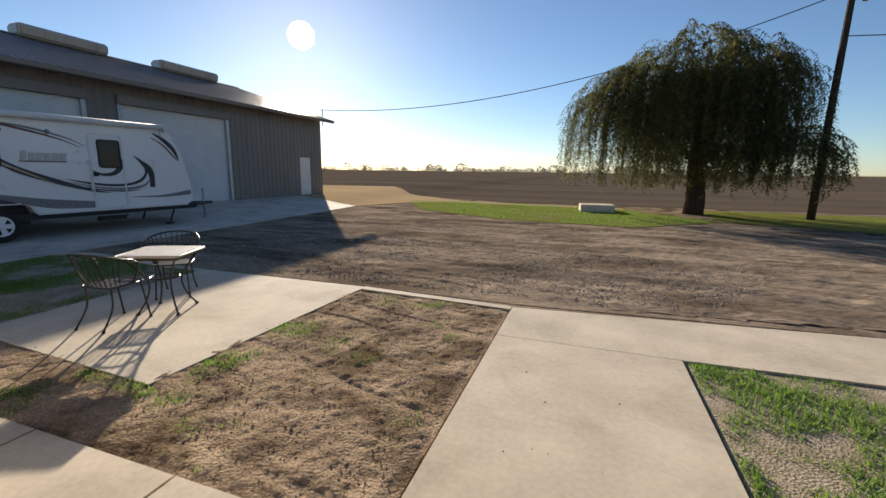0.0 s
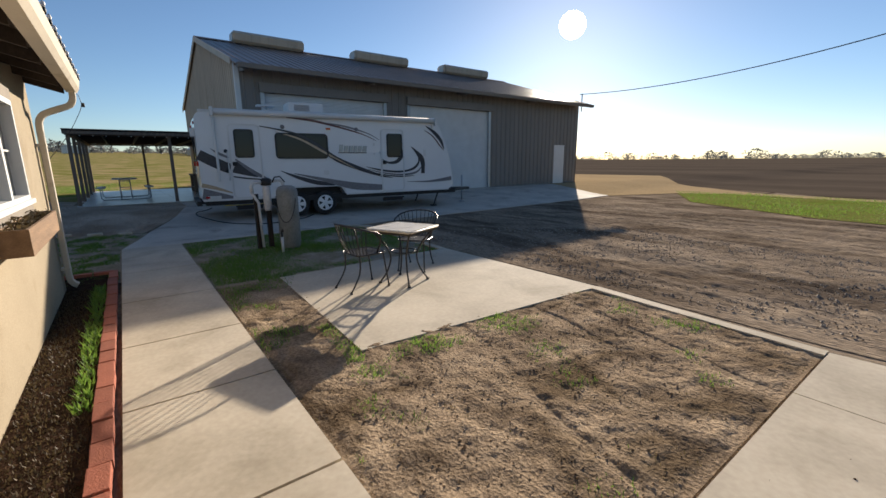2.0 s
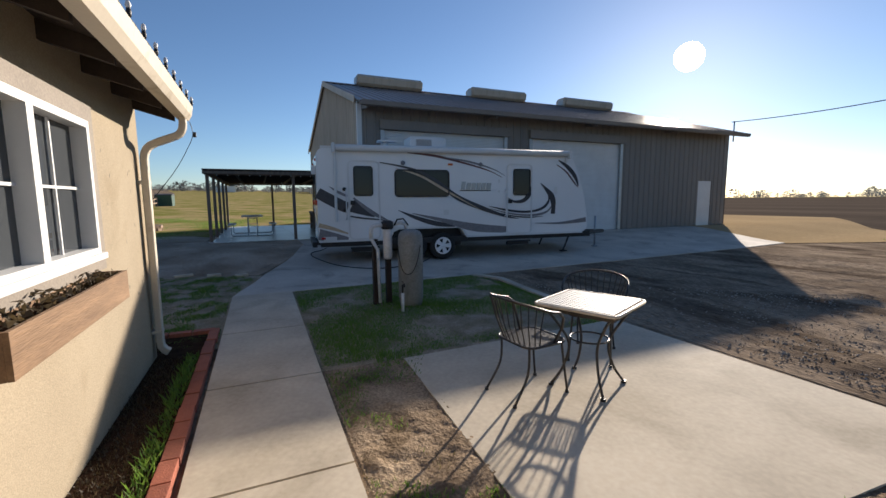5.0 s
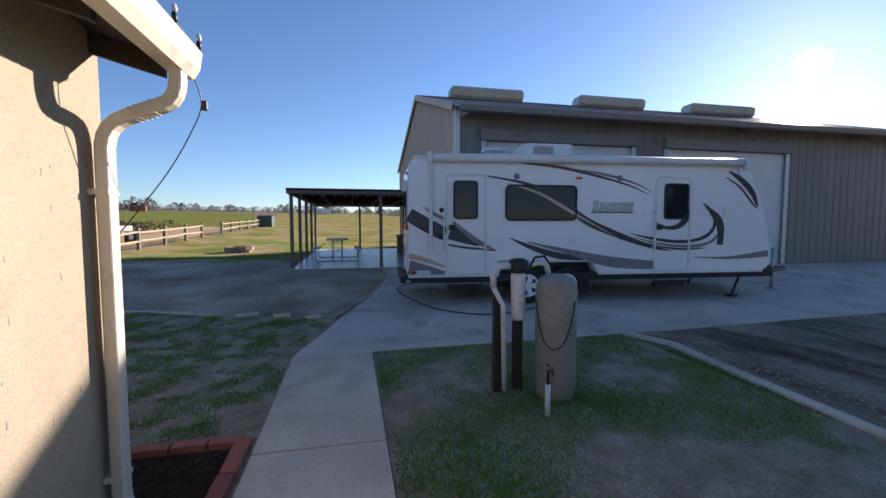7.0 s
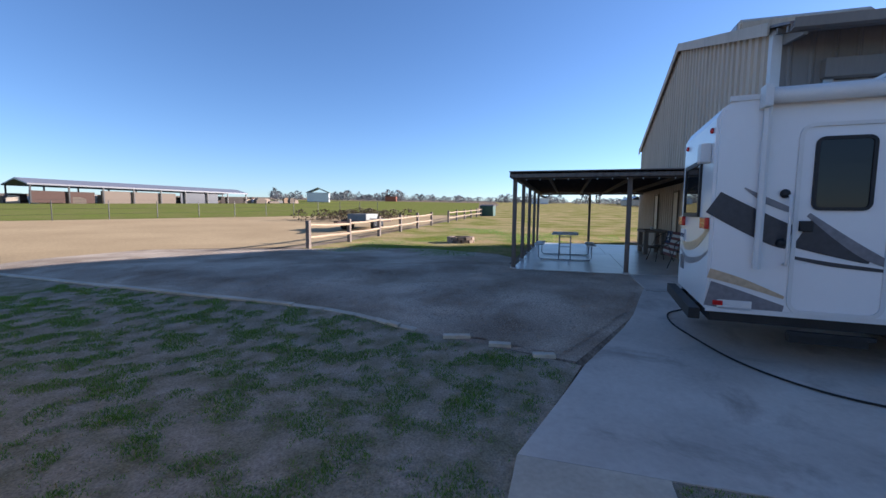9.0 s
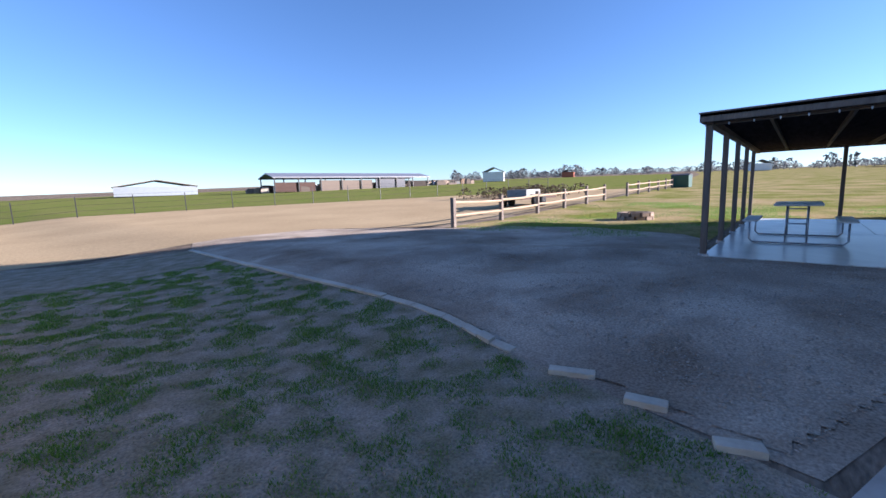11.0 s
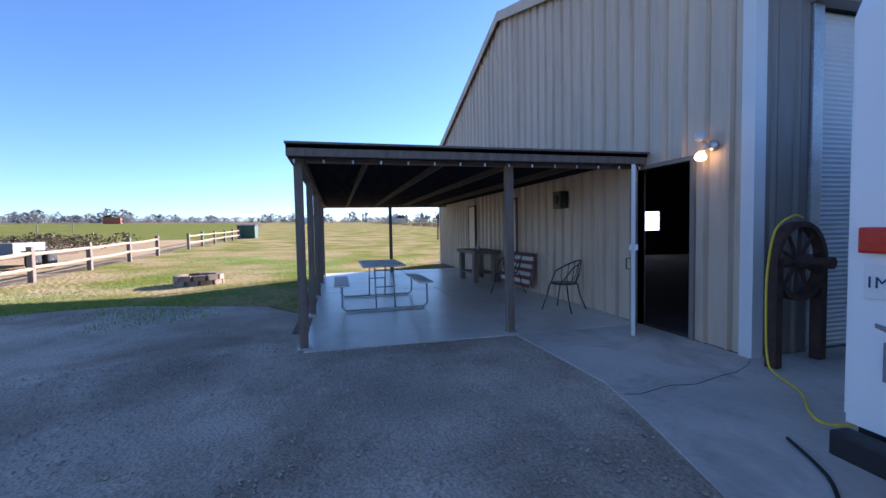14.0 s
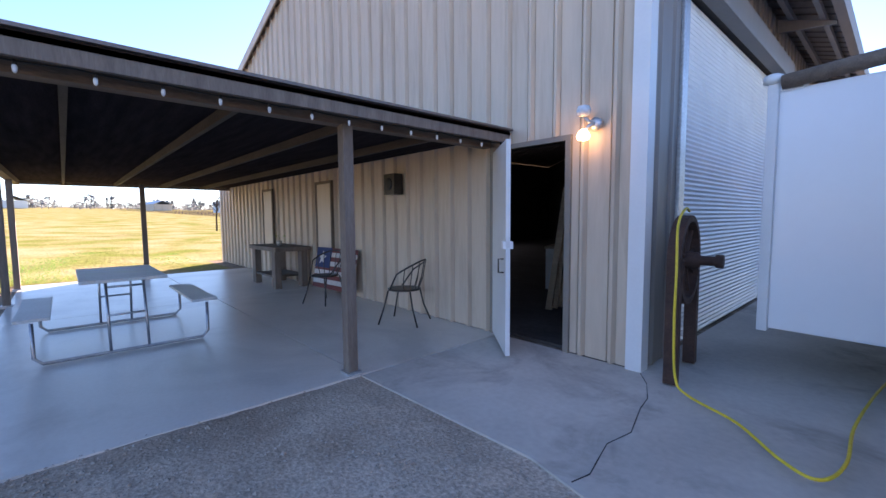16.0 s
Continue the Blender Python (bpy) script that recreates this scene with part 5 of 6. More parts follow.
    bm = B()
    ring = rounded(-0.335, 0.335, -0.335, 0.335, 0.05)
    tube(bm, [(u, v, 0.702) for u, v in ring + ring[:1]], 0.013, 8)
    part("rim", bm, "cream_metal", top)
    bm = B()
    for q in ((-0.31, 0.31, -0.31, -0.29), (-0.31, 0.31, 0.29, 0.31), (-0.31, -0.29, -0.29, 0.29), (0.29, 0.31, -0.29, 0.29)):
        box(bm, q[0], q[1], q[2], q[3], 0.655, 0.684)
    part("apron", bm, "iron", t)
    for sx in (-1, 1):
        for sy in (-1, 1):
            bm = B()
            pts = curve([(sx * 0.27, sy * 0.27, 0.66), (sx * 0.20, sy * 0.20, 0.55), (sx * 0.12, sy * 0.12, 0.36), (sx * 0.15, sy * 0.15, 0.16), (sx * 0.22, sy * 0.22, 0.012)], 5)
            tube(bm, pts, 0.011)
            tube(bm, [(sx * 0.22, sy * 0.22, 0.0), (sx * 0.22, sy * 0.22, 0.02)], 0.022, 10)
            part("leg", bm, "iron", t)
    bm = B()
    tube(bm, [(0.155 * math.cos(a), 0.155 * math.sin(a), 0.4) for a in (2 * math.pi * k / 20 for k in range(21))], 0.008, 6)
    part("ring_stretcher", bm, "iron", t)


bistro_table()


def iron_chair(m, label):
    t = thing("patio_chair", m, label, "chair", "patio chairs")
    ring = rounded(-0.215, 0.215, -0.20, 0.21, 0.09)
    bm = B()
    tube(bm, [(u, v, 0.44) for u, v in ring + ring[:1]], 0.010)
    seat = part("seat_ring", bm, "iron", t)
    for k in range(-9, 10):
        x = 0.022 * k
        h = 0.2 if abs(x) < 0.125 else 0.11 + math.sqrt(max(0.0, 0.09 ** 2 - (abs(x) - 0.125) ** 2))
        bm = B()
        box(bm, x - 0.006, x + 0.006, -h + 0.005, h, 0.437, 0.443)
        part("seat_slat", bm, "iron", seat)
    for sx in (-1, 1):
        bm = B()
        tube(bm, curve([(sx * 0.17, 0.17, 0.44), (sx * 0.18, 0.20, 0.22), (sx * 0.19, 0.23, 0.012)], 4), 0.010)
        tube(bm, [(sx * 0.19, 0.23, 0.0), (sx * 0.19, 0.23, 0.018)], 0.017, 8)
        part("leg", bm, "iron", t)
        bm = B()
        tube(bm, curve([(sx * 0.17, -0.16, 0.44), (sx * 0.17, -0.17, 0.22), (sx * 0.18, -0.30, 0.012)], 4), 0.010)
        tube(bm, [(sx * 0.18, -0.30, 0.0), (sx * 0.18, -0.30, 0.018)], 0.017, 8)
        part("leg", bm, "iron", t)
    def rail(a):
        return (0.30 * math.cos(a), -0.08 - 0.24 * math.sin(a), 0.73 + 0.08 * math.sin(a))
    bm = B()
    line = [(0.20, 0.06, 0.44), (0.27, 0.07, 0.58), (0.295, 0.06, 0.67), (0.30, 0.0, 0.715)]
    line += [rail(math.pi * k / 16) for k in range(17)]
    line += [(-0.30, 0.0, 0.715), (-0.295, 0.06, 0.67), (-0.27, 0.07, 0.58), (-0.20, 0.06, 0.44)]
    tube(bm, line, 0.011)
    hoop = part("back_hoop", bm, "iron", t)
    for k in range(1, 14):
        a = math.pi * k / 14
        x, y, z = rail(a)
        bm = B()
        tube(bm, [(0.205 * math.cos(a), -0.05 - 0.15 * math.sin(a), 0.44), (0.25 * math.cos(a), -0.07 - 0.20 * math.sin(a), 0.6), (x, y, z)], 0.005, 6)
        part("back_bar", bm, "iron", hoop)
    return t


ch = iron_chair(pose(-4.38, 2.72, 0.03, 0, 0, 6), "black wrought-iron chair with a mesh seat and barred round back")
copy_thing(ch, pose(-4.74, 3.72, 0.03, 0, 0, -140))


def tank():
    t = thing("pressure_tank", pose(-7.53, 2.80, 0.0), "grey upright well pressure tank on the lawn", "tank")
    bm = B()
    lathe(bm, [(0.17, 0.0), (0.17, 0.10), (0.185, 0.12), (0.185, 1.0), (0.178, 1.06), (0.145, 1.115), (0.09, 1.14), (0.02, 1.145)], 28)
    part("shell", bm, "tank_grey", t)
    bm = B()
    tube(bm, [(0.191 * math.cos(radians(-32 + 62 * u)), 0.191 * math.sin(radians(-32 + 62 * u)), 0.50 + 0.42 * abs(u) ** 2.2) for u in (k / 12 - 1 for k in range(25))], 0.006, 6)
    part("wire", bm, "black", t)
    f = thing("water_filter", pose(-7.70, 2.44, 0.0), "white filter housings and pipes on dark posts beside the tank", "water filter")
    bm = B()
    lathe(bm, [(0.05, 0.70), (0.065, 0.73), (0.07, 1.12), (0.06, 1.15)], 18, (0, 0.06, 0))
    part("filter_housing", bm, "pvc", f)
    bm = B()
    lathe(bm, [(0.08, 1.15), (0.09, 1.17), (0.09, 1.26), (0.05, 1.28)], 18, (0, 0.06, 0))
    part("filter_cap", bm, "black", f)
    bm = B()
    tube(bm, [(0, 0.06, 1.21), (0, -0.12, 1.21), (0.01, -0.17, 1.19), (0.01, -0.19, 1.14), (0.01, -0.19, 1.02)], 0.032, 10)
    tube(bm, [(0.01, -0.19, 1.02), (0.03, -0.14, 0.92), (0.03, -0.10, 0.85), (0.03, -0.08, 0.05)], 0.024, 10)
    part("pipe", bm, "pvc", f)
    bm = B()
    tube(bm, [(0, 0.14, 1.21), (0, 0.26, 1.24), (0, 0.34, 1.22), (-0.02, 0.38, 1.1)], 0.028, 10)
    part("pipe", bm, "pvc", f)
    bm = B()
    tube(bm, [(0.03, 0.16, 1.20), (0.05, 0.2, 1.29), (0.04, 0.3, 1.3), (0.03, 0.38, 1.2)], 0.012, 6)
    part("hose", bm, "rubber", f)
    for y in (-0.12, 0.08):
        bm = B()
        box(bm, -0.10, -0.02, y - 0.04, y + 0.04, 0, 1.0 if y < 0 else 0.75, 0.006)
        part("post", bm, "dark_wood", f)
    p = thing("water_tap", pose(-7.17, 2.55, 0.0), "short brass tap on a white standpipe", "tap")
    bm = B()
    tube(bm, [(0, 0, 0), (0, 0, 0.28)], 0.022, 10)
    part("standpipe", bm, "pvc", p)
    bm = B()
    tube(bm, [(0, 0, 0.28), (0, 0, 0.40), (0.07, 0, 0.42), (0.09, 0, 0.38)], 0.012, 8)
    tube(bm, [(-0.03, 0, 0.44), (0.03, 0, 0.44)], 0.008, 6)
    part("tap", bm, "iron", p)


tank()


# window boxes
def window_box(x0, x1, z0, z1, label, litter=220):
    t = thing("window_box", pose((x0 + x1) / 2, HY, z0), label, "planter", "window boxes")
    w, h = (x1 - x0) / 2, z1 - z0
    for n, q in (("front_board", (-w, w, 0.19, 0.21, 0, h)), ("back_board", (-w, w, 0.002, 0.02, 0, h)), ("end_board", (-w, -w + 0.02, 0.02, 0.19, 0, h)), ("end_board", (w - 0.02, w, 0.02, 0.19, 0, h)), ("base_board", (-w + 0.02, w - 0.02, 0.02, 0.19, 0, 0.02))):
        bm = B()
        box(bm, *q, 0.003)
        part(n, bm, "cedar", t)
    bm = B()
    box(bm, -w + 0.021, w - 0.021, 0.021, 0.189, 0.02, h - 0.05)
    part("soil", bm, "mulch", t)
    bm = B()
    for k in range(int(litter * w)):
        p = Vector((random.uniform(-w + 0.04, w - 0.04), random.uniform(0.03, 0.18), h - 0.04 + random.uniform(0, 0.06)))
        bm.faces.new([bm.verts.new(p + Vector((random.uniform(-.03, .03), random.uniform(-.03, .03), random.uniform(-.02, .03)))) for _ in range(4)])
    part("dead_leaves", bm, "dry_leaf", t)
    return t


window_box(-2.5, -1.13, 0.985, 1.15, "stained cedar window box with dark soil", 20)
window_box(-4.98, -3.55, 0.96, 1.14, "stained cedar window box with dead plants")
bm = B()
horse = [(-0.15, 0.0), (-0.135, 0.06), (-0.13, 0.09), (-0.16, 0.05), (-0.165, 0.06), (-0.13, 0.12), (-0.05, 0.115), (0.03, 0.12), (0.07, 0.17), (0.085, 0.20), (0.10, 0.19), (0.15, 0.155), (0.145, 0.14), (0.105, 0.15), (0.085, 0.10), (0.12, 0.05), (0.15, 0.045), (0.145, 0.035), (0.11, 0.04), (0.07, 0.07), (0.06, 0.0), (0.045, 0.0), (0.045, 0.065), (-0.06, 0.06), (-0.085, 0.03), (-0.07, 0.0), (-0.085, 0.0), (-0.105, 0.035), (-0.11, 0.055), (-0.125, 0.0)]
for dx, dy, dz in ((0.0, 0.0, 0.02), (0.10, 0.03, 0.0), (-0.08, -0.03, 0.04)):
    prism(bm, [(0.75 * u + dx * 0.7, 0.75 * v + dz * 0.7) for u, v in horse], "y", dy, dy + 0.006)
box(bm, -0.14, 0.15, -0.035, 0.045, -0.11, 0.008)
tagged(part("garden_ornament", bm, "corten", None, "", pose(-1.57, HY + 0.10, 1.15, 0, 0, 180)), "rusty cut-metal ornament of running horses in the window box", "ornament")
bm = B()
tube(bm, [(-3.10, HY + 0.008, 2.6), (-3.11, HY + 0.008, 2.0), (-3.09, HY + 0.008, 1.5), (-3.12, HY + 0.008, 1.08)], 0.004, 6)
tagged(part("wall_cable", bm, "black"), "thin dark cable running down the stucco wall", "cable")
# eave cable
bm = B()
tube(bm, curve([(HX - 0.01, 0.17, 2.40), (HX - 0.04, 0.20, 2.25), (HX - 0.05, 0.13, 2.08), (HX - 0.05, 0.03, 1.90), (HX - 0.05, -0.09, 1.73), (HX - 0.05, -0.22, 1.56), (HX - 0.05, -0.30, 1.47), (HX - 0.01, -0.34, 1.42)], 6), 0.0032, 6)
box(bm, HX - 0.055, HX - 0.025, 0.20, 0.23, 2.22, 2.27, 0.006)
tagged(part("loose_cable", bm, "black"), "black string-light cable hanging from the gutter corner", "cable")

# ---- rail fence ----
FENCE = [(-19.5, -8.35), (-22.7, -8.5), (-26.0, -8.65), (-29.2, -8.8), (-32.4, -8.9), (-35.6, -9.0)]
FENCE2 = [(-40.5, -9.1), (-43.6, -9.2), (-46.8, -9.25), (-50, -9.3), (-53, -9.35), (-56.0, -9.4)]
for run in (FENCE, FENCE2):
    f = thing("rail_fence", pose(run[0][0], run[0][1], 0.0), "two-rail split wooden ranch fence", "fence", "rail fences")
    o = Vector((run[0][0], run[0][1], 0))
    for x, y in run:
        bm = B()
        box(bm, x - o.x - 0.07, x - o.x + 0.07, y - o.y - 0.07, y - o.y + 0.07, rise(x, y), rise(x, y) + 1.02 + random.uniform(-0.03, 0.03), 0.015)
        part("post", bm, "post_wood", f)
    for (xa, ya), (xb, yb) in zip(run, run[1:]):
        for z in (0.42, 0.82):
            bm = B()
            tube(bm, [(xa - o.x, ya - o.y + 0.02, rise(xa, ya) + z + random.uniform(-0.03, 0.03)), ((xa + xb) / 2 - o.x, (ya + yb) / 2 - o.y, rise((xa + xb) / 2, (ya + yb) / 2) + z - 0.02), (xb - o.x, yb - o.y + 0.02, rise(xb, yb) + z + random.uniform(-0.03, 0.03))], 0.05, 6)
            part("rail", bm, "rail_wood", f)
# fire pit of stones
pit = thing("fire_pit", pose(-24.4, -3.95, 0.24), "low round fire pit of tan stone blocks", "fire pit")
for row in range(2):
    for k in range(11):
        a = 2 * math.pi * (k + 0.5 * row) / 11
        bm = B()
        box(bm, -0.135, 0.135, -0.085, 0.085, 0, 0.135, 0.02)
        st = part("stone", bm, "stone", pit, "", pose(0.51 * math.cos(a), 0.51 * math.sin(a), 0.137 * row, 0, 0, math.degrees(a) + 90))
bm = B()
lathe(bm, [(0.41, 0.0), (0.41, 0.03), (0.1, 0.06)], 20)
part("ash_bed", bm, "mulch", pit)
# bin
bn = thing("waste_bin", pose(-57.5, -8.9, rise(-57.5, -8.9) - 0.1), "dark green metal waste bin at the fence end", "bin")
bm = B()
prism(bm, [(-0.8, 0.12), (0.8, 0.12), (0.95, 1.25), (0.95, 1.3), (-0.95, 1.3), (-0.95, 1.25)], "y", -0.8, 0.8)
part("body", bm, "green_paint", bn)
bm = B()
prism(bm, [(-0.98, 1.31), (0.98, 1.31), (0.98, 1.36), (0.0, 1.5), (-0.98, 1.36)], "y", -0.84, 0.84)
part("lid", bm, "black", bn)
# flat utility trailer with a machine on it, behind the fence
ut = thing("utility_trailer", pose(-29.5, -11.6, rise(-29.5, -11.6), 0, 0, 4), "low rusty flatbed utility trailer behind the fence", "trailer")
bm = B()
box(bm, -3.2, 1.6, -0.9, 0.9, 0.45, 0.55, 0.01)
part("deck", bm, "rust", ut)
for x in (-0.9, 0.1):
    for y in (-0.98, 0.98):
        bm = B()
        lathe(bm, [(0.14, -0.1), (0.31, -0.1), (0.33, 0.0), (0.31, 0.1), (0.14, 0.1)], 20, (x, y, 0.33), "y")
        ty = part("tyre", bm, "rubber", ut)
        bm = B()
        lathe(bm, [(0.15, -0.09), (0.15, 0.09), (0.04, 0.10)], 14, (x, y, 0.33), "y")
        part("rim", bm, "galv", ty)
    bm = B()
    box(bm, x - 0.42, x + 0.42, 0.86, 1.12, 0.66, 0.70, 0.01)
    part("fender", bm, "iron", ut)
bm = B()
tube(bm, [(1.6, -0.5, 0.5), (2.9, 0, 0.5), (1.6, 0.5, 0.5)], 0.05, 6)
part("tow_frame", bm, "rust", ut)
bm = B()
box(bm, -1.5, 0.4, -0.6, 0.6, 0.552, 0.98, 0.05)
part("toolbox", bm, "tank_grey", ut)

# brick edging of the planting bed, concrete block by the willow
bb = thing("brick_edging", pose(0, 0, 0), "row of red bricks edging the planting bed", "edging")
x = -7.15
i = 0
while x < -0.9:
    bm = B()
    box(bm, -0.112, 0.112, -0.05, 0.05, 0, 0.065, 0.006)
    part("brick", bm, "brick", bb, "", pose(x, 0.20 + random.uniform(-0.004, 0.004), 0.0 + random.uniform(-0.006, 0.006), 0, 0, random.uniform(-1.2, 1.2)))
    x += 0.236
for k in range(3):
    bm = B()
    box(bm, -0.112, 0.112, -0.05, 0.05, 0, 0.065, 0.006)
    part("brick", bm, "brick", bb, "", pose(-7.23, 0.09 - 0.24 * k, 0.0, 0, 0, 90))
bm = B()
box(bm, -0.7, 0.7, -0.5, 0.5, 0, 0.32, 0.03)
ob = part("valve_box", bm, "concrete", None, "", pose(0.75, 19.6, 0, 0, 0, 6))
tagged(ob, "low concrete irrigation box at the grass edge", "concrete box")

# ---- pole and wires ----
up = thing("utility_pole", pose(8.55, 19.6, 0, 0, 0.6, 0), "leaning dark wooden utility pole with a lamp bracket", "utility pole")
bm = B()
tube(bm, [(0, 0, -0.3), (0, 0, 5), (0, 0, 9.3)], 0.14, 12, 0.09)
part("pole", bm, "bark", up)
bm = B()
tube(bm, [(0, 0, 7.7), (0.2, -0.1, 7.85), (0.3, -0.15, 7.8)], 0.03, 6)
lathe(bm, [(0.05, 7.82), (0.12, 7.76), (0.11, 7.68), (0.05, 7.65)], 12, (0.33, -0.17, 0))
part("lamp_bracket", bm, "galv", up)
bm = B()
tube(bm, [(-14.75, 21.6, 4.2), (-14.75, 21.6, 5.15)], 0.03, 8)
tagged(part("service_mast", bm, "galv"), "short metal service mast on the barn eave", "mast")
bm = B()
a, b = Vector((-14.75, 21.4, 5.1)), Vector((8.55, 19.6, 8.1))
tube(bm, [a.lerp(b, t) - Vector((0, 0, 1.25 * 4 * t * (1 - t))) for t in (k / 30 for k in range(31))], 0.018, 6)
tagged(part("power_line", bm, "black"), "sagging black service wire from barn to pole", "wire")
bm = B()
a, b = Vector((8.55, 19.6, 6.6)), Vector((60, 24, 9))
tube(bm, [a.lerp(b, t) - Vector((0, 0, 1.0 * 4 * t * (1 - t))) for t in (k / 20 for k in range(21))], 0.018, 6)
tagged(part("power_line", bm, "black"), "thin black wire running off from the pole", "wire")

# ---- plants and distance ----
def inside(x, y, poly):
    hit = False
    for (x0, y0), (x1, y1) in zip(poly, poly[1:] + poly[:1]):
        if (y0 > y) != (y1 > y) and x < (x1 - x0) * (y - y0) / (y1 - y0) + x0:
            hit = not hit
    return hit


def quick(name, verts, faces, material, label, category, kind="stuff"):
    me = bpy.data.meshes.new(name)
    me.from_pydata(verts, [], faces)
    me.materials.append(M[material])
    return tagged(new(name, me), label, category, "", kind)


def grass(name, poly, count, tall, material, label, patch=0.9, gate=0.0, lift=0.0, avoid=()):
    """Blades in clumps: denser where a slow noise is high."""
    rng = random.Random(name)
    xs, ys = [p[0] for p in poly], [p[1] for p in poly]
    verts, faces, made, tries = [], [], 0, 0
    while made < count and tries < count * 12:
        tries += 1
        x, y = rng.uniform(min(xs), max(xs)), rng.uniform(min(ys), max(ys))
        if not inside(x, y, poly) or any(inside(x, y, q) for q in avoid):
            continue
        d = noise.noise((x * patch, y * patch, 3.1)) + 0.5 * noise.noise((x * patch * 3, y * patch * 3, 7.7))
        if d < gate + rng.uniform(-0.15, 0.15):
            continue
        h = tall * rng.uniform(0.4, 1.0) * (0.7 + 0.6 * max(0, d))
        a, lean = rng.uniform(0, 6.283), rng.uniform(0.2, 0.8) * h
        w = rng.uniform(0.003, 0.006) + 0.03 * tall
        z = rise(x, y) + lift
        c, s = math.cos(a) * w, math.sin(a) * w
        i = len(verts)
        b = rng.uniform(0, 6.283)
        verts += [(x - c, y - s, z), (x + c, y + s, z), (x + lean * math.cos(b), y + lean * math.sin(b), z + h)]
        faces.append((i, i + 1, i + 2))
        made += 1
    return quick(name, verts, faces, material, label, "grass")


PATIO = [(-5.46, 2.0), (-2.75, 1.87), (-2.57, 4.95), (-5.6, 4.9)]
EARTH = [(-5.4, 1.24), (-0.45, 1.24), (-0.45, 4.68), (-2.6, 4.78), (-5.4, 4.8)]
grass("side_grass", [(1.36, 1.0), (1.36, 3.82), (4.6, 3.95), (5.5, 1.0)], 26000, 0.08, "blade", "bright green weedy grass by the front path", 1.3, -0.05)
grass("earth_tufts", EARTH, 4500, 0.06, "blade", "sparse green tufts in bare earth", 1.1, 0.42, 0.0, [PATIO])
grass("earth_straw", EARTH, 9000, 0.035, "dry_blade", "short dry grass stubble in bare earth", 1.7, -0.1, 0.0, [PATIO])
grass("patio_tufts", [(-3.5, 1.76), (-2.6, 1.70), (-2.6, 1.84), (-3.5, 1.90)], 500, 0.08, "blade", "green tuft at the patio corner", 1.0, -1)
grass("patio_tufts_side", [(-5.75, 1.8), (-5.0, 1.6), (-4.9, 1.95), (-5.7, 2.3)], 900, 0.08, "blade", "green tufts beside the patio", 1.0, -1)
grass("bed_grass", [(-6.4, 0.02), (-6.4, 0.13), (-3.0, 0.13), (-3.0, 0.04)], 800, 0.11, "blade", "grass along the brick edging", 1.0, -0.5, 0.03)
grass("bed_litter", [(-6.4, -0.25), (-6.4, 0.13), (-1.2, 0.13), (-1.2, -0.25)], 5000, 0.04, "dry_leaf", "dry brown litter on the bed", 1.0, -1, 0.03)
TANKL = [(-9.2, 1.24), (-5.6, 1.24), (-5.6, 4.76), (-8.7, 4.95), (-9.25, 4.7)]
grass("tank_grass", TANKL, 55000, 0.05, "blade", "short lawn grass round the tank", 0.9, -0.2)
LAWN = [(-11.0, 0.7), (-11.25, -0.3), (-11.47, -1.36), (-11.84, -2.25), (-12.0, -3.0), (-12.1, -4.4), (-12.14, -6.0), (-12.25, -9), (-7, -9), (-6.7, -0.3), (-6.7, 0.26), (-9.2, 0.26)]
grass("west_grass", LAWN, 150000, 0.045, "blade", "patchy green lawn grass with bare spots", 2.9, 0.0)
grass("west_straw", LAWN, 12000, 0.035, "dry_blade", "dry stubble in the patchy lawn", 0.9, -0.6)
grass("strip_grass", [(-9.3, 21.8), (-6.5, 16.9), (-2.5, 14.7), (1.8, 14.2), (5, 17), (2, 20.8), (-4, 22.3)], 14000, 0.10, "blade", "sunlit grass strip at the field", 0.4, -0.3)
grass("porch_grass", [(-17.8, -1.0), (-19.0, -7.8), (-34, -8.2), (-34, 3.2), (-26, 3.2), (-26, -1.0)], 26000, 0.07, "blade", "green grass patches beyond the porch", 0.35, 0.0)


def relief(name, x0, x1, y0, y1, cell, amp, freq, material, label, ruts=0.0, edge=0.25, lift=0.0, cut=None):
    """Uneven bare ground with clods and wheel marks; its rim sinks into the ground around it."""
    nx, ny = int((x1 - x0) / cell), int((y1 - y0) / cell)
    verts, faces = [], []
    for i in range(nx + 1):
        for j in range(ny + 1):
            x, y = x0 + (x1 - x0) * i / nx, y0 + (y1 - y0) * j / ny
            p = Vector((x * freq, y * freq, 1.7))
            h = 0.8 * noise.noise(p) + 0.7 * noise.noise(p * 2.3) + 0.5 * abs(noise.noise(p * 5.1)) + 0.3 * noise.noise(p * 11)
            line = y * 0.95 + x * 0.22 + 0.25 * noise.noise((x * 0.5, y * 0.5, 0))
            h -= ruts * 3.2 * max(0.0, math.sin(line * 13.0)) ** 8 * max(0.0, 0.5 + 1.4 * noise.noise((x * 0.35, y * 1.1, 6.0)))
            fade = min(1.0, min(x - x0, x1 - x, y - y0, y1 - y) / edge)
            verts.append((x, y, rise(x, y) + lift + amp * h * (0.25 + 0.75 * fade) - 0.02 * (1 - fade)))
    for i in range(nx):
        for j in range(ny):
            x, y = x0 + (x1 - x0) * (i + 0.5) / nx, y0 + (y1 - y0) * (j + 0.5) / ny
            if cut and not cut(x, y):
                continue
            a = i * (ny + 1) + j
            faces.append((a, a + ny + 1, a + ny + 2, a + 1))
    ob = quick(name, verts, faces, material, label, "ground", "structure")
    for f in ob.data.polygons:
        f.use_smooth = True
    return ob


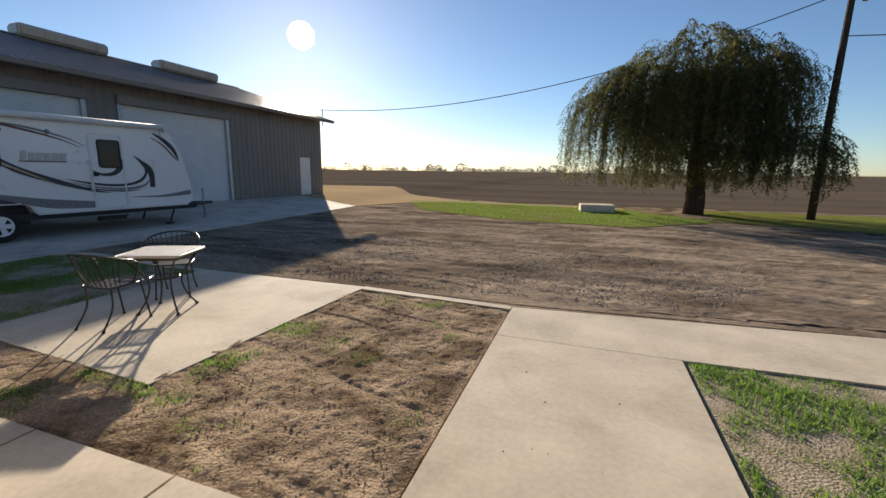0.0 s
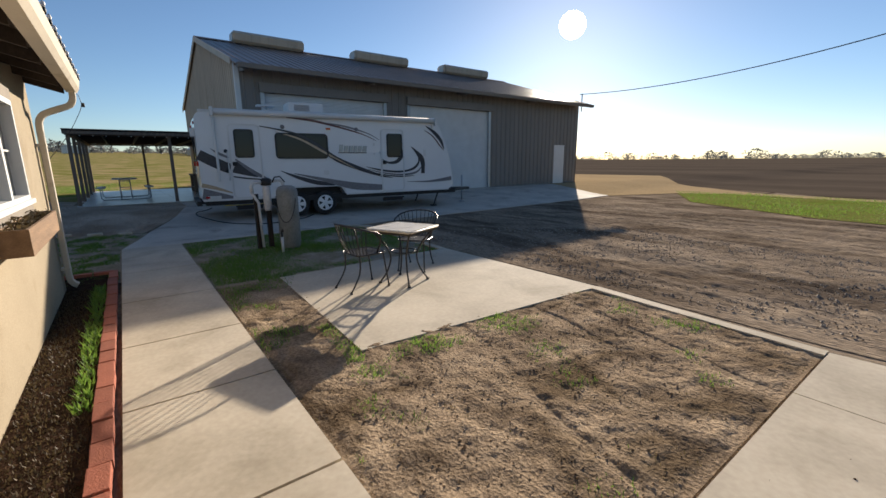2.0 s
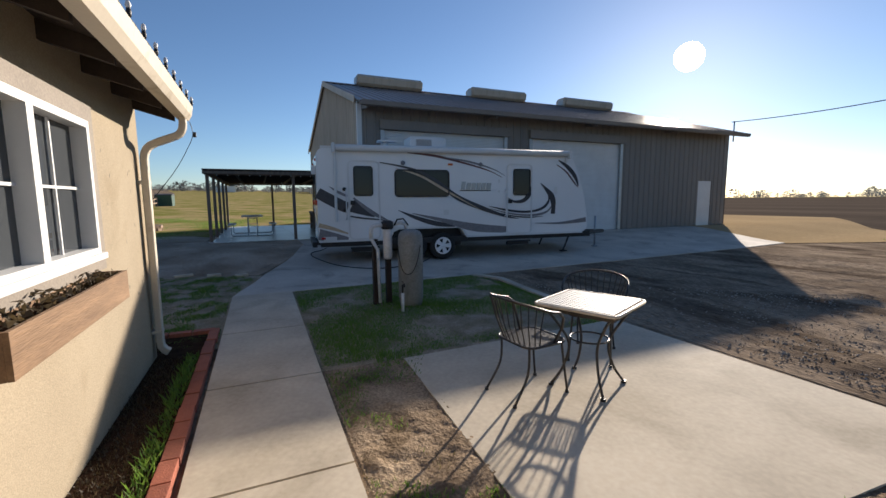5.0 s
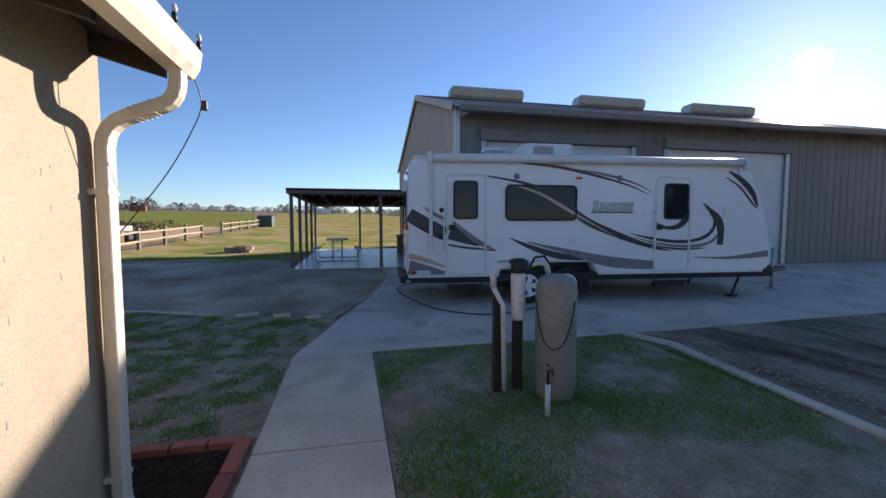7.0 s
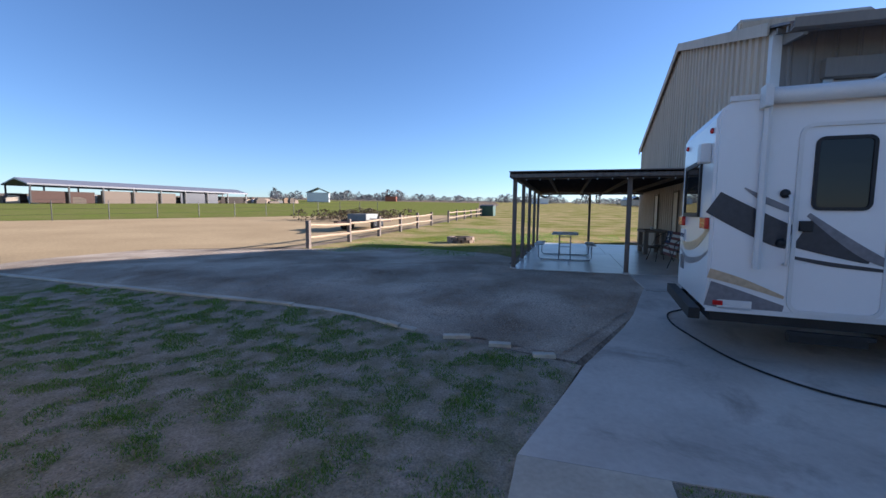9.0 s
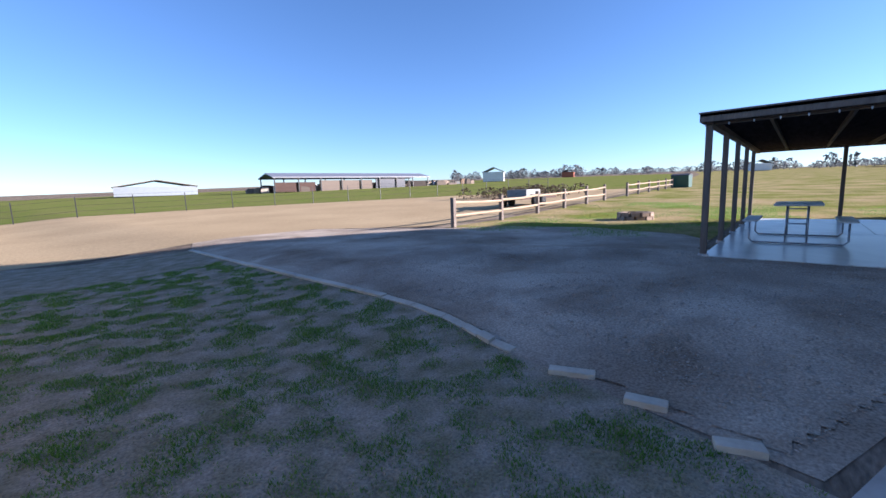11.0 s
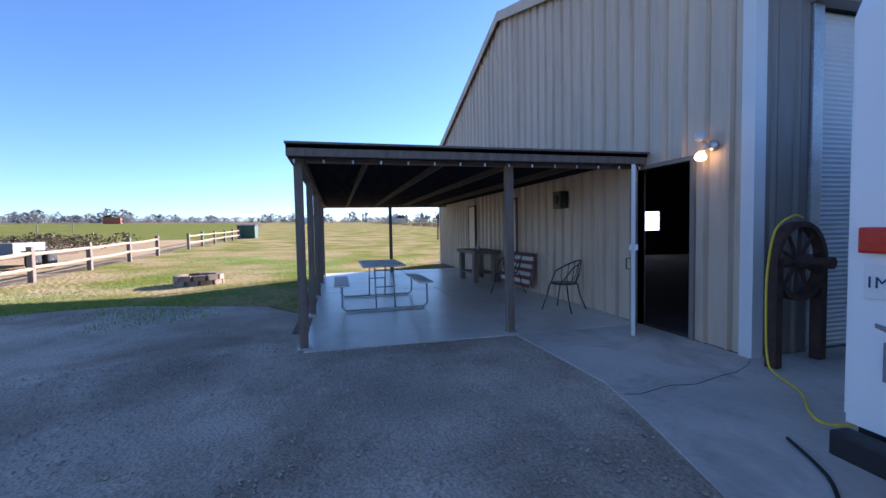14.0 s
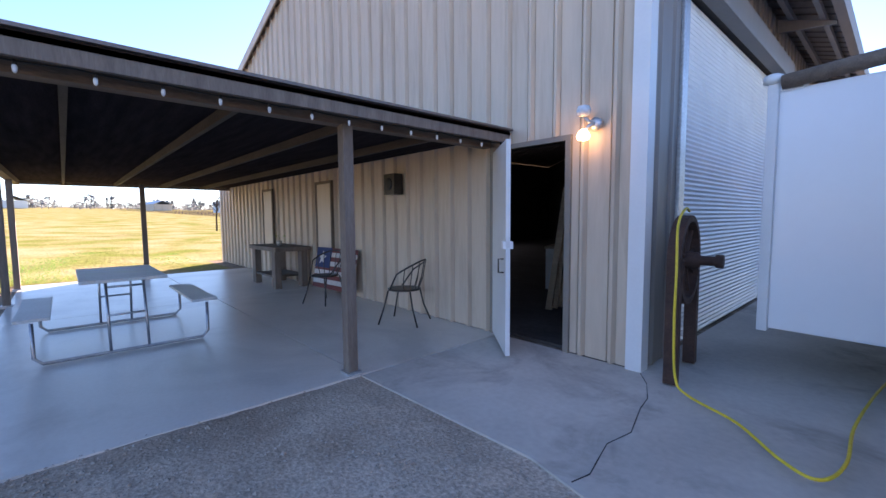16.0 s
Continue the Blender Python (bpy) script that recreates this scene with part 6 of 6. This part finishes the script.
relief("earth_relief", -5.46, -0.40, 1.20, 4.86, 0.022, 0.015, 6.0, "earth", "raked bare earth with clods and straw", 0.5, 0.12, 0.022, lambda x, y: not inside(x, y, [(-5.4, 2.05), (-2.8, 1.93), (-2.62, 4.88), (-5.5, 4.85)]))
relief("court_relief", -9.2, 9.0, 5.1, 14.2, 0.06, 0.022, 2.9, "dirt", "tyre-marked dirt court", 0.3, 0.4, 0.018, lambda x, y: y > 5.12 + 0.11 * max(0, x))
relief("drive_relief", -17.6, -11.0, -9.0, 2.2, 0.06, 0.017, 2.0, "gravel", "trodden gravel and soil of the drive", 0.1, 0.3, 0.012, lambda x, y: inside(x, y, [(-11.25, 0.55), (-11.45, -0.3), (-11.62, -1.3), (-11.98, -2.25), (-12.15, -3.0), (-12.25, -4.4), (-12.3, -6.0), (-12.42, -9), (-17.6, -9), (-17.6, -0.76), (-16.62, -0.74), (-16.62, 1.8), (-14.85, 1.82), (-12.95, 1.38)]))
relief("court_far", -9.5, 12.0, 13.9, 26.0, 0.25, 0.03, 0.9, "dirt_far", "bare dirt beyond the court", 0.3, 1.0, -0.012)


def pebbles(name, poly, count, size, material, label, lift=0.008):
    rng = random.Random(name)
    xs, ys = [p[0] for p in poly], [p[1] for p in poly]
    verts, faces, n = [], [], 0
    while n < count:
        x, y = rng.uniform(min(xs), max(xs)), rng.uniform(min(ys), max(ys))
        if not inside(x, y, poly) or noise.noise((x * 0.7, y * 0.7, 9)) < rng.uniform(-0.5, 0.35):
            continue
        s, z, i, a = size * rng.uniform(0.4, 1.3), rise(x) + 0.012 + lift, len(verts), rng.uniform(0, 6.28)
        for k in range(4):
            verts.append((x + s * math.cos(a + k * 1.57) * rng.uniform(0.7, 1.1), y + s * math.sin(a + k * 1.57) * rng.uniform(0.7, 1.1), z))
        verts.append((x + s * 0.2, y, z + s * rng.uniform(0.5, 0.9)))
        faces += [(i, i + 1, i + 4), (i + 1, i + 2, i + 4), (i + 2, i + 3, i + 4), (i + 3, i, i + 4)]
        n += 1
    return quick(name, verts, faces, material, label, "gravel")


DRIVE = [(-11.2, 0.6), (-11.8, -0.3), (-12.3, -2.3), (-12.6, -5.2), (-16, -6), (-17.2, -0.8), (-16.64, -0.78), (-16.64, 1.85), (-14.8, 1.88), (-12.9, 1.45)]
pebbles("drive_gravel", DRIVE, 11000, 0.011, "pebble", "loose pale gravel on the drive")
pebbles("court_gravel", [(-8, 5.2), (-2.6, 5.2), (2, 5.4), (4, 9), (-5, 9.5)], 4000, 0.018, "pebble", "loose stones on the dirt court")
pebbles("drive_stones", DRIVE, 800, 0.018, "pebble", "scattered larger stones on the drive")
pebbles("court_clods", [(-8, 5.2), (-2.6, 5.2), (2, 5.5), (3, 7.5), (-5, 9.5)], 5000, 0.012, "dirt", "crumbled dark clods on the dirt court", 0.006)
pebbles("earth_clods", [(-2.6, 1.3), (-0.5, 1.3), (-0.5, 4.6), (-2.5, 4.7)], 1800, 0.010, "earth", "small clods of dry earth between the slabs", 0.012)
pebbles("path_grit", [(-0.35, 0.8), (1.28, 0.8), (1.28, 3.8), (-0.35, 3.8)], 18, 0.009, "mulch", "bits of grit on the path", 0.016)


# willow
def willow():
    rng = random.Random(5)
    t = thing("willow_tree", pose(4.65, 20.2, 0.0), "large weeping willow with a leaning trunk and drooping yellow-green strands", "tree")
    bm = B()
    tube(bm, [(0, 0, -0.2), (0.05, 0, 0.5), (0.0, 0, 1.3), (-0.1, 0, 2.2), (0.1, 0, 3.4)], 0.42, 14, 0.26)
    part("trunk", bm, "bark", t)
    lobes = [(-2.6, 0.2, 4.6, 2.2, 2.0, 1.7), (-0.7, -0.2, 5.4, 2.3, 2.2, 2.0), (1.2, 0.2, 5.2, 1.9, 2.0, 1.8), (2.0, 0.0, 5.0, 0.8, 1.4, 1.3), (2.9, 0.3, 2.6, 1.5, 1.6, 1.0), (0.4, 1.0, 4.4, 2.6, 2.2, 1.8)]
    for cx, cy, cz, *_ in lobes:
        bm = B()
        tube(bm, curve([(0.0, 0, 1.9), (cx * 0.35, cy * 0.4, 2.6 + 0.2 * cz * 0.5), (cx * 0.75, cy * 0.8, cz * 0.92), (cx, cy, cz + 0.7)], 5), 0.13, 8, 0.02)
        part("limb", bm, "bark", t)
    verts, faces = [], []
    for cx, cy, cz, rx, ry, rz in lobes:
        for _ in range(int(235 * rx)):
            u, v = rng.uniform(0, 6.283), rng.uniform(-0.15, 1.0)
            k = math.sqrt(max(0, 1 - v * v)) * rng.uniform(0.55, 1.05)
            p = Vector((cx + rx * k * math.cos(u), cy + ry * k * math.sin(u), cz + rz * v * rng.uniform(0.8, 1.05)))
            out = Vector((math.cos(u) * 0.5 - 0.1, math.sin(u) * 0.5, rng.uniform(0.0, 0.5)))
            clump = noise.noise((p.x * 0.9, p.y * 0.9, p.z * 0.9)) + 0.4 * noise.noise((p.x * 2.4, p.y * 2.4, 5.0))
            if clump < rng.uniform(-0.45, 0.0):
                continue
            length = (rng.uniform(1.6, 4.8) if cz > 3.5 else rng.uniform(1.0, 2.2)) * (1.0 + 0.5 * clump)
            step = 0.11
            way = out.normalized()
            for s in range(int(length / step)):
                way = (way + Vector((rng.uniform(-.06, .06), rng.uniform(-.06, .06), -0.22))).normalized()
                p = p + way * step
                if p.z < 1.15 + 0.8 * noise.noise((p.x * 1.3, p.y * 1.3, 4.0)):
                    break
                for q in range(3):
                    a = rng.uniform(0, 6.283)
                    side = Vector((math.cos(a), math.sin(a), rng.uniform(-0.9, -0.2))) * rng.uniform(0.12, 0.24)
                    w = Vector((-math.sin(a), math.cos(a), 0)) * 0.022
                    i = len(verts)
                    verts += [p - w, p + w, p + side * 0.6 + w * 0.8, p + side]
                    faces.append((i, i + 1, i + 2, i + 3))
    me = bpy.data.meshes.new("crown")
    me.from_pydata([tuple(v) for v in verts], [], faces)
    me.materials.append(M["willow_leaf"])
    new("crown", me).parent = t


willow()


def far_trees(name, spots, label, material="hazed_leaf"):
    """Far trees: each a trunk and clumps of leaves, joined."""
    rng = random.Random(name)
    verts, faces = [], []
    for x, y, h, w in spots:
        n = int(26 + 10 * w / max(h, 1))
        for _ in range(n * 3):
            v = rng.uniform(0.12, 1.0)
            r = w * 0.5 * math.sqrt(max(0.05, 1 - (2 * v - 0.9) ** 2)) * rng.uniform(0.3, 1.0)
            a = rng.uniform(0, 6.283)
            c = Vector((x + r * math.cos(a), y + r * math.sin(a), rise(x, y) + h * v))
            s = 0.09 * h * rng.uniform(0.6, 1.5)
            i = len(verts)
            for _k in range(4):
                verts.append(tuple(c + Vector((rng.uniform(-s, s), rng.uniform(-s, s), rng.uniform(-s, s)))))
            faces += [(i, i + 1, i + 2), (i, i + 2, i + 3), (i + 1, i + 3, i + 2)]
        i = len(verts)
        k = 0.03 * h
        g = rise(x, y)
        verts += [(x - k, y, g), (x + k, y, g), (x, y, g + h * 0.7), (x, y - k, g), (x, y + k, g)]
        faces += [(i, i + 1, i + 2), (i + 3, i + 4, i + 2)]
    return quick(name, verts, faces, material, label, "trees")


rng = random.Random(11)
spots = []
for k in range(420):
    a = radians(rng.uniform(52, 128))
    d = rng.uniform(330, 620)
    h = rng.choice([3, 4, 4.5, 5, 6, 8]) * rng.uniform(0.8, 1.2)
    spots.append((-d * math.sin(a), d * math.cos(a), h, h * rng.uniform(0.8, 2.6)))
for k in range(20):
    a = radians(rng.uniform(66, 88))
    d = rng.uniform(380, 480)
    spots.append((-d * math.sin(a), d * math.cos(a), rng.uniform(7, 10.5), rng.uniform(2, 3.5)))
far_trees("far_woods_west", spots, "far trees along the western skyline, haze put into their leaf colour")
spots = []
for k in range(260):
    a = radians(rng.uniform(-25, 40))
    d = rng.uniform(600, 900)
    h = rng.uniform(3, 6.5) if rng.random() < 0.85 else rng.uniform(8, 12)
    spots.append((-d * math.sin(a), d * math.cos(a), h, h * rng.uniform(1.0, 3.5)))
far_trees("far_woods_north", spots, "far trees along the northern skyline, haze put into their leaf colour")
spots = [(rng.uniform(-48, -36), rng.uniform(-22, -14), rng.uniform(0.5, 1.0), rng.uniform(1.5, 3.0)) for _ in range(26)]
far_trees("tumbleweeds", spots, "low dry brown brush beside the lane", "dry_leaf")

# bare young tree behind the porch
bt = thing("bare_tree", pose(-50, 9.0, rise(-50, 9.0)), "small bare young tree in the pasture", "tree")
bm = B()
tube(bm, [(0, 0, 0), (0.1, 0, 1.4), (0.05, 0.1, 2.4)], 0.07, 6, 0.04)
for k in range(12):
    a, z = k * 2.4, 1.3 + 0.1 * k
    tube(bm, [(0.07, 0.05, z), (0.07 + 0.5 * math.cos(a), 0.5 * math.sin(a), z + 0.6), (0.6 * math.cos(a), 0.7 * math.sin(a), z + 1.2)], 0.025, 5, 0.008)
part("trunk", bm, "bark", bt)


# long open shed with clutter, wire fence
def far_shed():
    a, b = Vector((-58.0, -97.0)), Vector((-104.0, -90.0))
    m = (a + b) / 2
    yaw = math.degrees(math.atan2(b.y - a.y, b.x - a.x))
    half = (b - a).length / 2
    t = thing("open_shed", pose(m.x, m.y, rise(m.x, m.y) - 0.3, 0, 0, yaw), "long low open-sided metal farm shed full of equipment", "shed")
    bm = B()
    prism(bm, [(-5, 3.3), (-0.4, 4.3), (5, 3.3), (5, 3.5), (-0.4, 4.6), (-5, 3.5)], "x", -half, half)
    part("roof", bm, "rv_grey", t)
    for y in (-5.1, 5.0):
        bm = B()
        box(bm, -half, half, y, y + 0.096, 3.22, 3.52)
        part("fascia", bm, "rv_grey", t)
    for k in range(9):
        for y in (-4.8, 4.8):
            bm = B()
            x = -half + 0.5 + (2 * half - 1) * k / 8
            box(bm, x - 0.12, x + 0.12, y - 0.12, y + 0.12, 0, 3.3)
            part("post", bm, "iron", t)
    for x0, x1, h, m2 in ((-half * 0.98, -half * 0.55, 2.2, "rust"), (-half * 0.5, half * 0.15, 2.6, "beam_wood"), (half * 0.2, half * 0.62, 2.9, "rv_dark"), (half * 0.66, half * 0.97, 2.3, "dark_wood")):
        bm = B()
        box(bm, x0, x1, -4.5, -4.3, 0, h)
        part("back_wall", bm, m2, t)
    r = random.Random(3)
    cols = ["siding", "rust", "white_trim", "taupe", "iron", "rail_wood", "cedar", "post_wood", "stone", "rust", "beam_wood"]
    for k in range(110):
        x, y = r.uniform(-half * 1.05, half * 1.9), r.uniform(-4, 11)
        w, d, h = r.uniform(1.0, 3.6), r.uniform(0.6, 1.8), r.uniform(0.5, 1.9)
        at = t.matrix_basis @ Vector((x, y, 0))
        c = thing("stored_crate", pose(at.x, at.y, rise(at.x, at.y), 0, 0, yaw + r.uniform(-20, 20)), "far piece of stored farm equipment by the shed", "farm equipment", "stored equipment")
        bm = B()
        prism(bm, [(-w / 2, 0), (w / 2, 0), (w / 2, h * r.uniform(0.5, 1)), (w * 0.2, h), (-w * 0.3, h), (-w / 2, h * 0.6)], "y", -d / 2, d / 2)
        part("body", bm, r.choice(cols), c)


far_shed()
wf = thing("wire_fence", pose(0, 0, 0), "thin wire fence on steel posts along the sandy lane", "fence")
pa, pb = Vector((-8.0, -40.0)), Vector((-58.0, -24.0))
n = 16
for k in range(n + 1):
    p = pa.lerp(pb, k / n)
    bm = B()
    tube(bm, [(p.x, p.y, rise(*p) - 0.1), (p.x, p.y, rise(*p) + 1.45)], 0.035, 5)
    part("post", bm, "iron", wf)
for z in (0.55, 0.95, 1.35, 1.6):
    bm = B()
    tube(bm, [(*p, rise(*p) + z - 0.1) for p in (pa.lerp(pb, k / n) for k in range(n + 1))], 0.008, 4)
    part("wire", bm, "iron", wf)


def farm_building(x, y, w, d, h, yaw, wall, roof, label, pitch=0.22):
    t = thing("farm_building", pose(x, y, rise(x, y), 0, 0, yaw), label, "building")
    bm = B()
    box(bm, -w / 2, w / 2, -d / 2, d / 2, 0, h)
    part("wall", bm, wall, t)
    bm = B()
    prism(bm, [(-d / 2 - 0.4, h - 0.1), (0, h + d * pitch), (d / 2 + 0.4, h - 0.1), (d / 2 + 0.4, h + 0.1), (0, h + d * pitch + 0.2), (-d / 2 - 0.4, h + 0.1)], "x", -w / 2 - 0.4, w / 2 + 0.4)
    part("roof", bm, roof, t)
    for k in (-1, 1):
        bm = B()
        box(bm, w * 0.22 * k - 0.8, w * 0.22 * k + 0.8, d / 2 + 0.002, d / 2 + 0.05, 0.9, 2.1)
        part("window", bm, "dark_glass", t)


farm_building(-170, -106, 13, 9, 4.0, 30, "white_trim", "white_trim", "white far farm building")
farm_building(-300, -128, 14, 8, 3.6, 20, "brick", "rust", "red-brown far farm building")
farm_building(-49, -146, 13, 20, 2.6, 77, "galv", "taupe", "pale metal farm building beyond the green field", 0.09)
farm_building(-330, -20, 22, 10, 4.0, 10, "white_trim", "galv", "pale far packing shed")
farm_building(-300, 40, 18, 9, 3.6, 10, "siding", "galv", "pale far farm building")
farm_building(-240, 62, 14, 8, 3.4, 70, "white_trim", "taupe", "white far farmhouse behind the pasture")
farm_building(85, 82, 16, 10, 3.2, 30, "white_trim", "taupe", "white far farmhouse with a brown roof")
vn = thing("parked_van", pose(88, 72, 0, 0, 0, 40), "white far parked van", "van")
bm = B()
prism(bm, [(-2.6, 0.4), (2.6, 0.4), (2.7, 1.0), (1.9, 1.25), (1.3, 2.1), (-2.5, 2.1), (-2.6, 1.8)], "y", -0.95, 0.95)
part("body", bm, "white_trim", vn)
for x in (-1.7, 1.7):
    for y in (-0.9, 0.9):
        bm = B()
        lathe(bm, [(0.15, -0.1), (0.36, -0.1), (0.36, 0.1), (0.15, 0.1)], 14, (x, y, 0.36), "y")
        part("wheel", bm, "rubber", vn)

# ---- ribbed metal siding, panel by panel ----
PANEL, RIB = 0.915, 0.305


def siding_panel(parent, axis, a, b, z0, top, out, material, deep=1.0):
    """A metal sheet from a to b along the wall with a raised rib each 0.305 m; top(u) gives its upper edge."""
    us, k = [], math.floor(a / RIB) * RIB
    while k < b + RIB:
        for u, d in ((k - 0.05, 0.016), (k - 0.046, 0.016 - 0.016 * deep), (k - 0.034, 0.016 - 0.016 * deep), (k - 0.014, 0.016 + 0.038 * deep), (k + 0.014, 0.016 + 0.038 * deep), (k + 0.034, 0.016 - 0.016 * deep), (k + 0.046, 0.016 - 0.016 * deep), (k + 0.05, 0.016)):
            if a < u < b:
                us.append((u, d))
        k += RIB
    us = [(a, 0.016)] + us + [(b, 0.016)]
    verts, faces = [], []
    for u, d in us:
        for z in (z0, top(u)):
            w = out[0] + out[1] * (0.004 + d)
            verts.append((u, w, z) if axis == "x" else (w, u, z))
    for i in range(len(us) - 1):
        q = (2 * i, 2 * i + 2, 2 * i + 3, 2 * i + 1)
        faces.append(q if (axis == "x") == (out[1] < 0) else q[::-1])
    me = bpy.data.meshes.new("siding_panel")
    me.from_pydata(verts, [], faces)
    me.materials.append(M[material])
    ob = new("siding_panel", me)
    ob.parent = parent


def cuts(a, b, step=PANEL):
    n = max(1, round((b - a) / step))
    return [(a + (b - a) * i / n, a + (b - a) * (i + 1) / n) for i in range(n)]


def gable_top(x):
    return roof_z(x) - 0.06


for a, b in cuts(BX, RX) + cuts(RX, DOOR[0] - 0.05):
    siding_panel(wall_south, "x", a, b, FZ + 0.02, gable_top, (SY, -1), "siding")
siding_panel(wall_south, "x", DOOR[0] - 0.05, DOOR[1] + 0.06, DOOR[2] + 0.05, gable_top, (SY, -1), "siding")
siding_panel(wall_south, "x", DOOR[1] + 0.06, FX, FZ + 0.02, gable_top, (SY, -1), "siding")
flat = lambda u: EZ - 0.08
# front panels: shade in the colour, ribs kept shallow to look dim
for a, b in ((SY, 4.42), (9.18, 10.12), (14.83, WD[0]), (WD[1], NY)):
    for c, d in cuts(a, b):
        siding_panel(wall_east, "y", c, d, FZ + 0.02, flat, (FX, 1), "siding_shaded", 0.45)
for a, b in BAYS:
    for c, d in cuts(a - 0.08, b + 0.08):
        siding_panel(wall_east, "y", c, d, 3.86, flat, (FX, 1), "siding_shaded", 0.45)
siding_panel(wall_east, "y", WD[0], WD[1], WD[2], flat, (FX, 1), "siding_shaded", 0.45)
